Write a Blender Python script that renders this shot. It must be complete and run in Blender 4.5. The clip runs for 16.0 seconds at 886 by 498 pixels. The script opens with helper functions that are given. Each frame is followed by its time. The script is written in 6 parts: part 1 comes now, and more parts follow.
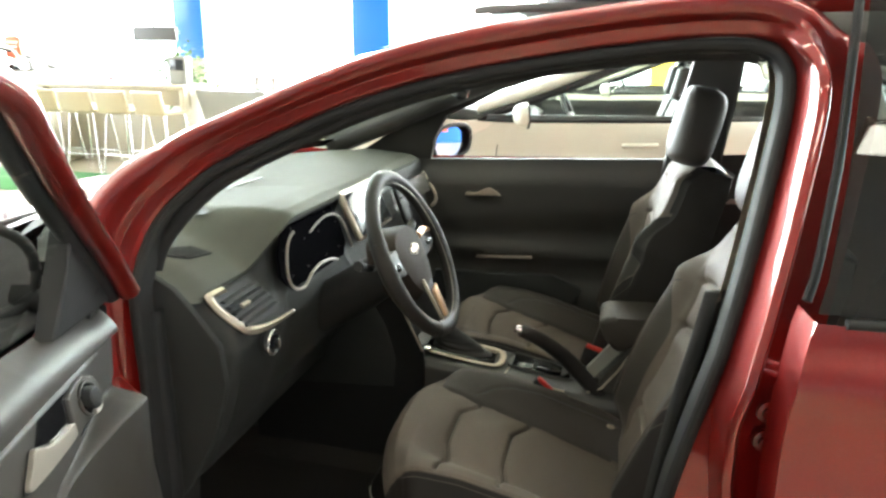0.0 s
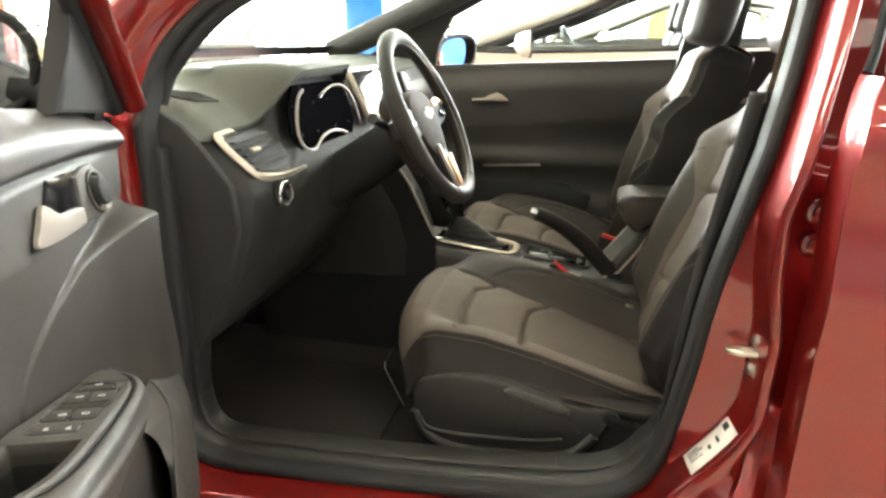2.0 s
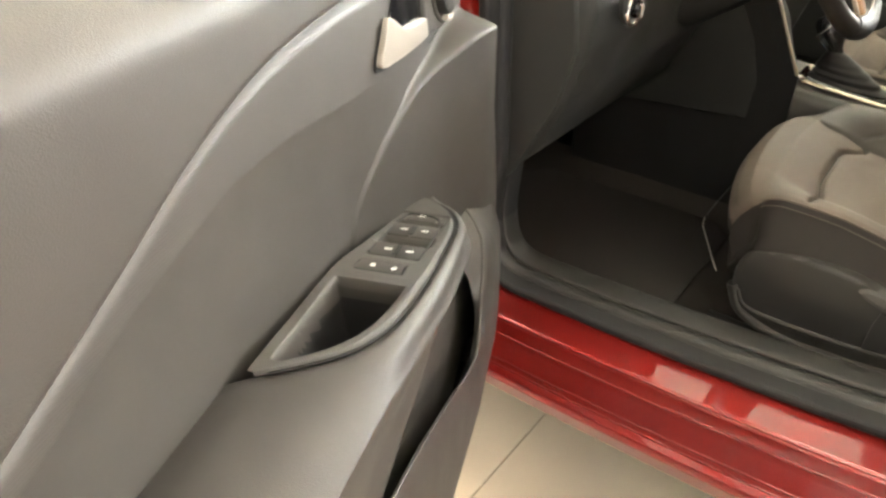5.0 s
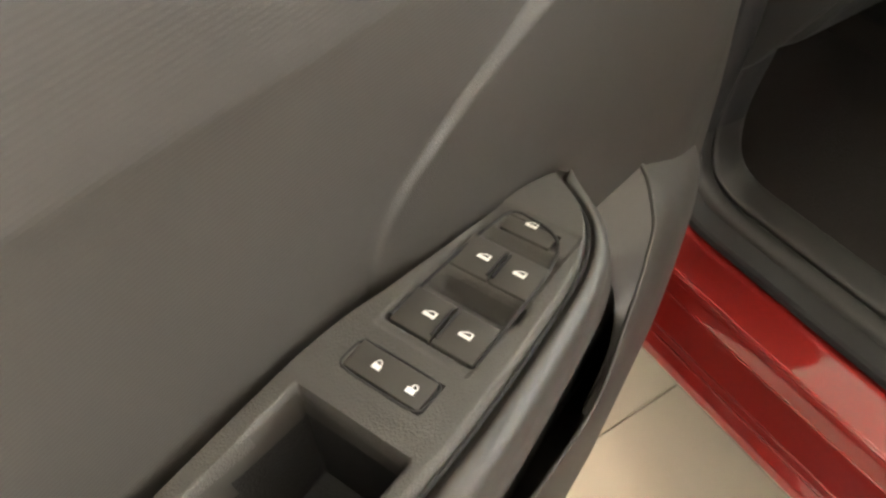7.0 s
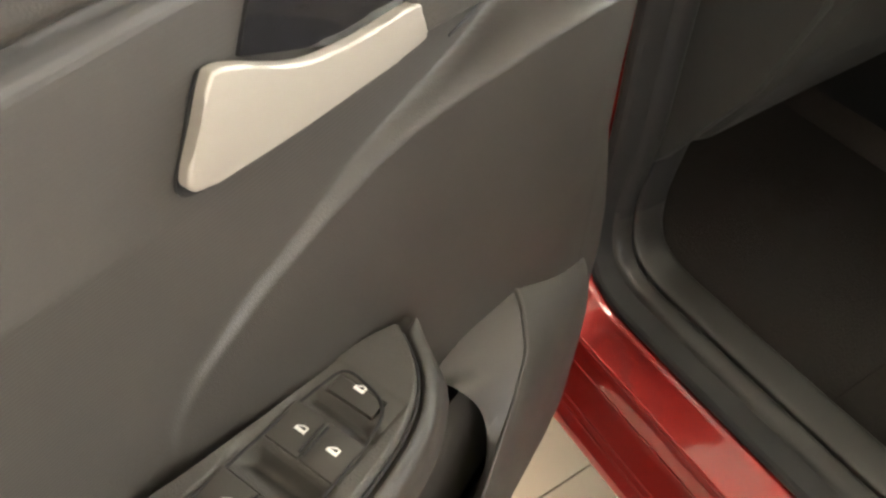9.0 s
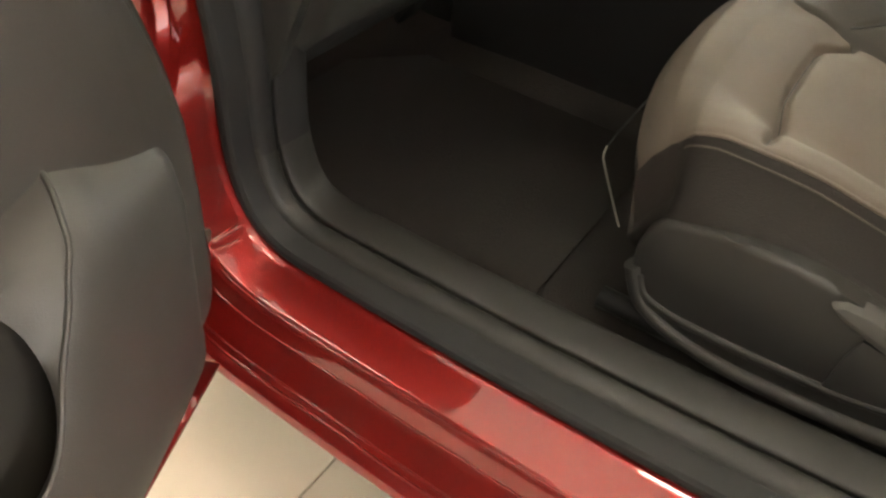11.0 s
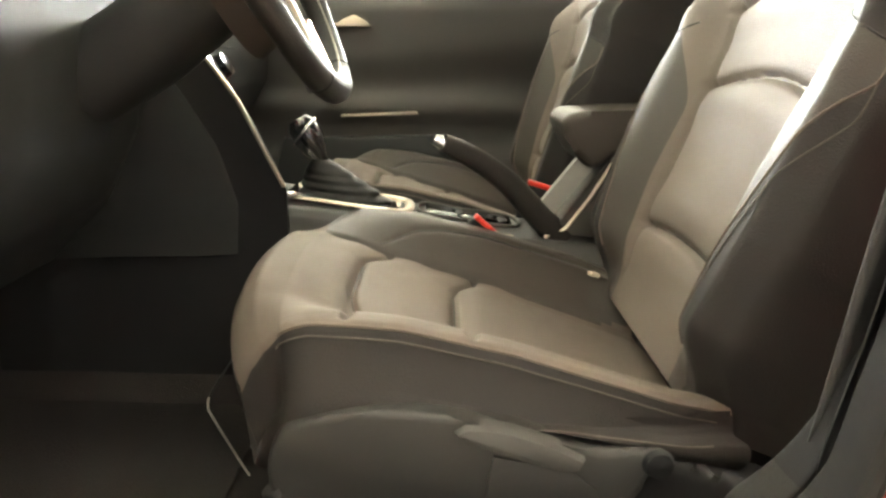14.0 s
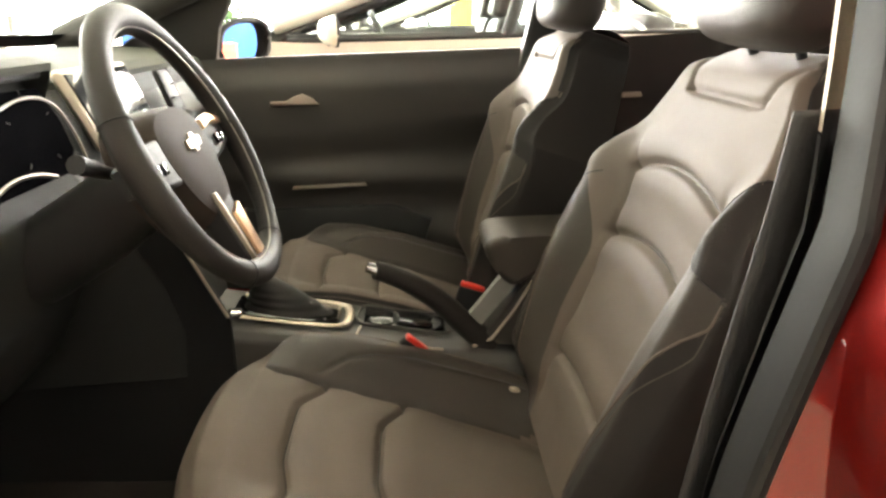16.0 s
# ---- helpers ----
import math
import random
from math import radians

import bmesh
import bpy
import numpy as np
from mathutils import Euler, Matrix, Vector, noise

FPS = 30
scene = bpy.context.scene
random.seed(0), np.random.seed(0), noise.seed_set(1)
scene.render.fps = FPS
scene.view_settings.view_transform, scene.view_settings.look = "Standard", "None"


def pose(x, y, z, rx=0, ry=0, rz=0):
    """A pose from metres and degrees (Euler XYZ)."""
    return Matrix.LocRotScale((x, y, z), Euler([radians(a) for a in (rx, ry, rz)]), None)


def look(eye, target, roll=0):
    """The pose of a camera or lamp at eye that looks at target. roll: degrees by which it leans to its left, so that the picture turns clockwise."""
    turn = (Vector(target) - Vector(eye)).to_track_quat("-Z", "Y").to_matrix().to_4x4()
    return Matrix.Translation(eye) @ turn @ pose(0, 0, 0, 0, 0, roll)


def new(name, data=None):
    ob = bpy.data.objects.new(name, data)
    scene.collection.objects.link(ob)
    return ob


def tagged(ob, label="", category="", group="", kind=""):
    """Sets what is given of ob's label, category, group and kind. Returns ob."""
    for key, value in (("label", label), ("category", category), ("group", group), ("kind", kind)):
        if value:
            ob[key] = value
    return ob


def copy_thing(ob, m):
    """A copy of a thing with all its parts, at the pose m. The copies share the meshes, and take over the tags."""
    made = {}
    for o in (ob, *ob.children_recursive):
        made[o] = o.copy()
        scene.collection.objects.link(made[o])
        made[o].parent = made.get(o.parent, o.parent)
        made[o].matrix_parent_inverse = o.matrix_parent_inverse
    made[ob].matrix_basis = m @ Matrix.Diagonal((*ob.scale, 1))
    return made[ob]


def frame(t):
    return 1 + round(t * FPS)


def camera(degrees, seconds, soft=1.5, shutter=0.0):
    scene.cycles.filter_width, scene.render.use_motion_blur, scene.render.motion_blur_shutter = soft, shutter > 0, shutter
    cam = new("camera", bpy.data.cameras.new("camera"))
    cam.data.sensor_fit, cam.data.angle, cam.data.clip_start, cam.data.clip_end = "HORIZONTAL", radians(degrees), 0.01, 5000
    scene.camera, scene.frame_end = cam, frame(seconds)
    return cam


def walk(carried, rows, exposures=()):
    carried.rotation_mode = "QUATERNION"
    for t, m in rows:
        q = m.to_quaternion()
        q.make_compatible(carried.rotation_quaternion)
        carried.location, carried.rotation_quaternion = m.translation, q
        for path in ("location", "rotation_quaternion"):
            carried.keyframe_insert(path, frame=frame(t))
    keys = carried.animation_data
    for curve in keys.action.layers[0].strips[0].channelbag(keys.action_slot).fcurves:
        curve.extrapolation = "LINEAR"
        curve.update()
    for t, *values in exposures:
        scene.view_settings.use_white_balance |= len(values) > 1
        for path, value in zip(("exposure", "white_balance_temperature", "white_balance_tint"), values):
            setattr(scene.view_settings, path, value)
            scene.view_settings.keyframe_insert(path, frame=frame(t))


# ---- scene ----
cam = camera(65.7, 16.0, soft=2.7)
PATH = [
    (0, (0.272, -0.818, 1.294), (-0.192, 1.052, 0.754), 0.9),
    (0.5, (0.254, -0.849, 1.227), (-0.204, 1.025, 0.699), 0.4),
    (1, (0.245, -0.846, 1.16), (-0.205, 1.028, 0.625), 0.5),
    (1.5, (0.244, -0.835, 1.109), (-0.201, 1.032, 0.544), 0.6),
    (2, (0.232, -0.838, 1.071), (-0.205, 1.016, 0.46), 0.6),
    (2.5, (0.219, -0.851, 1.039), (-0.237, 0.981, 0.378), 0.6),
    (3, (0.212, -0.852, 1.009), (-0.302, 0.939, 0.281), 0.5),
    (3.5, (0.194, -0.861, 0.992), (-0.386, 0.868, 0.172), 0.5),
    (4, (0.174, -0.848, 1.011), (-0.523, 0.795, 0.106), 0.3),
    (4.5, (0.155, -0.812, 1.044), (-0.713, 0.683, 0.038), -0.3),
    (5, (0.124, -0.744, 1.068), (-0.919, 0.546, -0.05), -0.7),
    (5.2, (0.108, -0.709, 1.074), (-0.981, 0.494, -0.096), -1.0),
    (7.3, (-0.075, -0.439, 0.989), (-1.166, 0.104, -0.597), -4.5),
    (7.5, (-0.074, -0.421, 0.992), (-1.162, 0.094, -0.604), -4.6),
    (8, (-0.076, -0.390, 1.026), (-1.155, 0.118, -0.579), -4.4),
    (8.2, (-0.081, -0.382, 1.038), (-1.162, 0.138, -0.563), -4.5),
    (10.3, (-0.042, -0.313, 0.985), (-1.004, 0.671, -0.468), 3.4),
    (10.5, (-0.029, -0.300, 0.961), (-0.900, 0.741, -0.509), 3.3),
    (11, (0.044, -0.299, 0.891), (-0.742, 0.900, -0.504), 3.6),
    (11.5, (0.069, -0.284, 0.816), (-0.585, 0.994, -0.576), 1.8),
    (12, (0.095, -0.292, 0.752), (-0.463, 1.302, -0.320), 1.8),
    (12.5, (0.099, -0.324, 0.718), (-0.301, 1.431, -0.154), 1.5),
    (13, (0.087, -0.326, 0.743), (-0.145, 1.507, -0.023), 1.3),
    (13.5, (0.086, -0.329, 0.768), (0.009, 1.566, 0.133), 1.5),
    (14, (0.08, -0.326, 0.803), (0.102, 1.594, 0.244), 1.3),
    (14.5, (0.086, -0.323, 0.837), (0.133, 1.604, 0.306), 0.9),
    (15, (0.098, -0.319, 0.885), (0.169, 1.613, 0.372), 0.7),
    (15.5, (0.131, -0.338, 0.961), (0.199, 1.593, 0.447), 0.6),
    (16, (0.151, -0.344, 1.055), (0.236, 1.551, 0.421), 0.6),
]
walk(cam, [(t, look(eye, target, roll)) for t, eye, target, roll in PATH], [(0.0, 1.1, 5900, 3), (2.0, 1.75, 6200, 7), (3.5, 2.15, 6500, 10), (5.2, 2.1, 6500, 10), (7.3, 1.6, 6500, 10), (10.3, 1.7, 6500, 10), (11.5, 2.0, 6500, 10), (12.0, 2.25, 6500, 8), (13.0, 2.65, 6400, 7), (14.0, 2.55, 6500, 8), (15.0, 2.15, 6600, 9), (16.0, 1.65, 6700, 11)])
from mathutils.bvhtree import BVHTree

# ---- world, sun and lamps ----
world = bpy.data.worlds.new("sky")
scene.world = world
world.use_nodes = True
wn = world.node_tree
wbg = wn.nodes["Background"]
wsky = wn.nodes.new("ShaderNodeTexSky")
wsky.sky_type, wsky.sun_disc = "NISHITA", False
wsky.sun_elevation, wsky.sun_rotation = radians(50), radians(-60)
wn.links.new(wsky.outputs[0], wbg.inputs[0])
wbg.inputs[1].default_value = 0.12


def lamp(name, kind, m, energy, colour, size=1.0, size_y=1.0, angle=0.01):
    data = bpy.data.lights.new(name, kind)
    data.energy, data.color = energy, colour
    if kind == "AREA":
        data.shape, data.size, data.size_y = "RECTANGLE", size, size_y
    if kind == "SUN":
        data.angle = angle
    ob = new(name, data)
    ob.matrix_world = m
    return tagged(ob, kind="structure")


lamp("sun", "SUN", look((-6, 9, 9), (0, 0, 0)), 2.0, (1.0, 0.95, 0.86), angle=radians(0.5))
# daylight in the glazed north and west fronts of the hall
lamp("window_light_front", "AREA", look((-3.0, 11.3, 2.3), (-3.0, 0, 1.2)), 6500, (1.0, 0.97, 0.92), 20, 3.8)
lamp("window_light_side", "AREA", look((-14.2, 2.0, 2.3), (0, 2.0, 1.2)), 1000, (1.0, 0.97, 0.92), 16, 3.8)

# added fill lamp on the unseen east side, there to raise highlights
lamp("fill_light_east", "AREA", look((12.7, 5.2, 2.3), (0, 0.5, 1.0)), 1500, (1.0, 0.95, 0.87), 10, 3.6)


# ---- materials ----
def material(name, base, rough=0.5, metal=0.0, coat=0.0, vary=0.12, scale=6.0, bump=0.0, bump_scale=250.0, spec=0.5, emit=None, power=0.0, sheen=0.0):
    m = bpy.data.materials.new(name)
    m.use_nodes = True
    nt = m.node_tree
    b = nt.nodes["Principled BSDF"]
    b.inputs["Roughness"].default_value, b.inputs["Metallic"].default_value = rough, metal
    b.inputs["Coat Weight"].default_value, b.inputs["Specular IOR Level"].default_value = coat, spec
    b.inputs["Coat Roughness"].default_value = 0.03
    b.inputs["Sheen Weight"].default_value = sheen
    geo = nt.nodes.new("ShaderNodeTexCoord")
    n1 = nt.nodes.new("ShaderNodeTexNoise")
    n1.inputs["Scale"].default_value, n1.inputs["Detail"].default_value = scale, 6.0
    nt.links.new(geo.outputs["Object"], n1.inputs["Vector"])
    mix = nt.nodes.new("ShaderNodeMix")
    mix.data_type = "RGBA"
    mix.inputs["A"].default_value = (*[c * (1 - vary) for c in base], 1)
    mix.inputs["B"].default_value = (*[min(1, c * (1 + vary)) for c in base], 1)
    nt.links.new(n1.outputs["Fac"], mix.inputs["Factor"])
    nt.links.new(mix.outputs["Result"], b.inputs["Base Color"])
    if rough > 0.08:
        n3 = nt.nodes.new("ShaderNodeTexNoise")
        n3.inputs["Scale"].default_value, n3.inputs["Detail"].default_value = scale * 4, 4.0
        nt.links.new(geo.outputs["Object"], n3.inputs["Vector"])
        mr = nt.nodes.new("ShaderNodeMapRange")
        mr.inputs["To Min"].default_value, mr.inputs["To Max"].default_value = rough * 0.88, min(1, rough * 1.12)
        nt.links.new(n3.outputs["Fac"], mr.inputs["Value"])
        nt.links.new(mr.outputs["Result"], b.inputs["Roughness"])
    if bump:
        n2 = nt.nodes.new("ShaderNodeTexVoronoi" if bump_scale > 300 else "ShaderNodeTexNoise")
        n2.inputs["Scale"].default_value = bump_scale
        nt.links.new(geo.outputs["Object"], n2.inputs["Vector"])
        bp = nt.nodes.new("ShaderNodeBump")
        bp.inputs["Strength"].default_value, bp.inputs["Distance"].default_value = bump, 0.001
        nt.links.new(n2.outputs[0], bp.inputs["Height"])
        nt.links.new(bp.outputs["Normal"], b.inputs["Normal"])
    if emit:
        b.inputs["Emission Color"].default_value, b.inputs["Emission Strength"].default_value = (*emit, 1), power
    return m


def ribs(m, scale, strength):
    """Fine woven ribs along the door: a slightly broken wave in height."""
    nt = m.node_tree
    co = nt.nodes.new("ShaderNodeTexCoord")
    wave = nt.nodes.new("ShaderNodeTexWave")
    wave.bands_direction = "Z"
    wave.inputs["Scale"].default_value = scale / 6.283
    wave.inputs["Distortion"].default_value, wave.inputs["Detail Scale"].default_value = 1.2, 0.15
    nt.links.new(co.outputs["Object"], wave.inputs["Vector"])
    bp = nt.nodes.new("ShaderNodeBump")
    bp.inputs["Strength"].default_value, bp.inputs["Distance"].default_value = strength, 0.0004
    nt.links.new(wave.outputs["Fac"], bp.inputs["Height"])
    nt.links.new(bp.outputs["Normal"], nt.nodes["Principled BSDF"].inputs["Normal"])


def glass_material(name, tint, opacity):
    m = bpy.data.materials.new(name)
    m.use_nodes = True
    nt = m.node_tree
    nt.nodes.remove(nt.nodes["Principled BSDF"])
    tr, gl, mx, lw, pw, ml = (nt.nodes.new(k) for k in ("ShaderNodeBsdfTransparent", "ShaderNodeBsdfGlossy", "ShaderNodeMixShader", "ShaderNodeLayerWeight", "ShaderNodeMath", "ShaderNodeMath"))
    tr.inputs[0].default_value = (*tint, 1)
    gl.inputs["Roughness"].default_value = 0.02
    pw.operation, ml.operation = "POWER", "MULTIPLY_ADD"
    pw.inputs[1].default_value = 4.5
    ml.inputs[1].default_value, ml.inputs[2].default_value = 0.75, (opacity - 1) * 0.09
    nt.links.new(lw.outputs["Facing"], pw.inputs[0])
    nt.links.new(pw.outputs[0], ml.inputs[0])
    nt.links.new(ml.outputs[0], mx.inputs[0])
    nt.links.new(tr.outputs[0], mx.inputs[1])
    nt.links.new(gl.outputs[0], mx.inputs[2])
    nt.links.new(mx.outputs[0], nt.nodes["Material Output"].inputs[0])
    return m


RED = material("red_paint", (0.20, 0.0090, 0.0070), 0.34, 0.60, 1.0, 0.10, 300.0, spec=0.2)
RED.node_tree.nodes["Principled BSDF"].inputs["Coat IOR"].default_value = 1.6
CHAMPAGNE = material("pale_champagne_paint", (0.52, 0.53, 0.45), 0.35, 0.0, 0.6, 0.02, 3.0)
WHITE_PAINT = material("white_paint", (0.74, 0.72, 0.68), 0.28, 0.0, 1.0, 0.02, 3.0)
BLACK = material("black_plastic", (0.016, 0.016, 0.016), 0.55, spec=0.3, bump=0.25, bump_scale=900)
RUBBER = material("rubber_seal", (0.016, 0.016, 0.016), 0.62, spec=0.3, vary=0.2, bump=0.15, bump_scale=120)
TRIM = material("grey_grained_plastic", (0.050, 0.047, 0.041), 0.55, vary=0.10, bump=0.35, bump_scale=1100)
DOOR_PAD = material("dark_grey_door_plastic", (0.029, 0.026, 0.022), 0.52, spec=0.60, vary=0.10, bump=0.10, bump_scale=1000)
DASH = material("charcoal_dash_plastic", (0.024, 0.025, 0.0235), 0.6, spec=0.3, vary=0.08, bump=0.4, bump_scale=1000)
DASH_TOP = material("soft_dash_top", (0.088, 0.092, 0.078), 0.75, spec=0.2, vary=0.08, bump=0.4, bump_scale=1000)
DOOR_INSERT = material("dark_grey_woven_insert", (0.031, 0.028, 0.024), 0.55, spec=0.62, vary=0.12, bump=0.0)
ribs(DOOR_INSERT, 1000.0, 0.12)
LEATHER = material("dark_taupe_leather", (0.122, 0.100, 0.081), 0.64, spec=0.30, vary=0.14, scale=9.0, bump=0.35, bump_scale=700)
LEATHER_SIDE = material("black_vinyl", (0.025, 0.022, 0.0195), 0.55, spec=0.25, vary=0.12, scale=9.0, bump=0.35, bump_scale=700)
# darker copy of the seat leather; on the bolsters it carries their shade
BOLSTER = material("darkened_leather", (0.046, 0.039, 0.032), 0.50, vary=0.14, scale=9.0, bump=0.35, bump_scale=700, spec=0.35)
STITCH = material("grey_stitching", (0.075, 0.062, 0.052), 0.7)
CARPET = material("dark_brown_carpet", (0.017, 0.0135, 0.011), 0.95, vary=0.35, scale=160.0, bump=0.8, bump_scale=420)
VALANCE = material("satin_charcoal_plastic", (0.034, 0.033, 0.030), 0.48, spec=0.45, vary=0.10, bump=0.3, bump_scale=1000)
LEVER = material("grey_lever_plastic", (0.055, 0.053, 0.048), 0.5, vary=0.08, bump=0.2, bump_scale=1000)
SWITCH = material("soft_black_switch", (0.043, 0.040, 0.035), 0.5, spec=0.4, vary=0.08)
SILL_TRIM = material("black_sill_plastic", (0.019, 0.018, 0.016), 0.42, spec=0.4, vary=0.25, scale=14.0, bump=0.3, bump_scale=900)
BOOT = material("black_boot_leather", (0.012, 0.011, 0.010), 0.5, spec=0.35, vary=0.2, scale=30, bump=0.3, bump_scale=500)
BRONZE = material("warm_satin_silver", (0.52, 0.33, 0.20), 0.34, 0.85, vary=0.04)
PULL = material("silver_painted_plastic", (0.30, 0.275, 0.24), 0.42, 0.35, vary=0.04)
SILVER = material("satin_champagne_silver", (0.48, 0.42, 0.34), 0.36, 0.85, vary=0.04)
CHROME = material("chrome", (0.80, 0.79, 0.77), 0.08, 1.0, vary=0.02)
GLOSS = material("gloss_black", (0.010, 0.010, 0.011), 0.08, 0.0, 0.6, vary=0.1)
BEIGE = material("beige_trim", (0.42, 0.36, 0.27), 0.7, vary=0.08, bump=0.3, bump_scale=600)
HEADLINER = material("grey_headliner", (0.16, 0.155, 0.145), 0.9, vary=0.1, scale=60, bump=0.4, bump_scale=280)
BELT = material("black_belt_webbing", (0.03, 0.03, 0.03), 0.6, vary=0.2, scale=200, bump=0.5, bump_scale=260)
STEEL = material("zinc_steel", (0.60, 0.56, 0.48), 0.3, 1.0, vary=0.08)
RED_PLASTIC = material("red_plastic", (0.62, 0.035, 0.022), 0.4, vary=0.06)
PAPER = material("white_sticker", (0.78, 0.76, 0.70), 0.45, vary=0.04)
INK = material("dark_print", (0.05, 0.05, 0.05), 0.6)
ICON = material("white_print", (0.82, 0.82, 0.80), 0.5, vary=0.02)
MIRROR = material("mirror_glass", (0.90, 0.90, 0.90), 0.015, 1.0, vary=0.0)
SCREEN = material("dark_screen_glass", (0.02, 0.022, 0.025), 0.10, 0.0, 0.3, vary=0.1, spec=0.5)
AIRBAG = material("airbag_cover_vinyl", (0.034, 0.026, 0.021), 0.72, spec=0.15, vary=0.1, bump=0.2, bump_scale=700)
DIAL = material("dial_face", (0.005, 0.005, 0.006), 0.95, vary=0.2, spec=0.0)
TILE = material("beige_porcelain", (0.50, 0.44, 0.34), 0.16, 0.0, 0.0, 0.07, 2.2, spec=0.5)
GROUT = material("grey_grout", (0.26, 0.24, 0.20), 0.9, vary=0.15, scale=40)
WALL = material("pale_wall_paint", (0.32, 0.30, 0.26), 0.8, vary=0.03, scale=1.5)
CEIL = material("pale_ceiling", (0.52, 0.51, 0.48), 0.9, vary=0.02, scale=2.0)
BLUE = material("blue_cladding", (0.012, 0.105, 0.40), 0.35, 0.1, 0.3, 0.05, 2.0)
GREEN_CARPET = material("green_carpet", (0.05, 0.17, 0.05), 0.95, vary=0.3, scale=90, bump=0.8, bump_scale=280)
COUNTER = material("cream_laminate", (0.40, 0.365, 0.28), 0.35, vary=0.05)
STOOL = material("cream_moulded_plastic", (0.40, 0.345, 0.23), 0.4, vary=0.05)
STEEL_LEG = material("chromed_tube", (0.72, 0.72, 0.72), 0.2, 1.0)
GREY = material("grey_panel", (0.22, 0.22, 0.20), 0.5, vary=0.06)
DARK = material("dark_grey_panel", (0.06, 0.06, 0.06), 0.45, vary=0.08)
LEAF = material("leaf_green", (0.07, 0.14, 0.04), 0.55, vary=0.4, scale=12)
BARK = material("brown_bark", (0.12, 0.08, 0.05), 0.9, vary=0.3, scale=30, bump=0.6, bump_scale=90)
ORANGE = material("orange_red_board", (0.75, 0.10, 0.04), 0.5, vary=0.05)
YELLOW = material("yellow_board", (0.80, 0.52, 0.03), 0.5, vary=0.05)
PORCELAIN = material("terracotta_pot", (0.28, 0.26, 0.23), 0.6, vary=0.1)
TYRE = material("tyre_rubber", (0.02, 0.02, 0.02), 0.8, vary=0.2)
ALLOY = material("alloy_silver", (0.5, 0.5, 0.5), 0.3, 0.9)
DAYLIGHT = material("bright_outdoors", (0.8, 0.8, 0.8), 1.0, emit=(1.0, 0.99, 0.96), power=2.6)
TUBE = material("lamp_diffuser", (0.9, 0.9, 0.88), 0.6, emit=(1.0, 0.88, 0.70), power=12.0)
GLASS = glass_material("window_glass", (0.93, 0.96, 0.94), 1.45)
TINTED = glass_material("tinted_glass", (0.10, 0.11, 0.11), 1.5)
SHIELD = glass_material("windscreen_glass", (0.80, 0.87, 0.82), 1.5)
RED_LAMP = material("red_lamp_lens", (0.5, 0.01, 0.01), 0.1, 0.0, 1.0)


# ---- mesh helpers ----
def under(parent):
    """The parent itself, or the part above it where that would make a fourth level."""
    return parent.parent if parent and parent.parent and parent.parent.parent else parent


def mesh_ob(name, verts, faces, mat, parent=None, smooth=True, label="", sharp=35):
    me = bpy.data.meshes.new(name)
    me.from_pydata([tuple(v) for v in verts], [], faces)
    me.validate()
    bm = bmesh.new()
    bm.from_mesh(me)
    bmesh.ops.recalc_face_normals(bm, faces=bm.faces)
    if smooth:
        for f in bm.faces:
            f.smooth = True
        for e in bm.edges:
            if len(e.link_faces) == 2 and e.calc_face_angle(0) > radians(sharp):
                e.smooth = False
    bm.to_mesh(me)
    bm.free()
    me.materials.append(mat)
    ob = new(name, me)
    ob.parent = under(parent)
    if label:
        tagged(ob, label)
    return ob


def part(name, bm, mat, parent, label="", smooth=True, sharp=35):
    bmesh.ops.recalc_face_normals(bm, faces=bm.faces)
    for f in bm.faces:
        f.smooth = smooth
    for e in bm.edges:
        if len(e.link_faces) == 2 and e.calc_face_angle(0) > radians(sharp):
            e.smooth = False
    me = bpy.data.meshes.new(name)
    bm.to_mesh(me)
    bm.free()
    me.materials.append(mat)
    ob = new(name, me)
    ob.parent = under(parent)
    if label:
        tagged(ob, label)
    return ob


def rbox(name, size, m, mat, parent=None, bevel=0.01, seg=3, label="", taper=None):
    """A rounded box; taper scales the top face in x and y."""
    bm = bmesh.new()
    bmesh.ops.create_cube(bm, size=1.0)
    for v in bm.verts:
        k = taper if taper and v.co.z > 0 else (1, 1)
        v.co = Vector((v.co.x * size[0] * k[0], v.co.y * size[1] * k[1], v.co.z * size[2]))
    if bevel:
        bmesh.ops.bevel(bm, geom=list(bm.edges), offset=bevel, segments=seg, profile=0.5, affect="EDGES")
    if not isinstance(m, Matrix):
        m = Matrix.Translation(m)
    bmesh.ops.transform(bm, matrix=m, verts=bm.verts)
    return part(name, bm, mat, parent, label)


def grid(name, f, nu, nv, mat, parent=None, thick=0.0, label="", close_u=False, sharp=35):
    """A sheet of nu by nv cells over u, v in 0 to 1, thickened along its normals."""
    verts = [f(i / nu, j / nv) for i in range(nu + (not close_u)) for j in range(nv + 1)]
    n, w = nu + (not close_u), nv + 1
    faces = [(i * w + j, ((i + 1) % n) * w + j, ((i + 1) % n) * w + j + 1, i * w + j + 1) for i in range(nu) for j in range(nv)]
    ob = mesh_ob(name, verts, faces, mat, parent, True, label, sharp)
    if thick:
        s = ob.modifiers.new("thickness", "SOLIDIFY")
        s.thickness, s.offset = thick, 0
    return ob


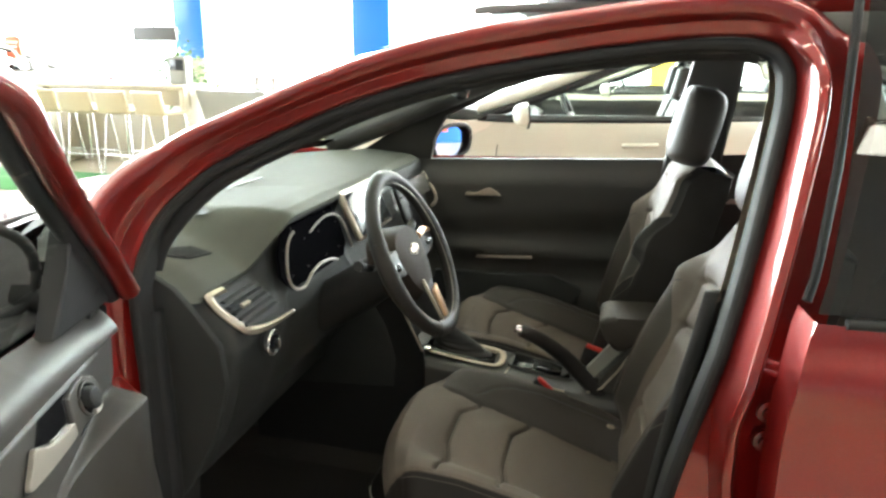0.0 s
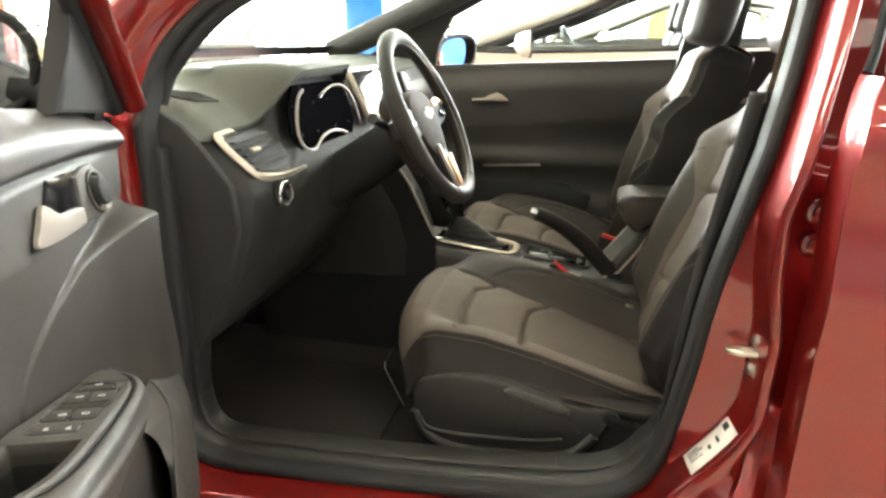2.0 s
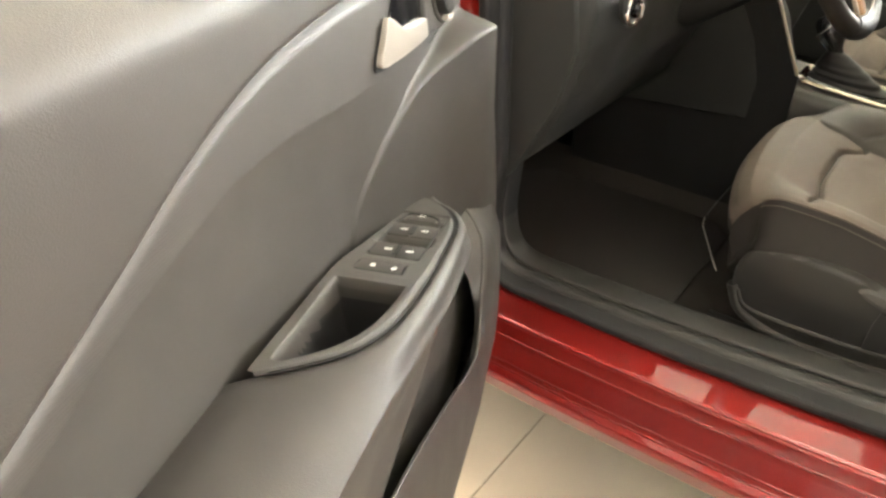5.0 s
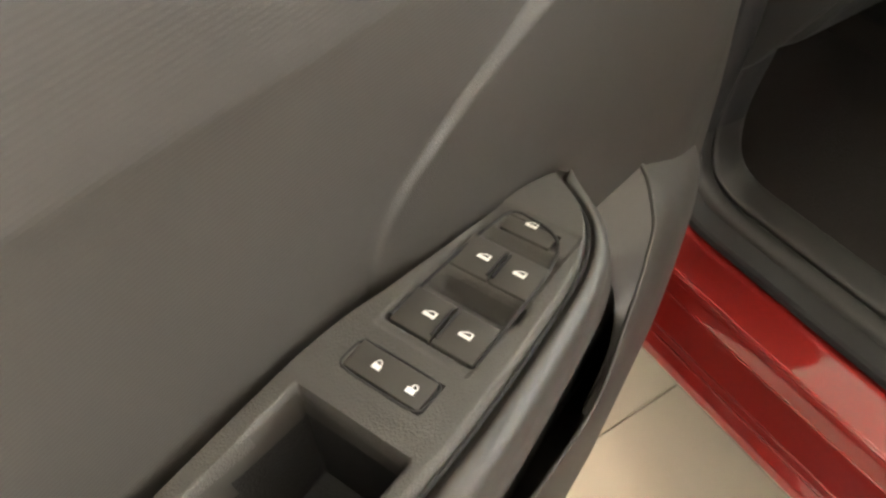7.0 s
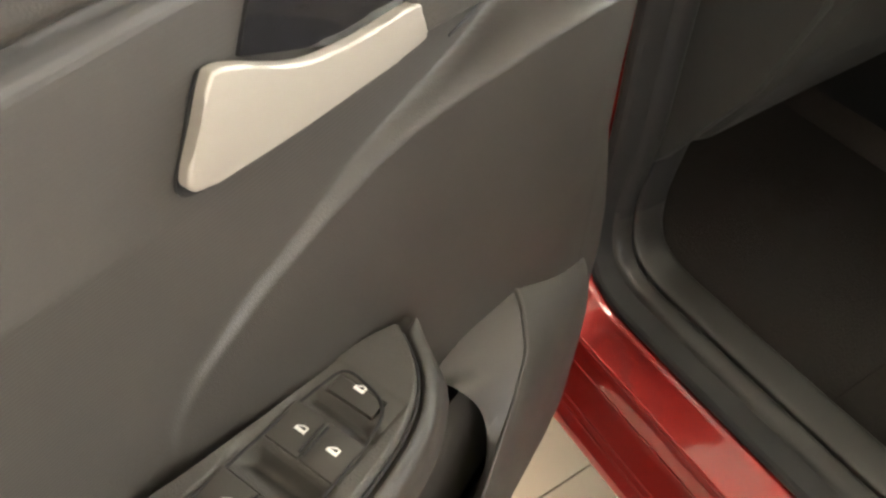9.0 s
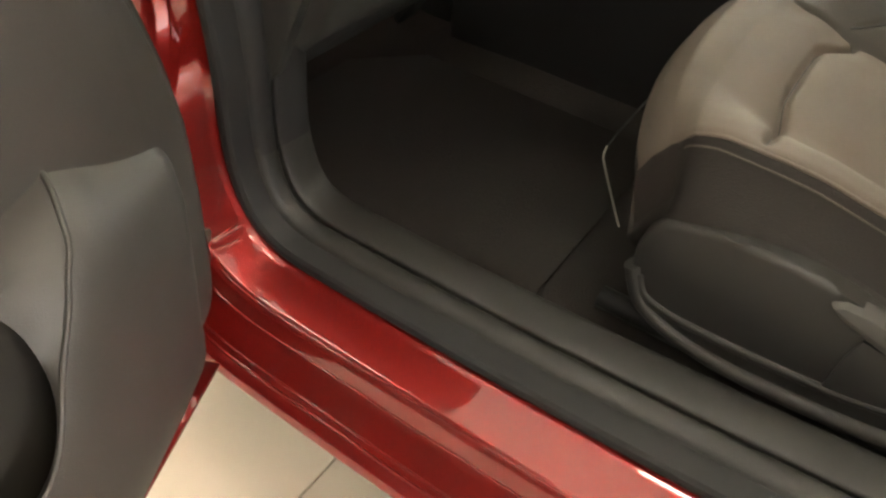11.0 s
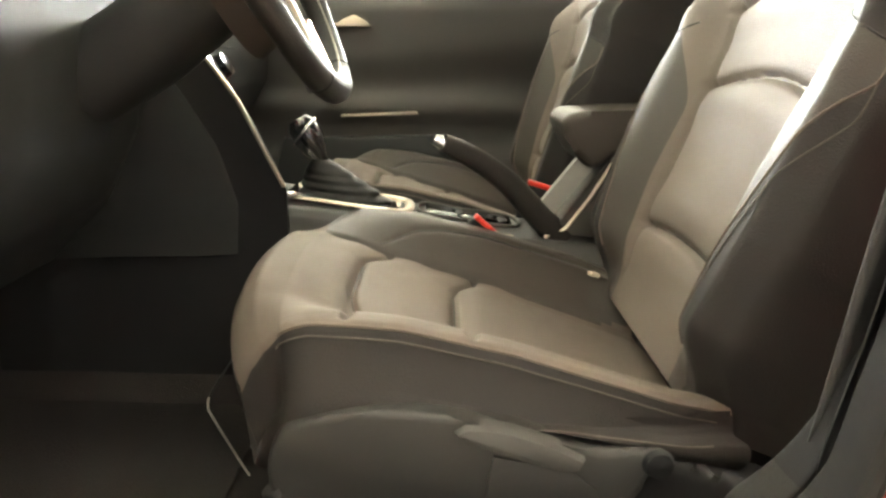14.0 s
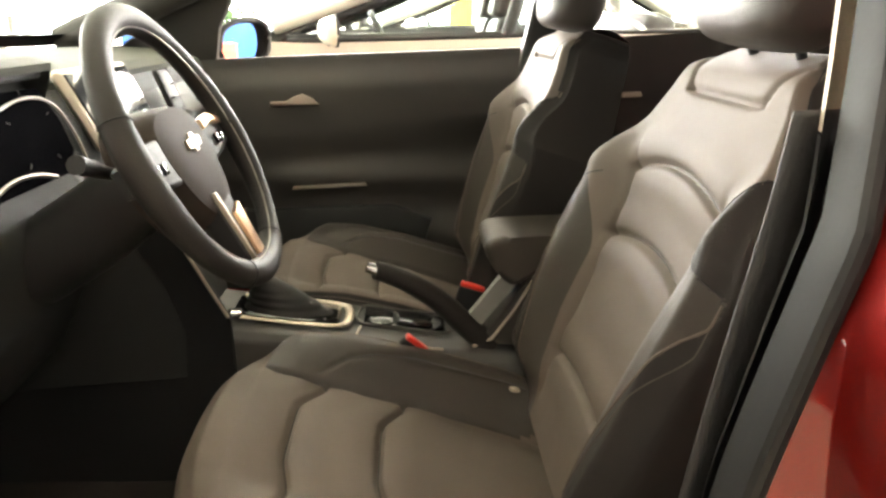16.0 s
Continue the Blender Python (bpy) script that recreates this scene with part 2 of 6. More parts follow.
def smooth_line(pts, n, closed=False):
    """n points at even steps of the parameter on a Catmull-Rom curve through pts."""
    P = [Vector(p) for p in pts]
    k = len(P)
    segs = k if closed else k - 1
    out = []
    for i in range(n if closed else n + 1):
        t = i / n * segs
        a = min(int(t), segs - 1)
        u = t - a
        if closed:
            q = [P[(a + o) % k] for o in (-1, 0, 1, 2)]
        else:
            q = [P[max(0, min(k - 1, a + o))] for o in (-1, 0, 1, 2)]
        out.append(0.5 * ((2 * q[1]) + (q[2] - q[0]) * u + (2 * q[0] - 5 * q[1] + 4 * q[2] - q[3]) * u * u + (3 * q[1] - q[0] - 3 * q[2] + q[3]) * u**3))
    return out


def sweep(name, pts, r, mat, parent=None, n=10, closed=False, label="", up=(0, 0, 1), flat=1.0, caps=True):
    """A rod along pts; r is one radius or one for each point; flat squashes it along its second axis."""
    P = [Vector(p) for p in pts]
    k = len(P)
    verts, faces = [], []
    for i, p in enumerate(P):
        a, b = (P[i - 1], P[(i + 1) % k]) if closed else (P[max(0, i - 1)], P[min(k - 1, i + 1)])
        t = (b - a).normalized()
        x = t.cross(Vector(up))
        x = x.normalized() if x.length > 1e-4 else t.orthogonal().normalized()
        y = t.cross(x)
        rr = r[i] if isinstance(r, (list, tuple)) else r
        for j in range(n):
            c = 2 * math.pi * j / n
            verts.append(p + x * math.cos(c) * rr + y * math.sin(c) * rr * flat)
    rows = k if closed else k - 1
    for i in range(rows):
        for j in range(n):
            faces.append((i * n + j, i * n + (j + 1) % n, ((i + 1) % k) * n + (j + 1) % n, ((i + 1) % k) * n + j))
    if caps and not closed:
        faces += [tuple(range(n))[::-1], tuple(range((k - 1) * n, k * n))]
    return mesh_ob(name, verts, faces, mat, parent, True, label, 50)


def slab(name, outline, fn, depth, mat, parent=None, bevel=0.0, label="", seg=2):
    """A plate: outline of (a, b) pairs, fn(a, b, c) to space, c from 0 to depth."""
    bm = bmesh.new()
    lo = [bm.verts.new((a, b, 0)) for a, b in outline]
    face = bm.faces.new(lo)
    ext = bmesh.ops.extrude_face_region(bm, geom=[face])
    top = [v for v in ext["geom"] if isinstance(v, bmesh.types.BMVert)]
    for v in top:
        v.co.z = depth
    if bevel:
        edges = [e for e in bm.edges if all(abs(v.co.z - depth) < 1e-6 for v in e.verts)]
        bmesh.ops.bevel(bm, geom=edges, offset=bevel, segments=seg, profile=0.5, affect="EDGES")
    for v in bm.verts:
        v.co = Vector(fn(*v.co))
    return part(name, bm, mat, parent, label)


def lathe(name, prof, m, mat, parent=None, n=24, label=""):
    """Turns (radius, height) pairs round z, placed by m."""
    verts = [m @ Vector((r * math.cos(2 * math.pi * i / n), r * math.sin(2 * math.pi * i / n), z)) for i in range(n) for r, z in prof]
    k = len(prof)
    faces = [(i * k + j, ((i + 1) % n) * k + j, ((i + 1) % n) * k + j + 1, i * k + j + 1) for i in range(n) for j in range(k - 1)]
    faces += [tuple(i * k for i in range(n)), tuple(i * k + k - 1 for i in range(n))]
    return mesh_ob(name, verts, faces, mat, parent, True, label, 40)


def piece(a, b, t):
    t = max(0.0, min(1.0, (t - a) / (b - a)))
    return t * t * (3 - 2 * t)


def line_at(tab, x):
    """Straight lines between the (x, value) pairs of tab."""
    return float(np.interp(x, [p[0] for p in tab], [p[1] for p in tab]))


def empty(name, parent=None, m=None):
    ob = new(name)
    ob.parent = parent
    if m is not None:
        ob.matrix_basis = m
    return ob


# ---- hall ----
X0, X1, Y0, Y1, H = -14.5, 13.0, -7.0, 11.5, 4.2
floor = tagged(rbox("floor", (X1 - X0, Y1 - Y0, 0.2), ((X0 + X1) / 2, (Y0 + Y1) / 2, -0.106), GROUT, bevel=0), "polished beige porcelain tile floor of the showroom", "floor", kind="structure")
tagged(rbox("ceiling", (X1 - X0 + 0.6, Y1 - Y0 + 0.6, 0.2), ((X0 + X1) / 2, (Y0 + Y1) / 2, H + 0.1), CEIL, bevel=0), "white painted showroom ceiling", "ceiling", kind="structure")


def glazed(name, length, m, bays, sill):
    """A glazed front: a low sill wall, a header and mullions with panes between them."""
    w = rbox(name, (length, 0.2, sill), m @ Matrix.Translation((0, 0, sill / 2)), WALL, bevel=0.005)
    tagged(w, "white framed glazed shop front", "wall", kind="structure")
    rbox("header", (length, 0.2, 0.5), m @ Matrix.Translation((0, 0, H - 0.25)), WALL, w, 0.005)
    for i in range(bays + 1):
        rbox("mullion", (0.07, 0.12, H - 0.5 - sill), m @ Matrix.Translation((-length / 2 + length * i / bays, 0, (H - 0.5 + sill) / 2)), SILVER, w, 0.006)
    rbox("transom", (length, 0.08, 0.06), m @ Matrix.Translation((0, 0, 2.6)), SILVER, w, 0.006)
    return w


glazed("wall_north", X1 - X0, Matrix.Translation(((X0 + X1) / 2, Y1 + 0.1, 0)), 12, 0.15)
glazed("wall_west", Y1 - Y0, Matrix.Translation((X0 - 0.1, (Y0 + Y1) / 2, 0)) @ pose(0, 0, 0, 0, 0, 90), 8, 0.15)
# unseen east front, glazed only to go with the added fill lamp
glazed("wall_east", Y1 - Y0, Matrix.Translation((X1 + 0.1, (Y0 + Y1) / 2, 0)) @ pose(0, 0, 0, 0, 0, 90), 8, 0.15)
# unseen south wall, dark so the red pillar mirrors less brightness
tagged(rbox("wall_south", (X1 - X0, 0.2, H), ((X0 + X1) / 2, Y0 - 0.1, H / 2), DARK, bevel=0.005), "unseen inner wall of the showroom, set dark to dim reflections", "wall", kind="structure")
for nm, sz, at in (("backdrop_north", (60, 0.1, 12), (0, 24, 5)), ("backdrop_west", (0.1, 60, 12), (-28, 4, 5)), ("backdrop_east", (0.1, 60, 12), (27, 4, 5))):
    tagged(rbox(nm, sz, at, DAYLIGHT, bevel=0), "bright overexposed street outside the glass", "backdrop", kind="structure")
tagged(rbox("ground", (300, 300, 0.1), (0, 0, -0.30), GROUT, bevel=0), "grey paved ground outside the showroom", "ground", kind="structure")


def ceiling_light(m):
    e = tagged(empty("ceiling_light", None, m), "square recessed white ceiling lamp panel", "ceiling light", "ceiling lamps")
    rbox("housing", (1.24, 0.34, 0.05), (0, 0, -0.025), SILVER, e, 0.006)
    rbox("diffuser", (1.18, 0.28, 0.012), (0, 0, -0.056), TUBE, e, 0.002)
    return e


lamp0 = ceiling_light(pose(-2.6, -3.2, H))
for ix in range(4):
    for iy in range(4):
        if (ix, iy) != (0, 0):
            copy_thing(lamp0, pose(-2.6 + 2.6 * ix - (2.6 if iy > 2 else 0), -3.2 + 3.2 * iy, H))

# ---- the red car: body side round the open front door ----
CY = 0.77  # the car's middle plane
car = tagged(empty("car"), "dark metallic red sedan with its front door wide open", "car")
APERTURE = [(-0.435, 0.58), (-0.443, 0.47), (-0.425, 0.40), (-0.378, 0.368), (-0.293, 0.366), (-0.17, 0.370), (-0.048, 0.376), (0.060, 0.384), (0.15, 0.392), (0.24, 0.404), (0.300, 0.428), (0.336, 0.470), (0.356, 0.53),
            (0.375, 0.64), (0.390, 0.75), (0.418, 0.88), (0.452, 1.025), (0.478, 1.162), (0.491, 1.25), (0.484, 1.296), (0.447, 1.322), (0.342, 1.321), (0.193, 1.301), (0.018, 1.267),
            (-0.133, 1.219), (-0.299, 1.143), (-0.369, 1.094), (-0.420, 1.035), (-0.440, 0.95), (-0.438, 0.80), (-0.436, 0.68)]
LOOP = smooth_line([(x, 0, z) for x, z in APERTURE], 260, True)


def side_y(z):
    """The body side leans in above the belt line."""
    return 0.036 + (0.40 * (z - 0.93) if z > 0.93 else 0.0)


SILL = [(0, 0), (0.003, -0.010), (0.008, -0.052), (0.014, -0.060), (0.032, -0.066), (0.040, -0.071), (0.062, -0.088), (0.070, -0.094), (0.076, -0.106), (0.086, -0.110), (0.13, -0.088), (0.17, -0.055), (0.21, -0.01)]
POST = [(0, 0), (0.055, -0.007), (0.060, -0.045), (0.0635, -0.064), (0.0745, -0.068), (0.078, -0.062), (0.080, -0.030), (0.086, 0.008), (0.095, 0.012), (0.105, 0.012), (0.12, 0.012), (0.135, 0.013), (0.155, 0.015)]
RAIL = [(0, 0), (0.002, -0.006), (0.006, -0.009), (0.012, -0.010), (0.020, -0.012), (0.024, -0.017), (0.030, -0.024), (0.038, -0.028), (0.046, -0.028), (0.052, -0.023), (0.055, -0.012), (0.055, 0.01), (0.050, 0.03)]
HINGE = [(0, 0), (0.008, -0.004), (0.020, -0.006), (0.030, -0.008), (0.034, -0.020), (0.040, -0.024), (0.052, -0.028), (0.060, -0.030), (0.070, -0.032), (0.080, -0.034), (0.09, -0.034), (0.11, -0.03), (0.13, 0.0)]


def body_profile(p):
    """Weights of the four stampings at a point of the aperture."""
    x, z = p.x, p.z
    up = piece(0.95, 1.20, z)
    low = 1 - piece(0.48, 0.63, z)
    rail = up * (1 - piece(0.30, 0.47, x)) + up * piece(0.30, 0.47, x) * piece(1.27, 1.33, z)
    back = piece(-0.1, 0.2, x)
    w = [low, back * (1 - low), rail * (1 - low), (1 - back) * (1 - low)]
    w[1] *= 1 - rail
    w[3] *= 1 - rail
    s = sum(w)
    # the step of the rear pillar stands upright while the opening leans back
    cut = line_at([(0.63, 0.0), (0.66, 0.003), (0.735, 0.011), (0.81, 0.036), (0.876, 0.053), (1.1, 0.053)], z)
    post = [(min(u, 0.055) * (1 - cut / 0.055) + max(0.0, u - 0.055), dy) for u, dy in POST]
    return [sum(wk * pr[i][k] for wk, pr in zip(w, (SILL, post, RAIL, HINGE))) / s for i in range(len(SILL)) for k in (0, 1)]


def loop_normal(i):
    a, b = LOOP[i - 1], LOOP[(i + 1) % len(LOOP)]
    t = (b - a).normalized()
    return Vector((t.z, 0, -t.x))  # outward: the loop runs counter-clockwise seen from the open side


def ring_sheet(name, offsets, mat, label="", sharp=13):
    """A sheet round the aperture from a list of rows (offset outward, offset in y) per loop point."""
    verts, n, k = [], len(LOOP), None
    for i, p in enumerate(LOOP):
        o = loop_normal(i)
        rows = offsets(p)
        k = len(rows)
        for u, dy in rows:
            q = p + o * u
            verts.append((q.x, side_y(p.z) + dy, q.z))
    faces = [(i * k + j, ((i + 1) % n) * k + j, ((i + 1) % n) * k + j + 1, i * k + j + 1) for i in range(n) for j in range(k - 1)]
    return mesh_ob(name, verts, faces, mat, car, True, label, sharp)


def paint_rows(p):
    q = body_profile(p)
    q = [Vector((q[2 * i], q[2 * i + 1])) for i in range(len(SILL))]
    out = [q[0]]
    for a, b, c in zip(q, q[1:], q[2:]):  # each crease is a narrow rounded edge
        for n in (a, c):
            out.append(b + (n - b).normalized() * min(0.0016, 0.3 * (n - b).length))
    return [(v.x, v.y) for v in out + [q[-1]]]


side = ring_sheet("body_side", paint_rows, RED, "glossy dark red painted door aperture and sill", 80)
side.modifiers.new("edge_shading", "WEIGHTED_NORMAL").weight = 80
ring_sheet("door_seal", lambda p: [(0.003, 0.004)] + [(-0.0085 + 0.0095 * math.cos(a), 0.004 + 0.009 * math.sin(a)) for a in [math.pi * k / 6 * -1 for k in range(0, 7)]] + [(-0.019, 0.012), (-0.020, 0.03)], RUBBER, "black rubber door seal")


# crisp rolled edges along the sill
for u, dy, r in ((0.0100, -0.0560, 0.0014), (0.0325, -0.0665, 0.0014), (0.0630, -0.0892, 0.0015), (0.0700, -0.0948, 0.0015)):
    run = [(p + loop_normal(i) * u + Vector((0, side_y(p.z) + dy, 0))) for i, p in enumerate(LOOP) if p.z < 0.404 and -0.41 < p.x < 0.24]
    sweep("sill_bead", sorted(run, key=lambda q: q.x), r, RED, car, 8)


# inner trim: from the front pillar down, along the sill and up to the rear pillar
TRIM_ROWS = [(-0.010, 0.018), (-0.020, 0.022), (-0.026, 0.030), (-0.027, 0.044), (-0.020, 0.047), (-0.020, 0.050), (-0.027, 0.053), (-0.030, 0.084), (-0.024, 0.094), (0.004, 0.100), (0.09, 0.112)]
lo = [i % len(LOOP) for i in range(238, len(LOOP) + 114)]
rows = []
for i in lo:
    p, o = LOOP[i], loop_normal(i)
    fine = smooth_line([(u, dy, 0) for u, dy in TRIM_ROWS], 40)
    end = piece(0, 22, lo[-1] - i if i < 130 else 99)
    fine = [Vector((q.x * (0.25 + 0.75 * end) if q.x < 0 else q.x * end, q.y * (0.5 + 0.5 * end), 0)) for q in fine]
    rows.append([(p + o * q.x + Vector((0, side_y(p.z) + q.y, 0))) for q in fine])
mesh_ob("sill_trim", [q for r in rows for q in r], [(a * 41 + b, (a + 1) * 41 + b, (a + 1) * 41 + b + 1, a * 41 + b + 1) for a in range(len(rows) - 1) for b in range(40)], SILL_TRIM, car, True, "charcoal grained plastic sill and kick trim", 50)
kick = bpy.data.objects["sill_trim"].data
kick.materials.append(BLACK)
for f in kick.polygons:
    f.material_index = 1 if (f.center.x < -0.3 and f.center.z > 0.47) or (f.center.x > 0.3 and f.center.z > 0.52) else 0
rbox("trim_joint", (0.0016, 0.036, 0.004), pose(0.196, 0.104, 0.4275, 0, 0, 8), INK, car, 0)

# B-pillar trim: beige above, dark below
def pillar_trim(z0, z1, mat, label):
    def f(u, v):
        z = z0 + (z1 - z0) * v
        x = line_at([(0.40, 0.345), (0.53, 0.332), (0.64, 0.350), (0.75, 0.364), (0.88, 0.390), (1.025, 0.422), (1.162, 0.448), (1.26, 0.462), (1.33, 0.45)], z)
        return Vector((x + 0.004 + (0.10 - 0.04 * piece(0.6, 1.1, z)) * u, side_y(z) + 0.016 + 0.055 * math.sin(math.pi * min(1, u * 1.0 + 0.06)) ** 0.6, z))
    return grid("pillar_trim", f, 12, 20, mat, car, label=label)


pillar_trim(0.40, 0.985, DASH, "dark grey lower pillar trim")
pillar_trim(0.987, 1.36, BEIGE, "beige upper pillar trim")
# headliner edge and A-pillar trim
rail_line = smooth_line([(-0.43, 0.09, 0.96), (-0.41, 0.10, 1.01), (-0.355, 0.12, 1.075), (-0.29, 0.14, 1.122), (-0.128, 0.172, 1.200), (0.021, 0.195, 1.252), (0.2, 0.212, 1.286), (0.36, 0.22, 1.305), (0.45, 0.222, 1.304)], 40)
sweep("pillar_trim", rail_line, 0.0125, RUBBER, car, 12, label="dark roof edge trim")

# striker, sticker and bolts on the pillar
striker = rbox("striker", (0.005, 0.022, 0.056), pose(0.4350, 0.006, 0.688, 0, 4, 11), STEEL, car, 0.0022, label="zinc plated door striker")
sweep("striker_loop", smooth_line([(0.437, -0.004, 0.692), (0.412, -0.003, 0.692), (0.402, 0.004, 0.692), (0.412, 0.010, 0.692), (0.437, 0.010, 0.692)], 24), 0.0038, STEEL, striker, 10)
for dz in (-0.020, 0.020):
    lathe("bolt", [(0.0, 0.0), (0.008, 0.0), (0.008, 0.004), (0.005, 0.006), (0.0, 0.006)], pose(0.4330 + 0.07 * dz, 0.006, 0.688 + dz, 0, -86, 11), STEEL, striker, 12)

# sticker with printed bars, laid on the painted pillar
SKIN = BVHTree.FromPolygons([v.co for v in side.data.vertices], [list(f.vertices) for f in side.data.polygons])


def sticker_point(a, b, lift=0.0):
    n = Vector((-0.83, -0.10, 0.56)).normalized()
    p = Vector((0.373 + 0.047 * a + 0.005 * b, 0.020 - 0.040 * b, 0.518 + 0.070 * a))
    hit = SKIN.ray_cast(p + n * 0.06, -n, 0.12)[0]
    return (hit or p) + n * (0.0010 + lift)


stick = grid("sticker", lambda u, v: sticker_point(u, v), 4, 2, PAPER, car, 0.0006, "white tyre pressure sticker with small print")
for a, b, la, lb in ((0.08, 0.16, 0.22, 0.05), (0.08, 0.30, 0.30, 0.05), (0.08, 0.44, 0.20, 0.05), (0.08, 0.58, 0.26, 0.05), (0.46, 0.45, 0.06, 0.22), (0.64, 0.35, 0.05, 0.30), (0.84, 0.14, 0.11, 0.34)):
    grid("print_bar", lambda u, v: sticker_point(a + la * u, b + lb * v, 0.0008), 3, 2, TRIM, stick, 0.0002)
# hinge bolts of the rear door, deep in the gap
for z in (0.866, 0.825, 0.532, 0.487):
    lathe("bolt", [(0.0, 0.0), (0.017, 0.0), (0.016, 0.004), (0.010, 0.006), (0.010, 0.012), (0.006, 0.014), (0.0, 0.011)], pose(0.489, side_y(z) + 0.008, z, 90, 0, 0), RED, car, 16)

# rear door skin, its window and seal
REAR_X = [(0.2, 0.458), (0.45, 0.463), (0.65, 0.465), (0.90, 0.468), (0.97, 0.471), (1.0, 0.478), (1.06, 0.496), (1.18, 0.514), (1.38, 0.530)]


def rear_door(u, v):
    z = 0.26 + 0.77 * v
    u = 0.10 * u if u < 0.1 else 0.010 + 1.1 * (u - 0.1)
    x = line_at(REAR_X, z) + 1.05 * u
    y = -0.088 + 0.05 * (1 - piece(0.26, 0.42, z)) + 0.030 * piece(0.955, 1.03, z) - 0.010 * piece(0.945, 0.955, z) - 0.012 * math.exp(-((z - 0.80) / 0.05) ** 2) + 0.10 * (1 - piece(-0.004, 0.005, u)) + 0.02 * u * u
    return Vector((x, y, z))


grid("rear_door", rear_door, 60, 40, RED, car, label="closed red rear door")
grid("rear_window", lambda u, v: Vector((line_at(REAR_X, 1.035 + 0.34 * v) + 0.008 + (0.80 - 0.25 * v) * u, -0.052 + 0.15 * v + 0.01 * u, 1.035 + 0.34 * v)), 10, 10, TINTED, car, label="dark tinted rear window")
sweep("window_seal", [Vector((line_at(REAR_X, z) + 0.012, side_y(z) - 0.072 + 0.02 * (z - 0.97), z)) for z in np.linspace(1.03, 1.39, 16)], 0.0055, BLACK, car, 10, flat=1.3)
sweep("window_seal", [(0.52 + 0.1 * i, -0.068 + 0.002 * i, 1.032 + 0.003 * i) for i in range(11)], 0.006, RUBBER, car, 8)

# hood, wing, roof, boot, far side: the rest of the shell
def half_width(x, z):
    w = 0.84
    w -= 0.12 * piece(1.0, 1.9, -x) + 0.10 * piece(1.7, 2.7, x)
    w -= 0.40 * max(0.0, z - 0.95)
    w -= 0.05 * (1 - piece(0.18, 0.45, z))
    return w


def lower_side(sign, x0, x1, name, paint, parent, cy):
    def f(u, v):
        x = x0 + (x1 - x0) * u
        top = line_at([(-1.85, 0.74), (-1.6, 0.84), (-0.95, 0.955), (-0.4, 0.945), (0.5, 0.975), (1.6, 1.04), (2.3, 1.04), (2.6, 0.94)], x)
        z = 0.2 + (top - 0.2) * v
        return Vector((x, cy + sign * (half_width(x, z) - 0.012 * math.exp(-((z - 0.78) / 0.04) ** 2)), z))
    return grid(name, f, 60, 20, paint, parent)


def hood_sheet(name, paint, parent, cy, length=1.02):
    return grid(name, lambda u, v: Vector((-1.85 + length * u, cy + (2 * v - 1) * (half_width(-1.85 + 1.02 * u, 0.9) - 0.012), line_at([(0, 0.70), (0.1, 0.80), (0.3, 0.87), (1, 0.985)], u) - 0.05 * abs(2 * v - 1) ** 3)), 30, 24, paint, parent)


def roof_sheet(name, paint, parent, cy, x0=0.03, x1=1.35):
    return grid(name, lambda u, v: Vector((x0 + 0.14 * (2 * v - 1) ** 2 * (1 - u) + (x1 - x0) * u, cy + (2 * v - 1) * 0.535, 1.355 + 0.05 * math.sin(math.pi * (0.25 + 0.6 * u)) + 0.045 * (1 - (2 * v - 1) ** 2))), 24, 24, paint, parent, 0.02)


def boot_sheet(name, paint, parent, cy):
    return grid(name, lambda u, v: Vector((1.85 + 0.75 * u, cy + (2 * v - 1) * half_width(1.85 + 0.75 * u, 1.0), line_at([(0, 1.07), (0.6, 1.06), (0.85, 1.0), (1, 0.92)], u))), 16, 12, paint, parent)


def ends(paint, parent, cy):
    for nm, xs, top in (("front_bumper", (-1.85, -1.93), 0.74), ("rear_bumper", (2.6, 2.66), 0.94)):
        grid(nm, lambda u, v: Vector((xs[0] + (xs[1] - xs[0]) * math.sin(math.pi * v) * (1 - 0.3 * (2 * u - 1) ** 2), cy + (2 * u - 1) * half_width(xs[0], 0.5), 0.2 + (top - 0.2) * v)), 24, 12, paint, parent)


def car_wheel(parent, x, y, sign):
    m = pose(x, y, 0.30, 90, 0, 0)
    t = lathe("wheel", [(0.19, -0.09), (0.28, -0.095), (0.298, -0.075), (0.30, 0.0), (0.298, 0.075), (0.28, 0.095), (0.19, 0.09)], m, TYRE, parent, 32)
    lathe("rim", [(0.0, -0.02), (0.05, -0.02), (0.06, -0.03), (0.18, -0.05), (0.195, -0.088), (0.195, 0.088), (0.18, 0.05), (0.06, 0.03), (0.05, 0.02), (0.0, 0.02)], m, ALLOY, t, 32)


hood_sheet("hood", RED, car, CY)
lower_side(-1, -1.85, -0.545, "wing", RED, car, CY)
lower_side(1, -1.85, 2.6, "far_side", RED, car, CY)
lower_side(-1, 1.55, 2.6, "rear_quarter", RED, car, CY)
roof_sheet("roof", RED, car, CY)
boot_sheet("boot_lid", RED, car, CY)
ends(RED, car, CY)
for wx in (-1.05, 1.53):
    for sg in (-1, 1):
        car_wheel(car, wx, CY + sg * 0.72, sg)
grid("underbody", lambda u, v: Vector((-1.6 + 4.0 * u, CY + (2 * v - 1) * 0.72, 0.20)), 4, 4, BLACK, car, 0.02)
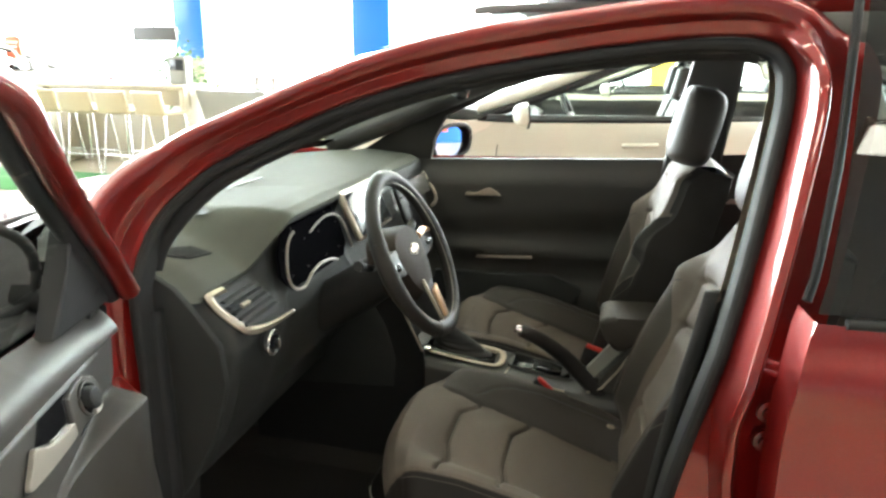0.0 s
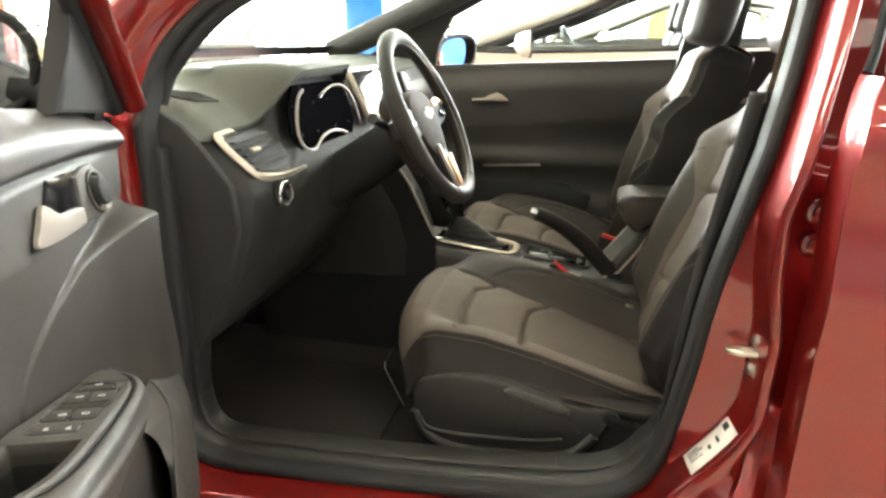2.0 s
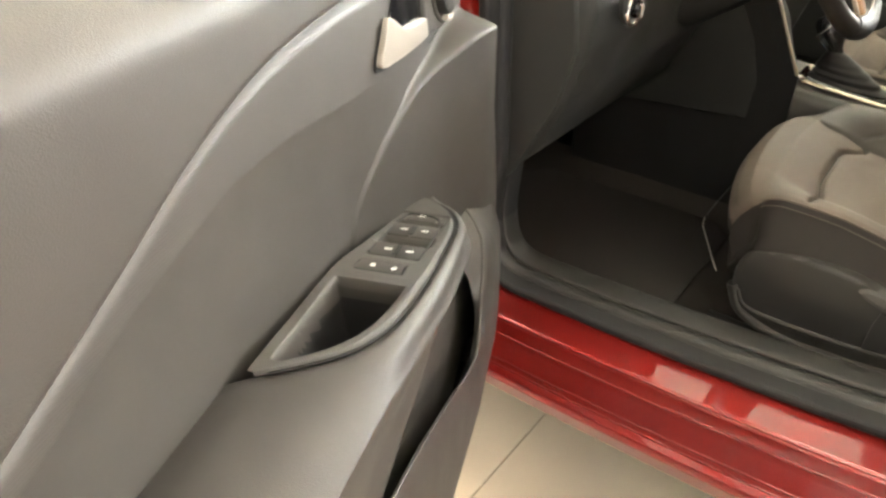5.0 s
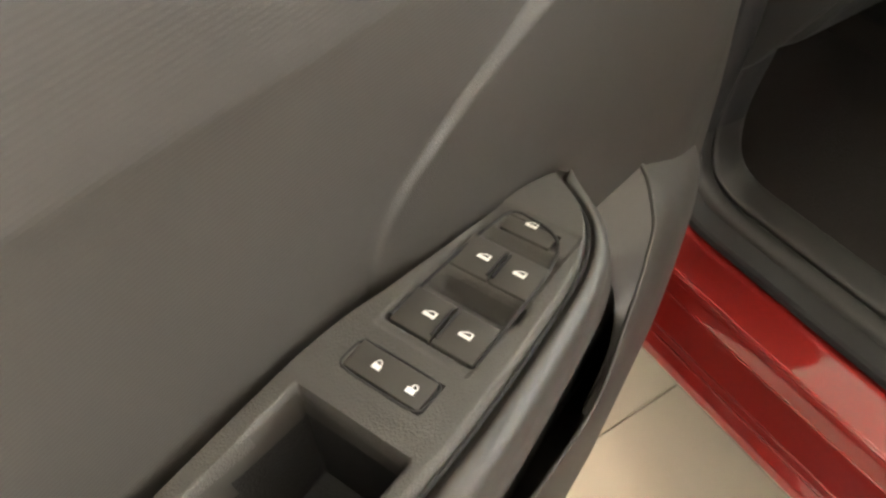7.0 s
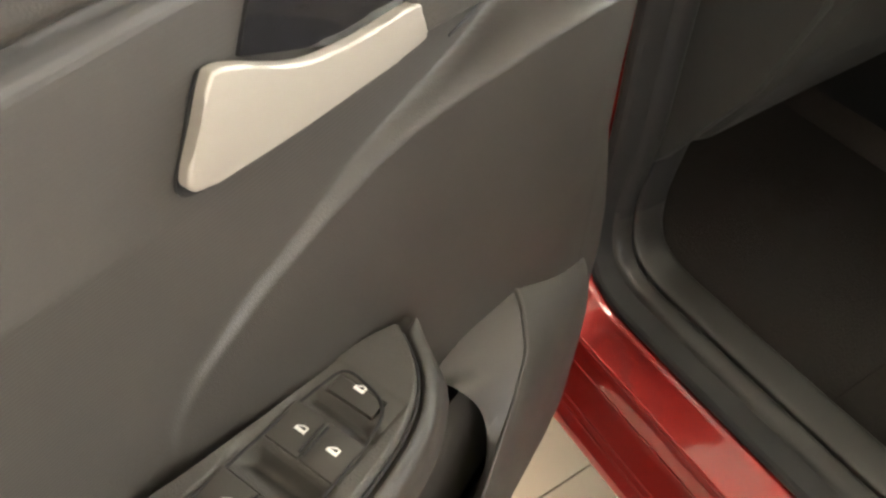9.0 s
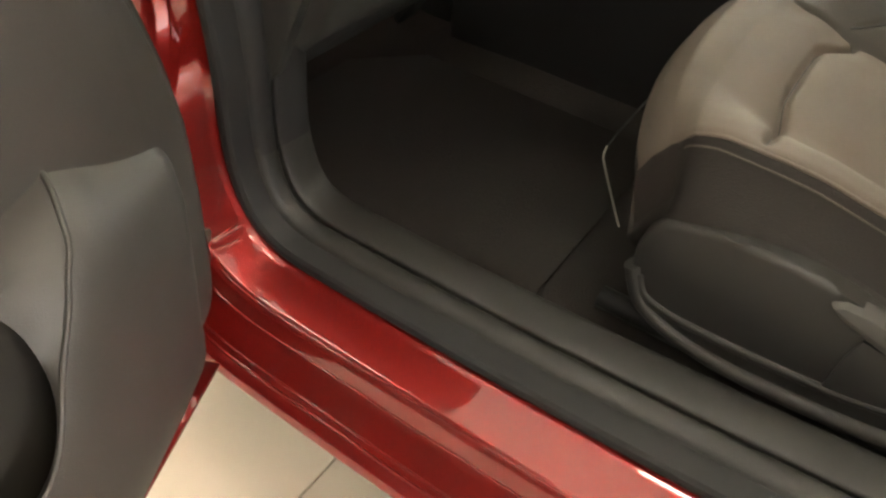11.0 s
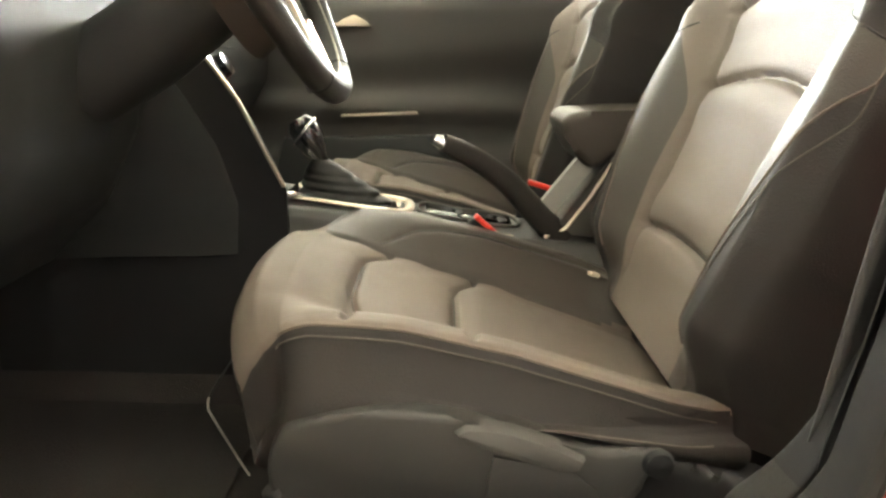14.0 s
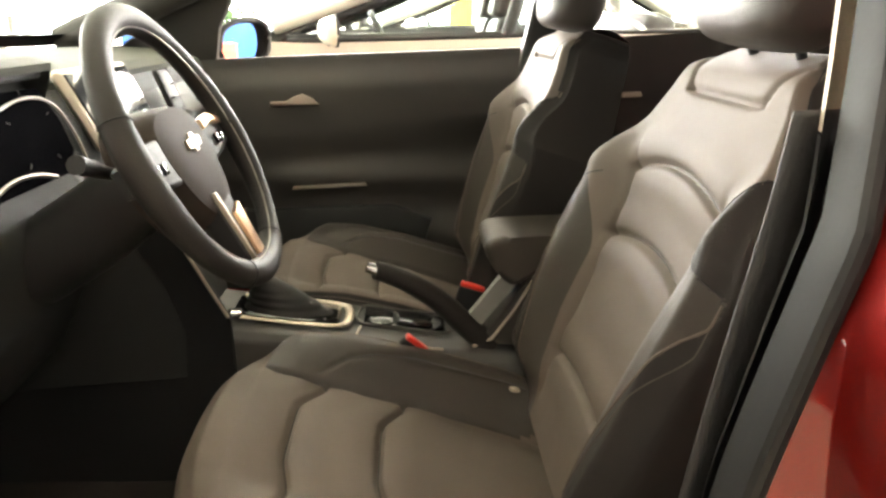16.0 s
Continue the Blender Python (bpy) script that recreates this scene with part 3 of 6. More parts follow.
grid("headliner", lambda u, v: Vector((0.05 + 1.4 * u, CY + (2 * v - 1) * 0.52, 1.325 + 0.05 * math.sin(math.pi * (0.25 + 0.6 * u)) + 0.03 * (1 - (2 * v - 1) ** 2))), 20, 16, HEADLINER, car, 0.01)


def screen_edge(k, u):
    """Left (k=-1) or right (k=1) edge of the windscreen."""
    a, b = Vector((-0.66, CY + k * 0.665, 1.005)), Vector((0.165, CY + k * 0.525, 1.372))
    return a.lerp(b, u) + Vector((0, 0, 0.03 * math.sin(math.pi * u)))


def windscreen(u, v):
    a, b = screen_edge(-1, u), screen_edge(1, u)
    p = a.lerp(b, v)
    bow = 1 - (2 * v - 1) ** 2
    return p + Vector((-(0.24 - 0.12 * u) * bow, 0, 0.03 * bow * u))


ws = grid("windscreen", windscreen, 24, 24, SHIELD, car, label="clear windscreen with a slight green tint")
ws.visible_shadow = False
grid("windscreen_band", lambda u, v: windscreen(-0.05 + 0.06 * u, v) + Vector((0, 0, 0.004)), 2, 24, BLACK, car)
rg = grid("rear_glass", lambda u, v: Vector((1.36 + 0.52 * u, CY + (2 * v - 1) * (0.53 + 0.12 * u), 1.395 - 0.32 * u)), 8, 12, SHIELD, car)
rg.visible_shadow = False
# far A-pillar, roof rail and pillars
far = [(-0.70, CY + 0.675, 0.99), (-0.36, CY + 0.625, 1.135), (-0.12, CY + 0.59, 1.235), (0.10, CY + 0.555, 1.305), (0.35, CY + 0.545, 1.335), (0.9, CY + 0.545, 1.335), (1.35, CY + 0.56, 1.25), (1.75, CY + 0.62, 1.06)]
sweep("roof_rail", smooth_line(far, 60), 0.042, TRIM, car, 12, label="dark grey pillar trim")
sweep("roof_rail", [p + Vector((0.01, 0.045, 0.004)) for p in smooth_line(far, 60)], 0.034, RED, car, 12)
sweep("roof_rail", [Vector((p.x, 2 * CY - p.y, p.z + 0.035)) for p in smooth_line(far[4:], 30)], 0.036, RED, car, 12)
sweep("roof_rail", [Vector((p.x, 2 * CY - p.y, p.z)) for p in smooth_line(far[4:], 30)], 0.036, HEADLINER, car, 12)
slab("pillar", [(0.41, 0.90), (0.425, 1.0), (0.448, 1.17), (0.475, 1.33), (0.605, 1.33), (0.60, 1.2), (0.59, 1.0), (0.58, 0.90)], lambda a, b, c: (a, 1.475 - 0.38 * max(0, b - 0.95) - c, b), 0.05, TRIM, car, 0.015, "dark pillar between the far doors", 3)
sweep("far_belt", [(0.452, CY + 0.60, 0.62), (0.49, CY + 0.60, 1.0), (0.525, CY + 0.53, 1.22)], 0.022, BELT, car, 8, flat=0.2)


# ---- far door, as seen across the cabin ----
def far_panel(u, v):
    x = -0.62 + 1.08 * u
    top = 0.955 + 0.045 * (x + 0.35)
    z = 0.36 + (top - 0.36) * v
    w = 1.405 + 0.02 * piece(top - 0.05, top, z) - 0.018 * math.exp(-((z - 0.66) / 0.035) ** 2) - 0.035 * (1 - piece(0.50, 0.58, z)) * piece(-0.45, -0.3, x)
    w -= 0.02 * piece(0.68 + 0.1 * (x + 0.2), 0.78 + 0.1 * (x + 0.2), z) * (1 - piece(top - 0.08, top - 0.03, z))
    return Vector((x, w + 0.03, z))


grid("far_door", far_panel, 60, 50, TRIM, car, label="dark grey inner panel of the far front door")
grid("far_door_seal", lambda u, v: Vector((-0.62 + 1.08 * u, 1.455 + 0.05 * v, 0.952 + 0.045 * (-0.62 + 1.08 * u + 0.35) + 0.004 * math.sin(3 * v))), 20, 4, RUBBER, car)
slab("far_door_handle", [(-0.205, 0.846), (-0.085, 0.852), (-0.10, 0.866), (-0.125, 0.877), (-0.15, 0.868), (-0.165, 0.858), (-0.203, 0.857)], lambda a, b, c: (a, 1.412 - c, b), 0.012, SILVER, car, 0.003, "satin silver inner door handle")
slab("trim_strip", [(-0.16, 0.637), (0.03, 0.648), (0.026, 0.654), (-0.158, 0.643)], lambda a, b, c: (a, 1.405 - c, b), 0.02, SILVER, car, 0.002, "thin satin silver trim strip")
slab("far_pocket", [(-0.35, 0.42), (0.16, 0.42), (0.20, 0.56), (0.10, 0.60), (-0.30, 0.585)], lambda a, b, c: (a, 1.395 - c, b), 0.02, DASH, car, 0.012, "dark door pocket")
fw = grid("far_window", lambda u, v: Vector((-0.36 + 0.78 * u + 0.16 * v * (1 - 0.8 * u), 1.49 - 0.14 * v, 0.95 + 0.02 * u + (0.10 + 0.28 * piece(0, 0.6, u)) * v)), 10, 10, GLASS, car)
fw.visible_shadow = False
# corner triangle and far mirror
slab("mirror_sail", [(-0.66, 0.93), (-0.345, 0.942), (-0.322, 1.03), (-0.275, 1.105), (-0.10, 1.192), (0.08, 1.250), (0.28, 1.292), (0.28, 1.33), (0.08, 1.305), (-0.09, 1.258), (-0.27, 1.190), (-0.465, 1.052), (-0.62, 0.955)], lambda a, b, c: (a, 1.487 - 0.38 * max(0, b - 0.95) - c, b), 0.02, TRIM, car, 0.006, "dark grey trim of the far windscreen pillar and mirror corner")


def door_mirror(parent, cx, cy, cz, sign, yaw, paint, edge=0.006, share=0.94, wide=0.94, inset=0.0):
    """An outside mirror: shell, rim and glass that faces the rear."""
    m = pose(cx, cy, cz, 0, 0, yaw)
    def shell(u, v):
        a, r = 2 * math.pi * u, math.sin(math.pi / 2 * v) ** 0.7
        return m @ Vector((-0.075 * math.cos(math.pi / 2 * v), sign * 0.012 + 0.098 * r * math.copysign(abs(math.cos(a)) ** 0.75, math.cos(a)), 0.062 * r * math.copysign(abs(math.sin(a)) ** 0.75, math.sin(a)) + 0.01 * sign * math.cos(a) * sign))
    s = grid("door_mirror", shell, 32, 12, paint, parent, label="outside mirror", close_u=True)
    rim = [shell(i / 32, 1.0) for i in range(32)]
    sweep("rim", rim, edge, BLACK, s, 8, True)
    mesh_ob("glass", [m @ Vector((0.001 + 0.4 * edge, q.y * wide + inset, q.z * share)) for q in [m.inverted() @ p for p in rim]], [tuple(range(32))], MIRROR, s, False, "mirror glass")
    sweep("foot", [m @ Vector((-0.02, -sign * 0.08, -0.03)), m @ Vector((0.0, -sign * 0.15, -0.055))], 0.02, BLACK, s, 10)
    return s


door_mirror(car, -0.335, 1.715, 0.985, 1, -31, BLACK, 0.009, 0.90, 0.70, -0.022)

# ---- dashboard ----
def blend_rows(a, b, t):
    return [(p[0] + (q[0] - p[0]) * t, p[1] + (q[1] - p[1]) * t) for p, q in zip(a, b)]


PAD_SIDE = [(-0.95, 0.975), (-0.70, 0.990), (-0.55, 0.985), (-0.46, 0.970), (-0.41, 0.951), (-0.378, 0.930), (-0.362, 0.914), (-0.366, 0.905)]
PAD_HOOD = [(-0.95, 0.975), (-0.70, 0.992), (-0.55, 0.998), (-0.46, 1.006), (-0.39, 1.010), (-0.335, 1.006), (-0.312, 0.998), (-0.316, 0.988)]
PAD_MID = [(-0.95, 0.975), (-0.70, 0.990), (-0.58, 0.988), (-0.50, 0.984), (-0.44, 0.980), (-0.40, 0.974), (-0.375, 0.962), (-0.378, 0.95)]


def pad_rows(y):
    hood = piece(0.24, 0.36, y) * (1 - piece(0.585, 0.63, y))
    mid = piece(0.60, 0.64, y)
    return blend_rows(blend_rows(PAD_SIDE, PAD_MID, mid), PAD_HOOD, hood)


def dash_pad(u, v):
    y = 0.082 + 1.37 * u
    rows = pad_rows(y)
    p = smooth_rows(rows, v * (1 - 0.24 * (1 - piece(0.082, 0.135, y))))
    bow = 0.30 * (1 - (2 * u - 1) ** 2)
    x = p[0] + (0.30 - bow) * (1 - piece(0, 0.35, v))
    return Vector((x, y, p[1] - 0.02 * (1 - piece(0, 0.04, u)) - 0.02 * piece(0.97, 1, u)))


def smooth_rows(rows, v):
    k = v * (len(rows) - 1)
    a = min(int(k), len(rows) - 2)
    return [rows[a][i] + (rows[a + 1][i] - rows[a][i]) * (k - a) for i in (0, 1)]


dash = grid("dashboard", dash_pad, 120, 56, DASH_TOP, car, label="soft grey dashboard top with a cowl over the dials", sharp=70)
FACE_SIDE = [(-0.366, 0.906), (-0.352, 0.893), (-0.318, 0.848), (-0.305, 0.815), (-0.312, 0.76), (-0.335, 0.68), (-0.385, 0.58), (-0.47, 0.50)]
FACE_DIAL = [(-0.316, 0.990), (-0.36, 0.975), (-0.352, 0.90), (-0.318, 0.865), (-0.305, 0.80), (-0.315, 0.70), (-0.37, 0.60), (-0.47, 0.50)]
FACE_MID = [(-0.378, 0.952), (-0.372, 0.93), (-0.345, 0.86), (-0.310, 0.78), (-0.27, 0.72), (-0.23, 0.66), (-0.20, 0.58), (-0.20, 0.50)]
FACE_FAR = [(-0.378, 0.952), (-0.372, 0.93), (-0.350, 0.86), (-0.335, 0.78), (-0.345, 0.72), (-0.38, 0.66), (-0.44, 0.60), (-0.52, 0.52)]


def face_rows(y):
    dial = piece(0.26, 0.34, y) * (1 - piece(0.59, 0.63, y))
    mid = piece(0.62, 0.67, y)
    farr = piece(0.88, 0.93, y)
    return blend_rows(blend_rows(blend_rows(FACE_SIDE, FACE_MID, mid), FACE_FAR, farr), FACE_DIAL, dial)


def dash_face(u, v):
    y = 0.083 + 1.368 * u
    p = smooth_rows(face_rows(y), v)
    return Vector((p[0] - 0.05 * (1 - piece(0, 0.03, u)), y, p[1]))


grid("dash_face", dash_face, 140, 50, DASH, dash, label="charcoal plastic dashboard face", sharp=60)
# end cap towards the open door
slab("end_cap", [(-0.62, 0.93), (-0.44, 0.955), (-0.395, 0.93), (-0.366, 0.90), (-0.318, 0.84), (-0.31, 0.77), (-0.335, 0.68), (-0.40, 0.56), (-0.47, 0.48), (-0.62, 0.46)], lambda a, b, c: (a, 0.092 - c, b), 0.012, DASH, dash, 0.006)
# demister slot and speaker mesh on top
slab("speaker_vent", [(-0.470, 0.150), (-0.445, 0.138), (-0.418, 0.165), (-0.408, 0.218), (-0.432, 0.205), (-0.455, 0.180)], lambda a, b, c: (a, b, 0.9515 + 0.38 * (-0.41 - a) + c), 0.003, BLACK, dash, 0.001)
for k in range(6):
    y0 = 0.150 + 0.010 * k
    sweep("vent_slat", [(-0.462 + 0.004 * k, y0, 0.9745 - 0.0015 * k), (-0.420 + 0.0015 * k, y0 + 0.012, 0.9585 - 0.0006 * k)], 0.0014, DASH, dash, 6)
slab("demister", [(-0.60, 0.40), (-0.585, 0.40), (-0.575, 0.72), (-0.59, 0.72)], lambda a, b, c: (a, b, 0.9945 + c), 0.003, BLACK, dash, 0.001)
grid("pad_shelf", lambda u, v: Vector((-0.505 + 0.03 * v + 0.01 * math.sin(3 * u), 0.30 + 0.26 * u, 1.0025 - 0.004 * v)), 12, 3, DASH, dash)

# side air vent: bezel, louvres, tab
bezel = smooth_line([(-0.350, 0.150, 0.914), (-0.354, 0.130, 0.913), (-0.356, 0.114, 0.908), (-0.340, 0.116, 0.886), (-0.316, 0.132, 0.856), (-0.303, 0.152, 0.838), (-0.292, 0.20, 0.832), (-0.283, 0.275, 0.836)], 60)
VENT_MID = Vector((-0.322, 0.190, 0.874))


def bezel_strip(u, v):
    p = bezel[int(round(60 * u))]
    wide = line_at([(0.0, 0.009), (0.2, 0.013), (0.55, 0.014), (0.75, 0.012), (1.0, 0.003)], u)
    return p.lerp(VENT_MID, v * wide / (VENT_MID - p).length) + Vector((0.004, -0.002, 0.002)) * math.sin(math.pi * v)


grid("vent_bezel", bezel_strip, 60, 6, SILVER, dash, 0.004, "satin silver vent bezel")
sweep("vent_rim", bezel, 0.0032, SILVER, dash, 8)
grid("vent_cavity", lambda u, v: Vector((-0.349 + 0.045 * v - 0.002, 0.122 + 0.11 * u + 0.02 * v, 0.905 - 0.062 * v)), 8, 8, BLACK, dash)
for k in range(5):
    v = 0.15 + 0.17 * k
    sweep("louvre", [(-0.343 + 0.045 * v, 0.126 + 0.02 * v, 0.906 - 0.062 * v), (-0.343 + 0.045 * v, 0.235 + 0.02 * v, 0.908 - 0.060 * v)], 0.006, BLACK, dash, 8, flat=0.3)
rbox("vent_tab", (0.008, 0.026, 0.006), pose(-0.320, 0.172, 0.882, 0, 30, 0), SILVER, dash, 0.002)
# ignition switch
ig = lathe("ignition", [(0.0, 0.0), (0.024, 0.0), (0.024, 0.006), (0.020, 0.010), (0.0, 0.010)], pose(-0.296, 0.196, 0.805, 0, 80, 0), BLACK, dash, 24)
sweep("ring", [Vector((-0.284, 0.196 + 0.021 * math.cos(a), 0.805 + 0.021 * math.sin(a))) for a in np.linspace(0, 2 * math.pi, 28)[:-1]], 0.0025, CHROME, ig, 8, True)
lathe("knob", [(0.0, 0.0), (0.013, 0.0), (0.012, 0.012), (0.0, 0.013)], pose(-0.288, 0.196, 0.805, 0, 80, 0), GLOSS, ig, 20)
rbox("key_slot", (0.004, 0.004, 0.018), (-0.273, 0.196, 0.805), CHROME, ig, 0.001)

# dials in their binnacle
dial_face = slab("dial_panel", [(0.335, 0.853), (0.600, 0.853), (0.625, 0.88), (0.618, 0.92), (0.590, 0.965), (0.360, 0.968), (0.318, 0.93), (0.308, 0.885)], lambda a, b, c: (-0.325 - c - 0.22 * (b - 0.90), a, b), 0.006, DIAL, dash, label="dark instrument cluster with chromed rings")


def dial_line(pts, r):
    """A chromed bead on the tilted face of the cluster, from points (y, z)."""
    fine = smooth_line([(0, y, z) for y, z in pts], 60)
    return sweep("dial_ring", [Vector((-0.312 - 0.22 * (p.z - 0.90), p.y, p.z)) for p in fine], r, PULL, dial_face, 8)


dial_line([(0.372, 0.960), (0.348, 0.950), (0.331, 0.933), (0.317, 0.908), (0.312, 0.884), (0.320, 0.866), (0.340, 0.855), (0.366, 0.852), (0.385, 0.858), (0.410, 0.868), (0.454, 0.874), (0.500, 0.870), (0.535, 0.860)], 0.0028)
dial_line([(0.440, 0.943), (0.470, 0.951), (0.515, 0.958), (0.560, 0.956), (0.590, 0.944), (0.608, 0.924), (0.620, 0.896), (0.624, 0.866)], 0.0022)
for y in (0.375, 0.535):
    for k in range(5):
        a = math.pi * (1.25 - 1.5 * k / 4)
        c, s = math.cos(a), math.sin(a)
        sweep("tick", [(-0.318 - 0.22 * (0.015 + 0.045 * s), y + 0.046 * c, 0.915 + 0.046 * s), (-0.318 - 0.22 * (0.015 + 0.053 * s), y + 0.053 * c, 0.915 + 0.053 * s)], 0.0007, TRIM, dial_face, 6)
rbox("cowl_lip", (0.012, 0.24, 0.010), (-0.330, 0.46, 0.984), BLACK, dash, 0.004)

# centre screen
scr = rbox("touch_screen", (0.016, 0.235, 0.125), pose(-0.325, 0.775, 0.925, 0, -26, 0), SILVER, dash, 0.008, label="centre touch screen in a silver surround")
rbox("panel", (0.004, 0.212, 0.108), pose(-0.3165, 0.775, 0.928, 0, -26, 0), SCREEN, scr, 0.002)
cv = rbox("centre_vent", (0.012, 0.065, 0.13), pose(-0.305, 1.01, 0.900, 0, -20, 0), BLACK, dash, 0.010)
for k in range(4):
    rbox("louvre", (0.008, 0.056, 0.003), pose(-0.297, 1.01, 0.86 + 0.026 * k, 0, -20, 0), DASH, cv, 0.001)
for k in range(3):
    lathe("climate_knob", [(0.0, 0.0), (0.021, 0.0), (0.019, 0.018), (0.0, 0.019)], pose(-0.285, 0.70 + 0.075 * k, 0.765, 0, 62, 0), GLOSS, dash, 20)
sweep("stack_edge", [(-0.245, 0.657, 0.79), (-0.203, 0.66, 0.73), (-0.165, 0.662, 0.65), (-0.143, 0.664, 0.605)], 0.003, SILVER, dash, 8)
slab("stack_flank", [(-0.36, 0.82), (-0.245, 0.785), (-0.200, 0.725), (-0.160, 0.645), (-0.140, 0.60), (-0.14, 0.50), (-0.14, 0.28), (-0.60, 0.28), (-0.60, 0.55), (-0.42, 0.62)], lambda a, b, c: (a, 0.664 + c, b), 0.012, BLACK, dash, 0.004)
# glovebox line and far vent
sweep("glovebox_line", smooth_line([(-0.345, 0.95, 0.80), (-0.335, 0.96, 0.80), (-0.333, 1.15, 0.795), (-0.34, 1.38, 0.80)], 20), 0.002, BLACK, dash, 6)
sweep("vent_bezel", [(p.x, 2 * CY - p.y, p.z) for p in bezel], 0.006, SILVER, dash, 10)
# grey lower end panel beside the far screen edge
grid("dash_insert", lambda u, v: Vector((-0.338 + 0.02 * v, 0.92 + 0.45 * u, 0.925 - 0.06 * v)), 10, 4, TRIM, dash)

# ---- steering wheel ----
WC, WN, WU = Vector((-0.1107, 0.4866, 0.9048)), Vector((0.898, 0, 0.439)), Vector((-0.439, 0, 0.898))


def wp(a, b, c):
    """A point on the wheel: a to the right of the driver, b up the wheel's face, c towards the driver."""
    return WC + Vector((0, 1, 0)) * a + WU * b + WN * c


wheel = sweep("steering_wheel", [wp(0.165 * math.cos(t), 0.165 * math.sin(t), 0) for t in np.linspace(0, 2 * math.pi, 97)[:-1]], [0.0155 + 0.0015 * math.cos(4 * t) for t in np.linspace(0, 2 * math.pi, 97)[:-1]], LEATHER_SIDE, car, 16, True, "black leather steering wheel with silver spokes")
sweep("seam", [wp(0.1515 * math.cos(t), 0.1515 * math.sin(t), 0.008) for t in np.linspace(0, 2 * math.pi, 97)[:-1]], 0.0013, PULL, wheel, 6, True)
for t in (0.35, 2.79, 4.25, 5.17):
    sweep("rim_joint", [wp(0.165 * math.cos(t) + 0.0168 * math.cos(s) * math.cos(t), 0.165 * math.sin(t) + 0.0168 * math.cos(s) * math.sin(t), 0.0168 * math.sin(s)) for s in np.linspace(0, 2 * math.pi, 17)[:-1]], 0.0008, BLACK, wheel, 6, True)


def hub(u, v):
    a, r = 2 * math.pi * u, v
    c, s = math.copysign(abs(math.cos(a)) ** 0.8, math.cos(a)), math.copysign(abs(math.sin(a)) ** 0.8, math.sin(a))
    return wp(0.088 * r * c * (1.0 + 0.22 * s), -0.014 + 0.086 * r * s, -0.012 + 0.014 * (1 - r**3) - 0.05 * max(0, r - 0.85) / 0.15)


grid("airbag_cover", hub, 40, 16, AIRBAG, wheel, label="charcoal airbag cover", close_u=True)
for sg in (-1, 1):
    slab("spoke", [(0.060 * sg, 0.030), (0.105 * sg, 0.030), (0.158 * sg, 0.018), (0.160 * sg, -0.012), (0.110 * sg, -0.020), (0.060 * sg, -0.028)], lambda a, b, c: wp(a, b, -0.030 + c), 0.024, BLACK, wheel, 0.005)
    if sg > 0:
        slab("spoke_trim", [(0.072 * sg, 0.030), (0.112 * sg, 0.034), (0.146 * sg, 0.022), (0.146 * sg, 0.014), (0.110 * sg, 0.020), (0.074 * sg, 0.016)], lambda a, b, c: wp(a, b, -0.008 + c), 0.008, BRONZE, wheel, 0.003, "warm satin silver spoke trim")
    for k in range(2):
        rbox("button", (0.014, 0.010, 0.006), Matrix.Translation(wp(0.104 * sg + 0.018 * sg * k, -0.002, -0.003)) @ pose(0, 0, 0, 0, 65, 0), GLOSS, wheel, 0.002)
slab("lower_spoke", [(-0.036, -0.045), (0.036, -0.045), (0.026, -0.158), (-0.026, -0.158)], lambda a, b, c: wp(a, b, -0.026 + c), 0.024, BLACK, wheel, 0.005)
slab("lower_trim", [(0.000, -0.088), (0.030, -0.080), (0.024, -0.156), (0.002, -0.160)], lambda a, b, c: wp(a, b, -0.004 + c), 0.008, BRONZE, wheel, 0.003, "warm satin silver lower spoke")
slab("lower_trim", [(-0.030, -0.054), (-0.022, -0.054), (-0.014, -0.156), (-0.020, -0.156)], lambda a, b, c: wp(a, b, -0.004 + c), 0.008, SILVER, wheel, 0.003)
slab("badge", [(-0.024, 0.004), (-0.008, 0.004), (-0.006, 0.010), (0.006, 0.010), (0.008, 0.004), (0.024, 0.004), (0.020, -0.008), (0.006, -0.008), (0.004, -0.013), (-0.008, -0.013), (-0.008, -0.008), (-0.024, -0.008)], lambda a, b, c: wp(a, b + 0.010, 0.0015 + c), 0.003, SILVER, wheel, 0.001, "small chrome badge")
col = sweep("column_cover", [wp(0, -0.005, -0.01), wp(0, -0.015, -0.08), wp(0, -0.03, -0.17), wp(0, -0.04, -0.26)], [0.040, 0.048, 0.052, 0.052], BLACK, car, 20, label="charcoal steering column cover")
for sg in (-1, 1):
    sweep("stalk", [wp(0.05 * sg, 0.0, -0.055), wp(0.12 * sg, 0.020, -0.050), wp(0.175 * sg, 0.040, -0.045)], [0.006, 0.007, 0.010], BLACK, col, 10)

# ---- footwell ----
rbox("bonnet_release", (0.030, 0.016, 0.010), pose(-0.428, 0.213, 0.600, 0, 30, 20), GREY, car, 0.003, label="small grey bonnet release lever")
grid("carpet", lambda u, v: Vector((-0.95 + 1.75 * u, 0.13 + 0.56 * v, 0.262 + 0.20 * (1 - piece(0.0, 0.16, u)) + 0.05 * piece(0.85, 1.0, v) + 0.006 * noise.noise((9 * u, 6 * v, 0)))), 50, 20, CARPET, car, label="black carpet on the cabin floor")
grid("carpet", lambda u, v: Vector((-0.95 + 1.75 * u, 0.86 + 0.56 * v, 0.262 + 0.20 * (1 - piece(0.0, 0.16, u)))), 40, 16, CARPET, car)
grid("bulkhead", lambda u, v: Vector((-0.93 + 0.05 * v, 0.08 + 1.38 * u, 0.25 + 0.72 * v)), 8, 8, CARPET, car, 0.02)
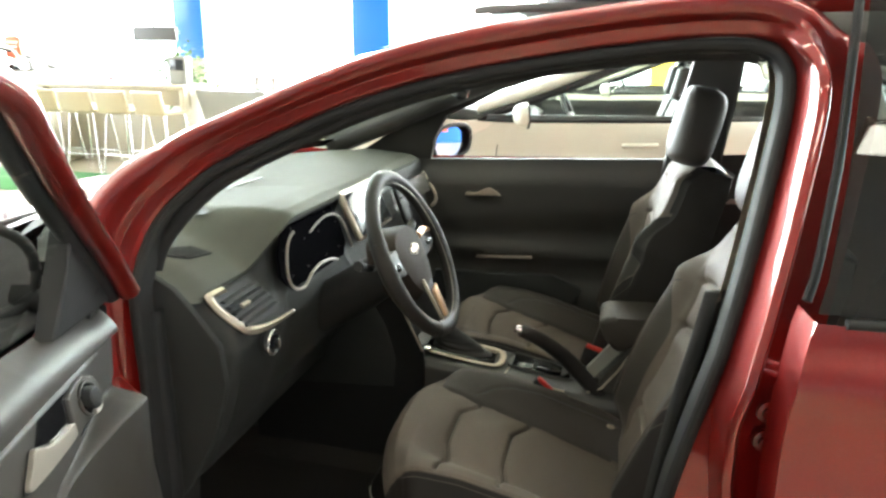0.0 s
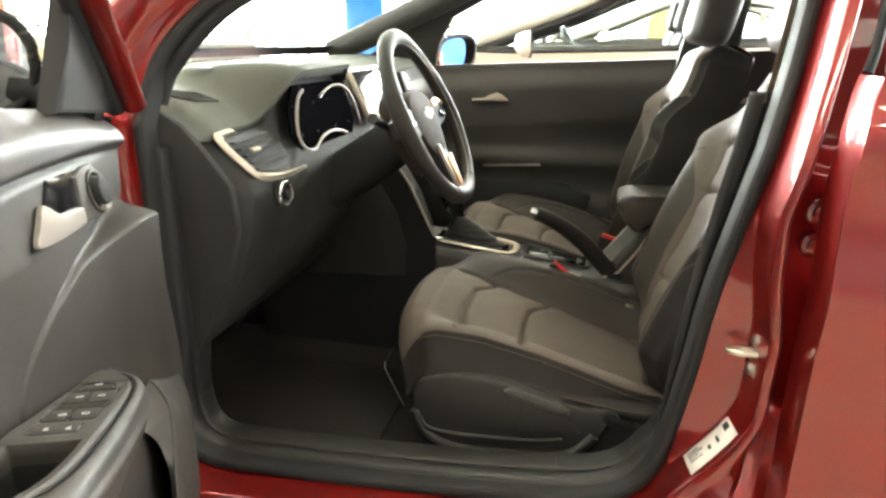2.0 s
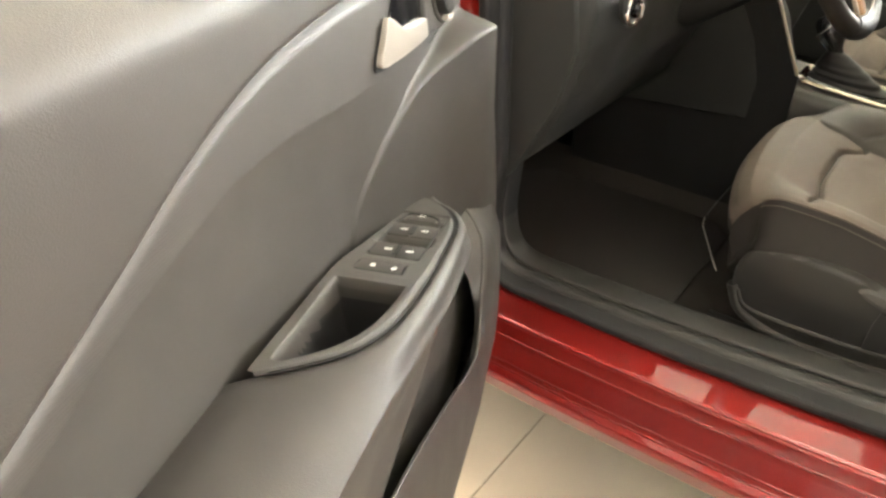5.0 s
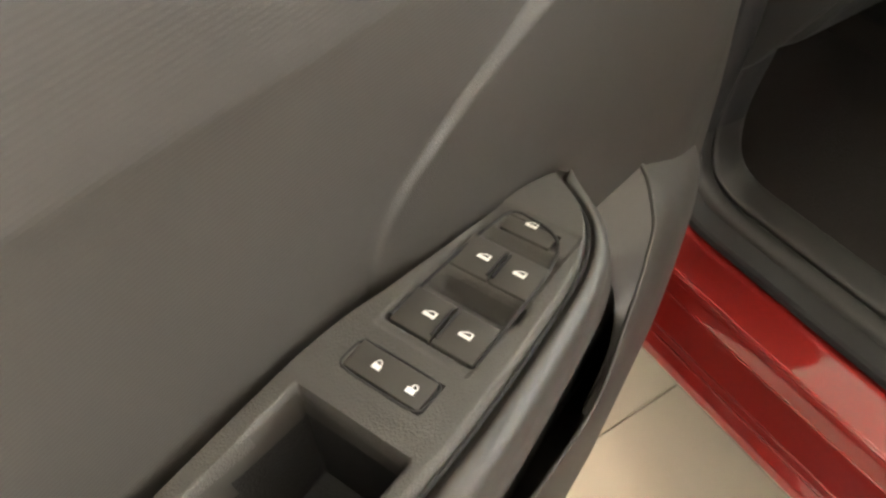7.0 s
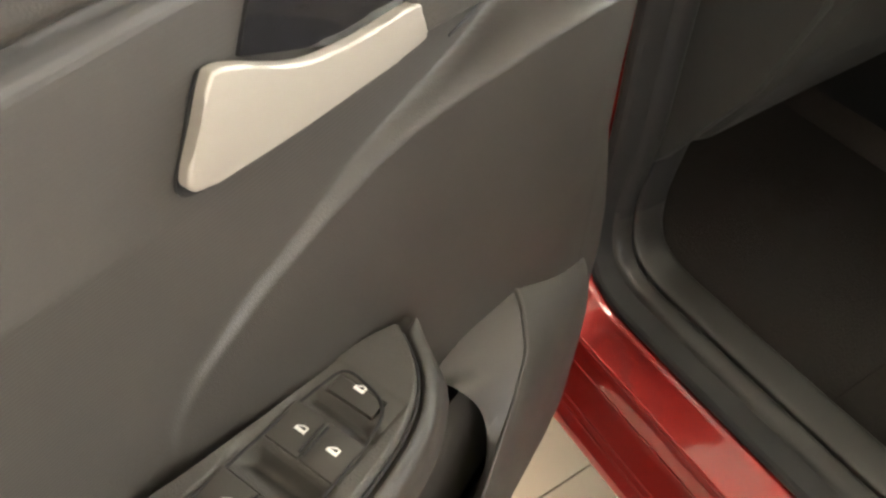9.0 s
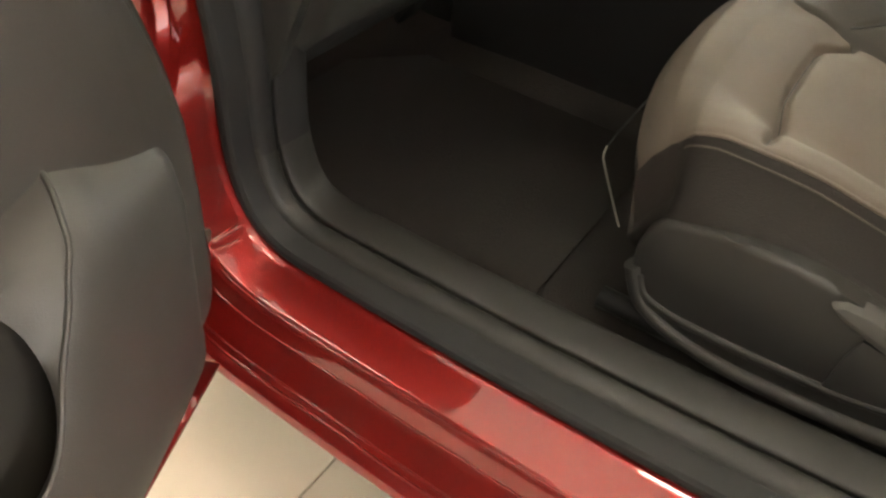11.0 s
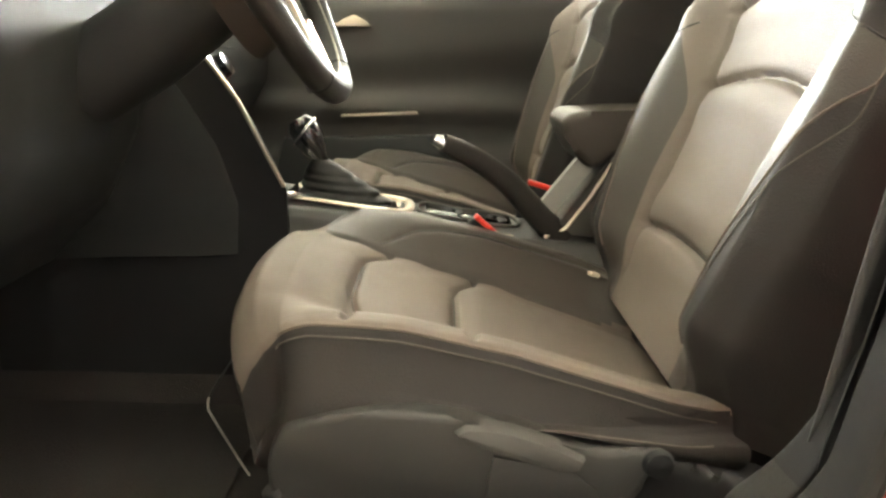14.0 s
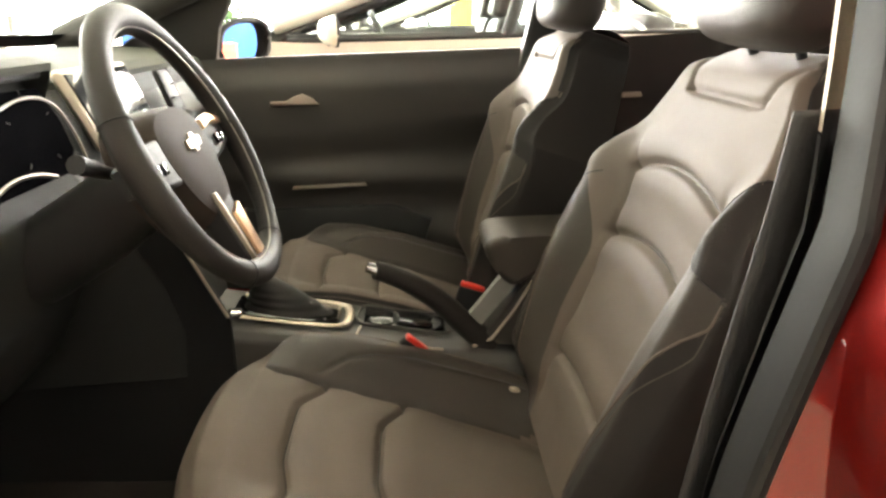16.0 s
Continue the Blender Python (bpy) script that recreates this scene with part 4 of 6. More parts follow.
slab("floor_mat", [(-0.66, 0.17), (-0.20, 0.17), (-0.17, 0.22), (-0.17, 0.58), (-0.22, 0.62), (-0.62, 0.62), (-0.70, 0.50), (-0.70, 0.24)], lambda a, b, c: (a, b, 0.27 + c + 0.16 * max(0.0, -0.60 - a)), 0.003, CARPET, car, 0.001, "black carpet floor mat")
for nm, y, z, w in (("brake_pedal", 0.44, 0.44, 0.075), ("throttle_pedal", 0.57, 0.41, 0.05)):
    p = rbox(nm, (0.014, w, 0.06 if "b" in nm[:1] else 0.12), pose(-0.60, y, z, 0, 35, 0), BLACK, car, 0.005)
    sweep("arm", [(-0.61, y, z), (-0.68, y, z + 0.12), (-0.70, y, z + 0.26)], 0.008, STEEL, p, 8)
slab("foot_rest", [(-0.78, 0.14), (-0.66, 0.14), (-0.66, 0.23), (-0.78, 0.23)], lambda a, b, c: (a, b, 0.34 - 0.6 * (a + 0.66) * 0.5 + c), 0.014, BLACK, car, 0.005)

# ---- centre console ----
def tunnel(u, v):
    x = -0.22 + 0.68 * u
    top = line_at([(-0.22, 0.575), (-0.14, 0.566), (0.03, 0.546), (0.12, 0.530), (0.20, 0.520), (0.30, 0.515), (0.46, 0.512)], x)
    hw = line_at([(-0.22, 0.098), (0.03, 0.086), (0.2, 0.088), (0.46, 0.095)], x)
    prof = [(-hw - 0.012, 0.27), (-hw - 0.008, top - 0.05), (-hw, top - 0.012), (-hw + 0.012, top), (0, top), (hw - 0.012, top), (hw, top - 0.012), (hw + 0.008, top - 0.05), (hw + 0.012, 0.27)]
    p = smooth_rows(prof, v)
    return Vector((x, 0.782 + p[0], p[1]))


console = grid("centre_console", tunnel, 50, 40, LEVER, car, label="dark grey centre console", sharp=60)
surround = smooth_line([(-0.155, 0.735, 0.5755), (-0.05, 0.733, 0.563), (0.012, 0.736, 0.556), (0.034, 0.755, 0.5525), (0.034, 0.812, 0.5525), (0.012, 0.832, 0.556), (-0.05, 0.835, 0.563), (-0.155, 0.833, 0.5755)], 70)
sweep("shift_surround", surround, [0.005 + 0.003 * piece(20, 30, i) * (1 - piece(40, 50, i)) for i in range(71)], SILVER, console, 10, label="satin silver gear lever surround", flat=0.6)
rbox("trim_end", (0.022, 0.022, 0.012), pose(-0.152, 0.738, 0.579, 0, 8, 20), CHROME, console, 0.003)
grid("gate", lambda u, v: Vector((-0.16 + 0.18 * u, 0.745 + 0.078 * v, 0.5765 - 0.0225 * u)), 4, 4, GLOSS, console, 0.002)
def boot(u, v):
    """A leather boot: a long oval foot that narrows, in soft folds, to the lever."""
    a, k = 2 * math.pi * u, (1 - v) ** 0.8
    fold = 1 + 0.05 * math.sin(9 * math.pi * v) * (1 - v)
    return Vector((-0.068 - 0.040 * v + (0.012 + 0.064 * k) * math.cos(a) * fold, 0.784 + (0.012 + 0.024 * k) * math.sin(a) * fold, 0.566 + 0.062 * v - 0.10 * 0.076 * k * math.cos(a)))


gaiter = grid("gear_lever", boot, 32, 24, BOOT, car, label="black gear lever with a leather boot", close_u=True)
lathe("knob", [(0.010, 0.055), (0.012, 0.075), (0.020, 0.090), (0.025, 0.110), (0.024, 0.132), (0.016, 0.144), (0.0, 0.146)], Matrix.Translation((-0.072, 0.784, 0.566)) @ pose(0, 0, 0, 0, -30, 0), GLOSS, gaiter, 24)
sweep("knob_trim", [Matrix.Translation((-0.072, 0.784, 0.566)) @ pose(0, 0, 0, 0, -30, 0) @ Vector((0.0255 * math.cos(a), 0.0255 * math.sin(a), 0.122 + 0.010 * math.cos(a))) for a in np.linspace(0, 2 * math.pi, 28)[:-1]], 0.002, CHROME, gaiter, 8, True)
# cup holders and tray
for cx in (0.090, 0.165):
    c = lathe("cup_holder", [(0.0, -0.048), (0.028, -0.048), (0.031, 0.004), (0.034, 0.0055), (0.0355, 0.003)], Matrix.Translation((cx, 0.805, line_at([(0.03, 0.546), (0.12, 0.530), (0.20, 0.520)], cx))), BLACK, console, 24)
sweep("cup_edge", smooth_line([(0.056, 0.770, 0.546), (0.058, 0.842, 0.546), (0.12, 0.848, 0.535), (0.205, 0.846, 0.525), (0.212, 0.772, 0.525), (0.13, 0.766, 0.535)], 60, True), 0.003, TRIM, console, 8, True)
grid("cup_floor", lambda u, v: Vector((0.062 + 0.145 * u, 0.775 + 0.066 * v, 0.5455 - 0.022 * u)), 2, 2, GLOSS, console, 0.001)
sweep("tray_edge", smooth_line([(0.058, 0.752, 0.547), (0.058, 0.700, 0.546), (0.12, 0.698, 0.537), (0.20, 0.700, 0.527)], 30), 0.0022, SILVER, console, 8)
# handbrake
hb = sweep("handbrake", smooth_line([(0.285, 0.742, 0.512), (0.235, 0.738, 0.560), (0.195, 0.730, 0.602), (0.150, 0.722, 0.636), (0.110, 0.714, 0.658), (0.088, 0.708, 0.667)], 30), [0.022 - 0.007 * i / 30 for i in range(31)], LEATHER_SIDE, car, 14, label="black handbrake lever with a chrome button")
lathe("button", [(0.0, 0.0), (0.010, 0.0), (0.010, 0.012), (0.008, 0.017), (0.0, 0.018)], Matrix.Translation((0.090, 0.709, 0.666)) @ Vector((-0.9, -0.1, 0.42)).to_track_quat("Z", "Y").to_matrix().to_4x4(), CHROME, hb, 16)
sweep("seam", [(0.24, 0.735, 0.580), (0.20, 0.729, 0.622), (0.15, 0.721, 0.655), (0.112, 0.714, 0.674)], 0.0016, STITCH, hb, 6)
# armrest on its post
arm = slab("armrest", [(q.x, q.z) for q in smooth_line([(0.268, 0, 0.700), (0.275, 0, 0.711), (0.292, 0, 0.717), (0.335, 0, 0.720), (0.42, 0, 0.724), (0.53, 0, 0.730), (0.535, 0, 0.690), (0.50, 0, 0.675), (0.42, 0, 0.665), (0.36, 0, 0.652), (0.335, 0, 0.638), (0.317, 0, 0.632), (0.300, 0, 0.642), (0.285, 0, 0.662), (0.271, 0, 0.685)], 60, True)], lambda a, b, c: (a, 0.8425 - c, b), 0.125, BOLSTER, car, 0.014, "padded dark armrest between the seats", 4)
slab("post", [(0.236, 0.562), (0.258, 0.546), (0.325, 0.632), (0.303, 0.652)], lambda a, b, c: (a, 0.733 + c, b), 0.022, GREY, arm, 0.005, "light grey armrest post")
slab("post_side", [(0.262, 0.525), (0.42, 0.515), (0.46, 0.64), (0.345, 0.645)], lambda a, b, c: (a, 0.727 + c, b), 0.10, TRIM, arm, 0.006)
sweep("post_edge", [(0.252, 0.724, 0.520), (0.285, 0.724, 0.535), (0.320, 0.724, 0.585), (0.350, 0.724, 0.640)], 0.003, SILVER, arm, 6)


# ---- seats ----
SEAT_TOP = [(-0.150, 0.530), (-0.140, 0.552), (-0.120, 0.570), (-0.08, 0.583), (-0.03, 0.582), (0.05, 0.570), (0.15, 0.548), (0.25, 0.518), (0.33, 0.493), (0.40, 0.47)]


WELT = [(0.0, 0.136), (0.02, 0.152), (0.05, 0.170), (0.09, 0.182), (0.15, 0.188), (0.36, 0.190)]


def cushion_height(x, y):
    z = line_at(SEAT_TOP, x)
    a = abs(y)
    z -= line_at([(-0.15, 0.0), (-0.12, 0.004), (-0.07, 0.024), (0.0, 0.048), (0.10, 0.062), (0.30, 0.070)], x) * (1 - piece(0.105, 0.205, a))
    z -= 0.020 * piece(0.215, 0.245, a) + 0.032 * max(0.0, (a - 0.2235) / 0.0215) ** 1.3
    z -= 0.015 * (1 - piece(-0.12, 0.07, x)) * piece(0.10, 0.20, a)
    ins = 1 - piece(0.11, 0.14, a)
    z += 0.010 * math.cos(min(1, a / 0.13) * math.pi / 2) * ins
    bend = 0.030 * piece(0.04, 0.125, y) + 0.012 * piece(0.06, 0.125, -y)
    panel = 1 - (piece(0.122, 0.134, y) if y > 0 else piece(0.203, 0.220, -y))
    for s in (-0.012, 0.104):
        d = x - s - bend
        z -= 0.010 * math.exp(-(d / 0.0040) ** 2) * panel
        z += 0.005 * math.exp(-((abs(d) - 0.030) / 0.026) ** 2) * ins
    if y > 0:
        z -= 0.010 * math.exp(-((y - 0.128) / 0.0045) ** 2) * piece(-0.09, -0.04, x)
        z -= 0.0035 * math.exp(-((y - line_at(WELT, x)) / 0.0035) ** 2) * piece(0.0, 0.02, x)
    return z


def two_tone(ob, mat, test):
    """Gives the faces whose centre passes the test a second material."""
    ob.data.materials.append(mat)
    for f in ob.data.polygons:
        if test(f.center):
            f.material_index = 1


def front_seat(y0, head_x=0.0, head_z=0.0, back_x=0.0, lean=22.3):
    T = Matrix.Translation((0, y0, 0))
    xs = np.concatenate([np.linspace(-0.150, -0.10, 14), np.linspace(-0.10, 0.362, 210)[1:]])
    def top(u, v):
        x = float(np.interp(u, np.linspace(0, 1, len(xs)), xs))
        y = -0.245 + 0.49 * v
        rnd = 1 - piece(-0.15, -0.02, x)
        return Vector((x + 0.013 * rnd + 0.055 * rnd * abs(2 * v - 1) ** 3, y0 + y * (1 - 0.05 * rnd - 0.07 * piece(0.29, 0.362, x)), cushion_height(x, y) - 0.02 * rnd * abs(2 * v - 1) ** 3))
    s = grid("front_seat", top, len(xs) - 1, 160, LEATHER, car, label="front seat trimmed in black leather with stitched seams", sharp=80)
    # only the far (+y) bolster is darkened: its shade sits in the colour
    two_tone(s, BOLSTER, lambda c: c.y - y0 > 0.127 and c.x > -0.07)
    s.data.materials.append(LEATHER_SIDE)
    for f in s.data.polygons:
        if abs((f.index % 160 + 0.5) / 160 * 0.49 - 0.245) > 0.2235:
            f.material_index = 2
    # sides and front drop from the edge of the top
    edge = [top(1 - i / 60, 0.0) for i in range(61)] + [top(0.0, i / 30) for i in range(1, 31)] + [top(i / 60, 1.0) for i in range(1, 61)]
    k = len(edge)
    def skirt(u, v):
        f = u * (k - 1)
        a = min(int(f), k - 2)
        p = edge[a].lerp(edge[a + 1], f - a)
        c = Vector((0.12, y0, 0))
        out = Vector((p.x - c.x, (p.y - c.y) * 1.1, 0)).normalized()
        low = 0.43 + 0.06 * piece(0.0, 0.2, p.x)
        bul = 0.012 * math.sin(math.pi * min(1, 1.3 * v)) - 0.012 * piece(0.55, 0.60, v)
        return Vector((p.x + out.x * bul + 0.05 * v * (1 - piece(-0.12, 0.02, p.x)), p.y + out.y * bul, p.z + (low - p.z) * v))
    grid("cushion_side", skirt, 150, 18, LEATHER_SIDE, s, label="black vinyl cushion side", sharp=179)
    sweep("stitching", [skirt(u, 0.55) + Vector((0, -0.001, 0)) for u in np.linspace(0.03, 0.37, 60)], 0.0009, STITCH, s, 6)
    for sg in (-1, 1):
        crest = [top(u, 0.5 + sg * 0.2235 / 0.49) + Vector((0, 0, 0.0004)) for u in np.linspace(0.085, 0.96, 70)]
        sweep("piping", crest, 0.0018, LEATHER, s, 8)
        for dy, dz in ((0.009, -0.0075),):
            sweep("stitching", [p + Vector((0, sg * dy, dz)) for p in crest], 0.0009, STITCH, s, 6)
    seam = [top(u, 0.5 + line_at(WELT, float(np.interp(u, np.linspace(0, 1, len(xs)), xs))) / 0.49) for u in np.linspace(0.27, 0.95, 70)]
    sweep("stitching", [p + Vector((0, 0, 0.0012)) for p in seam], 0.0010, INK, s, 6)
    for x in (-0.012, 0.104):
        line = [(x + 0.030 * piece(0.04, 0.125, y) + 0.012 * piece(0.06, 0.125, -y), y) for y in np.linspace(-0.204, 0.122, 70)]
        sweep("seam", [top(float(np.interp(a, xs, np.linspace(0, 1, len(xs)))), 0.5 + y / 0.49) + Vector((0, 0, 0.0002)) for a, y in line], 0.0012, BOOT, s, 6)
    # frame and valance
    rbox("seat_base", (0.34, 0.40, 0.09), (0.12, y0, 0.365), BLACK, s, 0.02)
    for sg in (-1, 1):
        low = [(-0.064, 0, 0.452), (-0.061, 0, 0.415), (-0.046, 0, 0.381), (-0.021, 0, 0.365), (0.011, 0, 0.357), (0.059, 0, 0.354), (0.135, 0, 0.359), (0.185, 0, 0.366), (0.214, 0, 0.376), (0.232, 0, 0.390), (0.252, 0, 0.414), (0.272, 0, 0.446)]
        ring = smooth_line(low + [(0.286, 0, 0.470), (0.262, 0, 0.474), (0.235, 0, 0.473), (0.200, 0, 0.479), (0.160, 0, 0.489), (0.120, 0, 0.500), (0.085, 0, 0.507), (0.050, 0, 0.509), (0.015, 0, 0.506), (-0.020, 0, 0.499), (-0.050, 0, 0.486)], 80, True)
        bow = lambda x: 0.012 * (1 - ((x - 0.12) / 0.2) ** 2)
        # the +y valance is darker (BLACK) than the -y one (VALANCE)
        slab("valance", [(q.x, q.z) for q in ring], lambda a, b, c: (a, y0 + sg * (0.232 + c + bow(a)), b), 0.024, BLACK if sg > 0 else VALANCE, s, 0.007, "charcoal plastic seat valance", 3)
        sweep("rail", [(-0.10, y0 + sg * 0.19, 0.295), (0.42, y0 + sg * 0.19, 0.295)], 0.014, BLACK, s, 8)
        sweep("valance_lip", [Vector((q.x, y0 + sg * (0.250 + bow(q.x)), q.z + 0.010)) for q in smooth_line(low[1:-1], 60)], 0.0125, VALANCE, s, 12, flat=0.8)
        sweep("valance_rib", [Vector((x, y0 + sg * (0.2555 + bow(x)), z)) for x, z in [(q.x, q.z) for q in smooth_line([(-0.053, 0, 0.420), (-0.041, 0, 0.398), (-0.009, 0, 0.391), (0.058, 0, 0.394), (0.132, 0, 0.400), (0.200, 0, 0.412)], 40)]], 0.0034, VALANCE, s, 8, flat=1.6)
        slab("hinge_cover", [(q.x, q.z) for q in smooth_line([(0.240, 0, 0.385), (0.254, 0, 0.418), (0.270, 0, 0.447), (0.290, 0, 0.458), (0.318, 0, 0.452), (0.352, 0, 0.438), (0.400, 0, 0.425), (0.410, 0, 0.372), (0.330, 0, 0.362), (0.260, 0, 0.362)], 50, True)], lambda a, b, c: (a, y0 + sg * (0.215 + c), b), 0.040, BLACK, s, 0.014, "black seat hinge cover", 4)
    slab("lever_recess", [(0.133, 0.470), (0.129, 0.445), (0.128, 0.404), (0.170, 0.406), (0.199, 0.411), (0.228, 0.424), (0.224, 0.438), (0.197, 0.458)], lambda a, b, c: (a, y0 - 0.2535 - c - bow(a), b), 0.004, VALANCE, s, 0.001)
    slab("lever", [(0.099, 0.494), (0.108, 0.500), (0.128, 0.500), (0.147, 0.497), (0.179, 0.487), (0.211, 0.471), (0.207, 0.461), (0.192, 0.459), (0.150, 0.471), (0.110, 0.485)], lambda a, b, c: (a, y0 - 0.258 - c, b), 0.020, LEVER, s, 0.006, "grey seat height lever")
    lathe("pivot_cap", [(0.0, 0.0), (0.014, 0.0), (0.012, 0.006), (0.0, 0.008)], pose(0.277, y0 - 0.262, 0.462, 90, 0, 0), BLACK, s, 20)
    bar = sweep("slide_bar", smooth_line([(-0.118, y0 - 0.130, 0.352), (-0.130, y0 - 0.122, 0.364), (-0.160, y0 - 0.113, 0.414), (-0.165, y0 - 0.108, 0.423), (-0.167, y0 - 0.098, 0.428)], 30), 0.0012, STEEL, s, 8, label="bent steel slide bar")
    sweep("grip", smooth_line([(-0.167, y0 - 0.098, 0.428), (-0.170, y0 - 0.06, 0.426), (-0.176, y0 + 0.06, 0.416), (-0.170, y0 + 0.105, 0.408), (-0.125, y0 + 0.145, 0.378), (-0.10, y0 + 0.155, 0.362)], 40), 0.0013, BLACK, bar, 8)
    # backrest
    hc = Vector((0.512 + head_x, y0 - 0.012, 1.122 + head_z))
    ca, sa = math.cos(radians(lean)), math.sin(radians(lean))
    A, F, B0 = Vector((sa, 0, ca)), Vector((-ca, 0, sa)), Vector((0.378 + back_x, y0 + 0.012, 0.479))
    def half(h):
        return line_at([(0.0, 0.215), (0.06, 0.235), (0.15, 0.248), (0.28, 0.250), (0.36, 0.240), (0.44, 0.205), (0.50, 0.175), (0.545, 0.15), (0.575, 0.115)], h)
    def face(h, y, w):
        a = abs(y)
        inner = line_at([(0, 0.120), (0.2, 0.128), (0.34, 0.136), (0.46, 0.15), (0.575, 0.1)], h)
        bol = piece(inner - 0.01, inner + 0.075, a) * (1 - piece(0.36, 0.47, h)) * piece(-0.02, 0.06, h)
        d = 0.040 + 0.050 * bol + 0.022 * piece(0.33, 0.43, h) + 0.012 * math.sin(math.pi * min(1, h / 0.5))
        ins = 1 - piece(inner - 0.01, inner + 0.02, a)
        q = (y / 0.135) ** 2
        for h0, drop in ((0.412, 0.024), (0.308, 0.022), (0.100, 0.012)):
            e = h - (h0 - drop * q)
            d -= 0.011 * math.exp(-(e / 0.0052) ** 2) * ins
            d += 0.005 * math.exp(-((abs(e) - 0.032) / 0.025) ** 2) * ins
        d -= 0.008 * math.exp(-((a - inner) / 0.005) ** 2) * (1 - piece(0.37, 0.44, h)) * piece(0.0, 0.05, h)
        if a < 0.105:
            d -= 0.007 * math.exp(-((h - 0.508 - 0.15 * max(0, a - 0.08)) / 0.005) ** 2)
        if h > 0.508:
            d -= 0.007 * math.exp(-((a - 0.098 - 0.35 * (h - 0.508)) / 0.005) ** 2) * (1 - piece(0.555, 0.57, h))
        d -= 0.05 * piece(0.53, 0.60, h)
        d -= 0.03 * piece(0.90, 1.0, a / w)
        return d
    def back(u, v):
        h = -0.03 + 0.61 * u
        w = half(max(0, h))
        c = 2 * v - 1
        edge = 0.86 * (0.59 + 0.38 * piece(0.24, 0.41, h))
        c = math.copysign(abs(c) / 0.55 * edge if abs(c) < 0.55 else edge + (abs(c) - 0.55) / 0.45 * (1 - edge), c)
        if abs(c) <= 0.86:
            y = c / 0.86 * w
            d = face(h, y, w)
        else:
            k2 = (abs(c) - 0.86) / 0.14
            y = math.copysign(w + 0.006 * math.sin(math.pi * k2), c)
            d = face(h, y, w) * (1 - k2) - 0.065 * k2
        return B0 + A * h + F * d + Vector((0, y, 0))
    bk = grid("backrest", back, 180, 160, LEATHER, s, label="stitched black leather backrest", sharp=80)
    # bolster faces take a darker leather that stands in for shade
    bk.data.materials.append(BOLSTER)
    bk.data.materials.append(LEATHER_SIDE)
    # dark side panels beyond the piping, plus painted shade in the near shoulder dip
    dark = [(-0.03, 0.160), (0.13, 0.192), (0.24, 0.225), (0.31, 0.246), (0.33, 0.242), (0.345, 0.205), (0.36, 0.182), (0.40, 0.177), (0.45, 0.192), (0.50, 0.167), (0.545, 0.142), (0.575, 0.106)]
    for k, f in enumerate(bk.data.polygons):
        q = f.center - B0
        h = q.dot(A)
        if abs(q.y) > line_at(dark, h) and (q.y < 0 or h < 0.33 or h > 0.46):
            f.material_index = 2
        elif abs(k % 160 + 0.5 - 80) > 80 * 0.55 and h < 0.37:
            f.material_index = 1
    grid("back_shell", lambda u, v: B0 + A * (-0.03 + 0.61 * u) + Vector((0, (2 * v - 1) * half(max(0, -0.03 + 0.61 * u)), 0)) - F * (0.065 + 0.02 * math.sin(math.pi * v)), 20, 16, LEATHER_SIDE, bk)
    grid("back_top", lambda u, v: B0 + A * (0.58 + 0.012 * math.sin(math.pi * u)) + Vector((0, (2 * v - 1) * 0.113, 0)) + F * (0.02 - 0.085 * u), 8, 16, LEATHER, bk)
    for h0, drop in ((0.412, 0.024), (0.308, 0.022), (0.100, 0.012)):
        wide = line_at([(0, 0.116), (0.2, 0.124), (0.34, 0.132), (0.46, 0.15)], h0)
        sweep("seam", [B0 + A * (h0 - drop * (y / 0.135) ** 2) + F * (face(h0 - drop * (y / 0.135) ** 2, y, half(h0)) + 0.0002) + Vector((0, y, 0)) for y in np.linspace(-wide, wide, 50)], 0.0013, BOOT, bk, 6)
    for sg in (-1, 1):
        on_back = lambda h, y, lift: B0 + A * h + F * (face(h, y, half(max(0, h))) + lift) + Vector((0, y, 0))
        sweep("piping", [on_back(h, sg * min(line_at(dark, h), 0.985 * half(h)), 0.0004) for h in np.linspace(0.03, 0.325, 60)], 0.0014, LEATHER, bk, 6)
        sweep("stitching", [on_back(h, sg * min(line_at(dark, h) + 0.012, 0.985 * half(h)), 0.0006) for h in np.linspace(0.03, 0.30, 60)], 0.0008, STITCH, bk, 6)
        sweep("seam", [on_back(h, sg * min(line_at(dark, h), 0.98 * half(h)), 0.0002) for h in np.linspace(0.327, 0.56 if sg < 0 else 0.36, 50)], 0.0011, BOOT, bk, 6)
        sweep("post", [B0 + A * 0.55 + Vector((0, sg * 0.055, 0)), hc + Vector((-0.22 * 0.07, sg * 0.055, -0.975 * 0.07))], 0.006, BLACK, bk, 8)
    def head(u, v):
        a, b = 2 * math.pi * u, math.pi * (v - 0.5)
        ex = lambda q, e: math.copysign(abs(q) ** e, q)
        y = 0.108 * ex(math.cos(b), 0.5) * ex(math.cos(a), 0.55)
        d = 0.055 * ex(math.cos(b), 0.45) * ex(math.sin(a), 0.55)
        z = 0.098 * ex(math.sin(b), 0.55)
        return hc + Vector((0, y * (1 - 0.10 * z / 0.104), 0)) + Vector((0.22, 0, 0.975)) * z + Vector((-0.975, 0, 0.22)) * (d + 0.012 * (1 - (y / 0.14) ** 2))
    grid("headrest", head, 56, 36, BOLSTER, s, label="black leather headrest", close_u=True, sharp=80)
    return s


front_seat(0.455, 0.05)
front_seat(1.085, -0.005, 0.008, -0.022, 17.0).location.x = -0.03
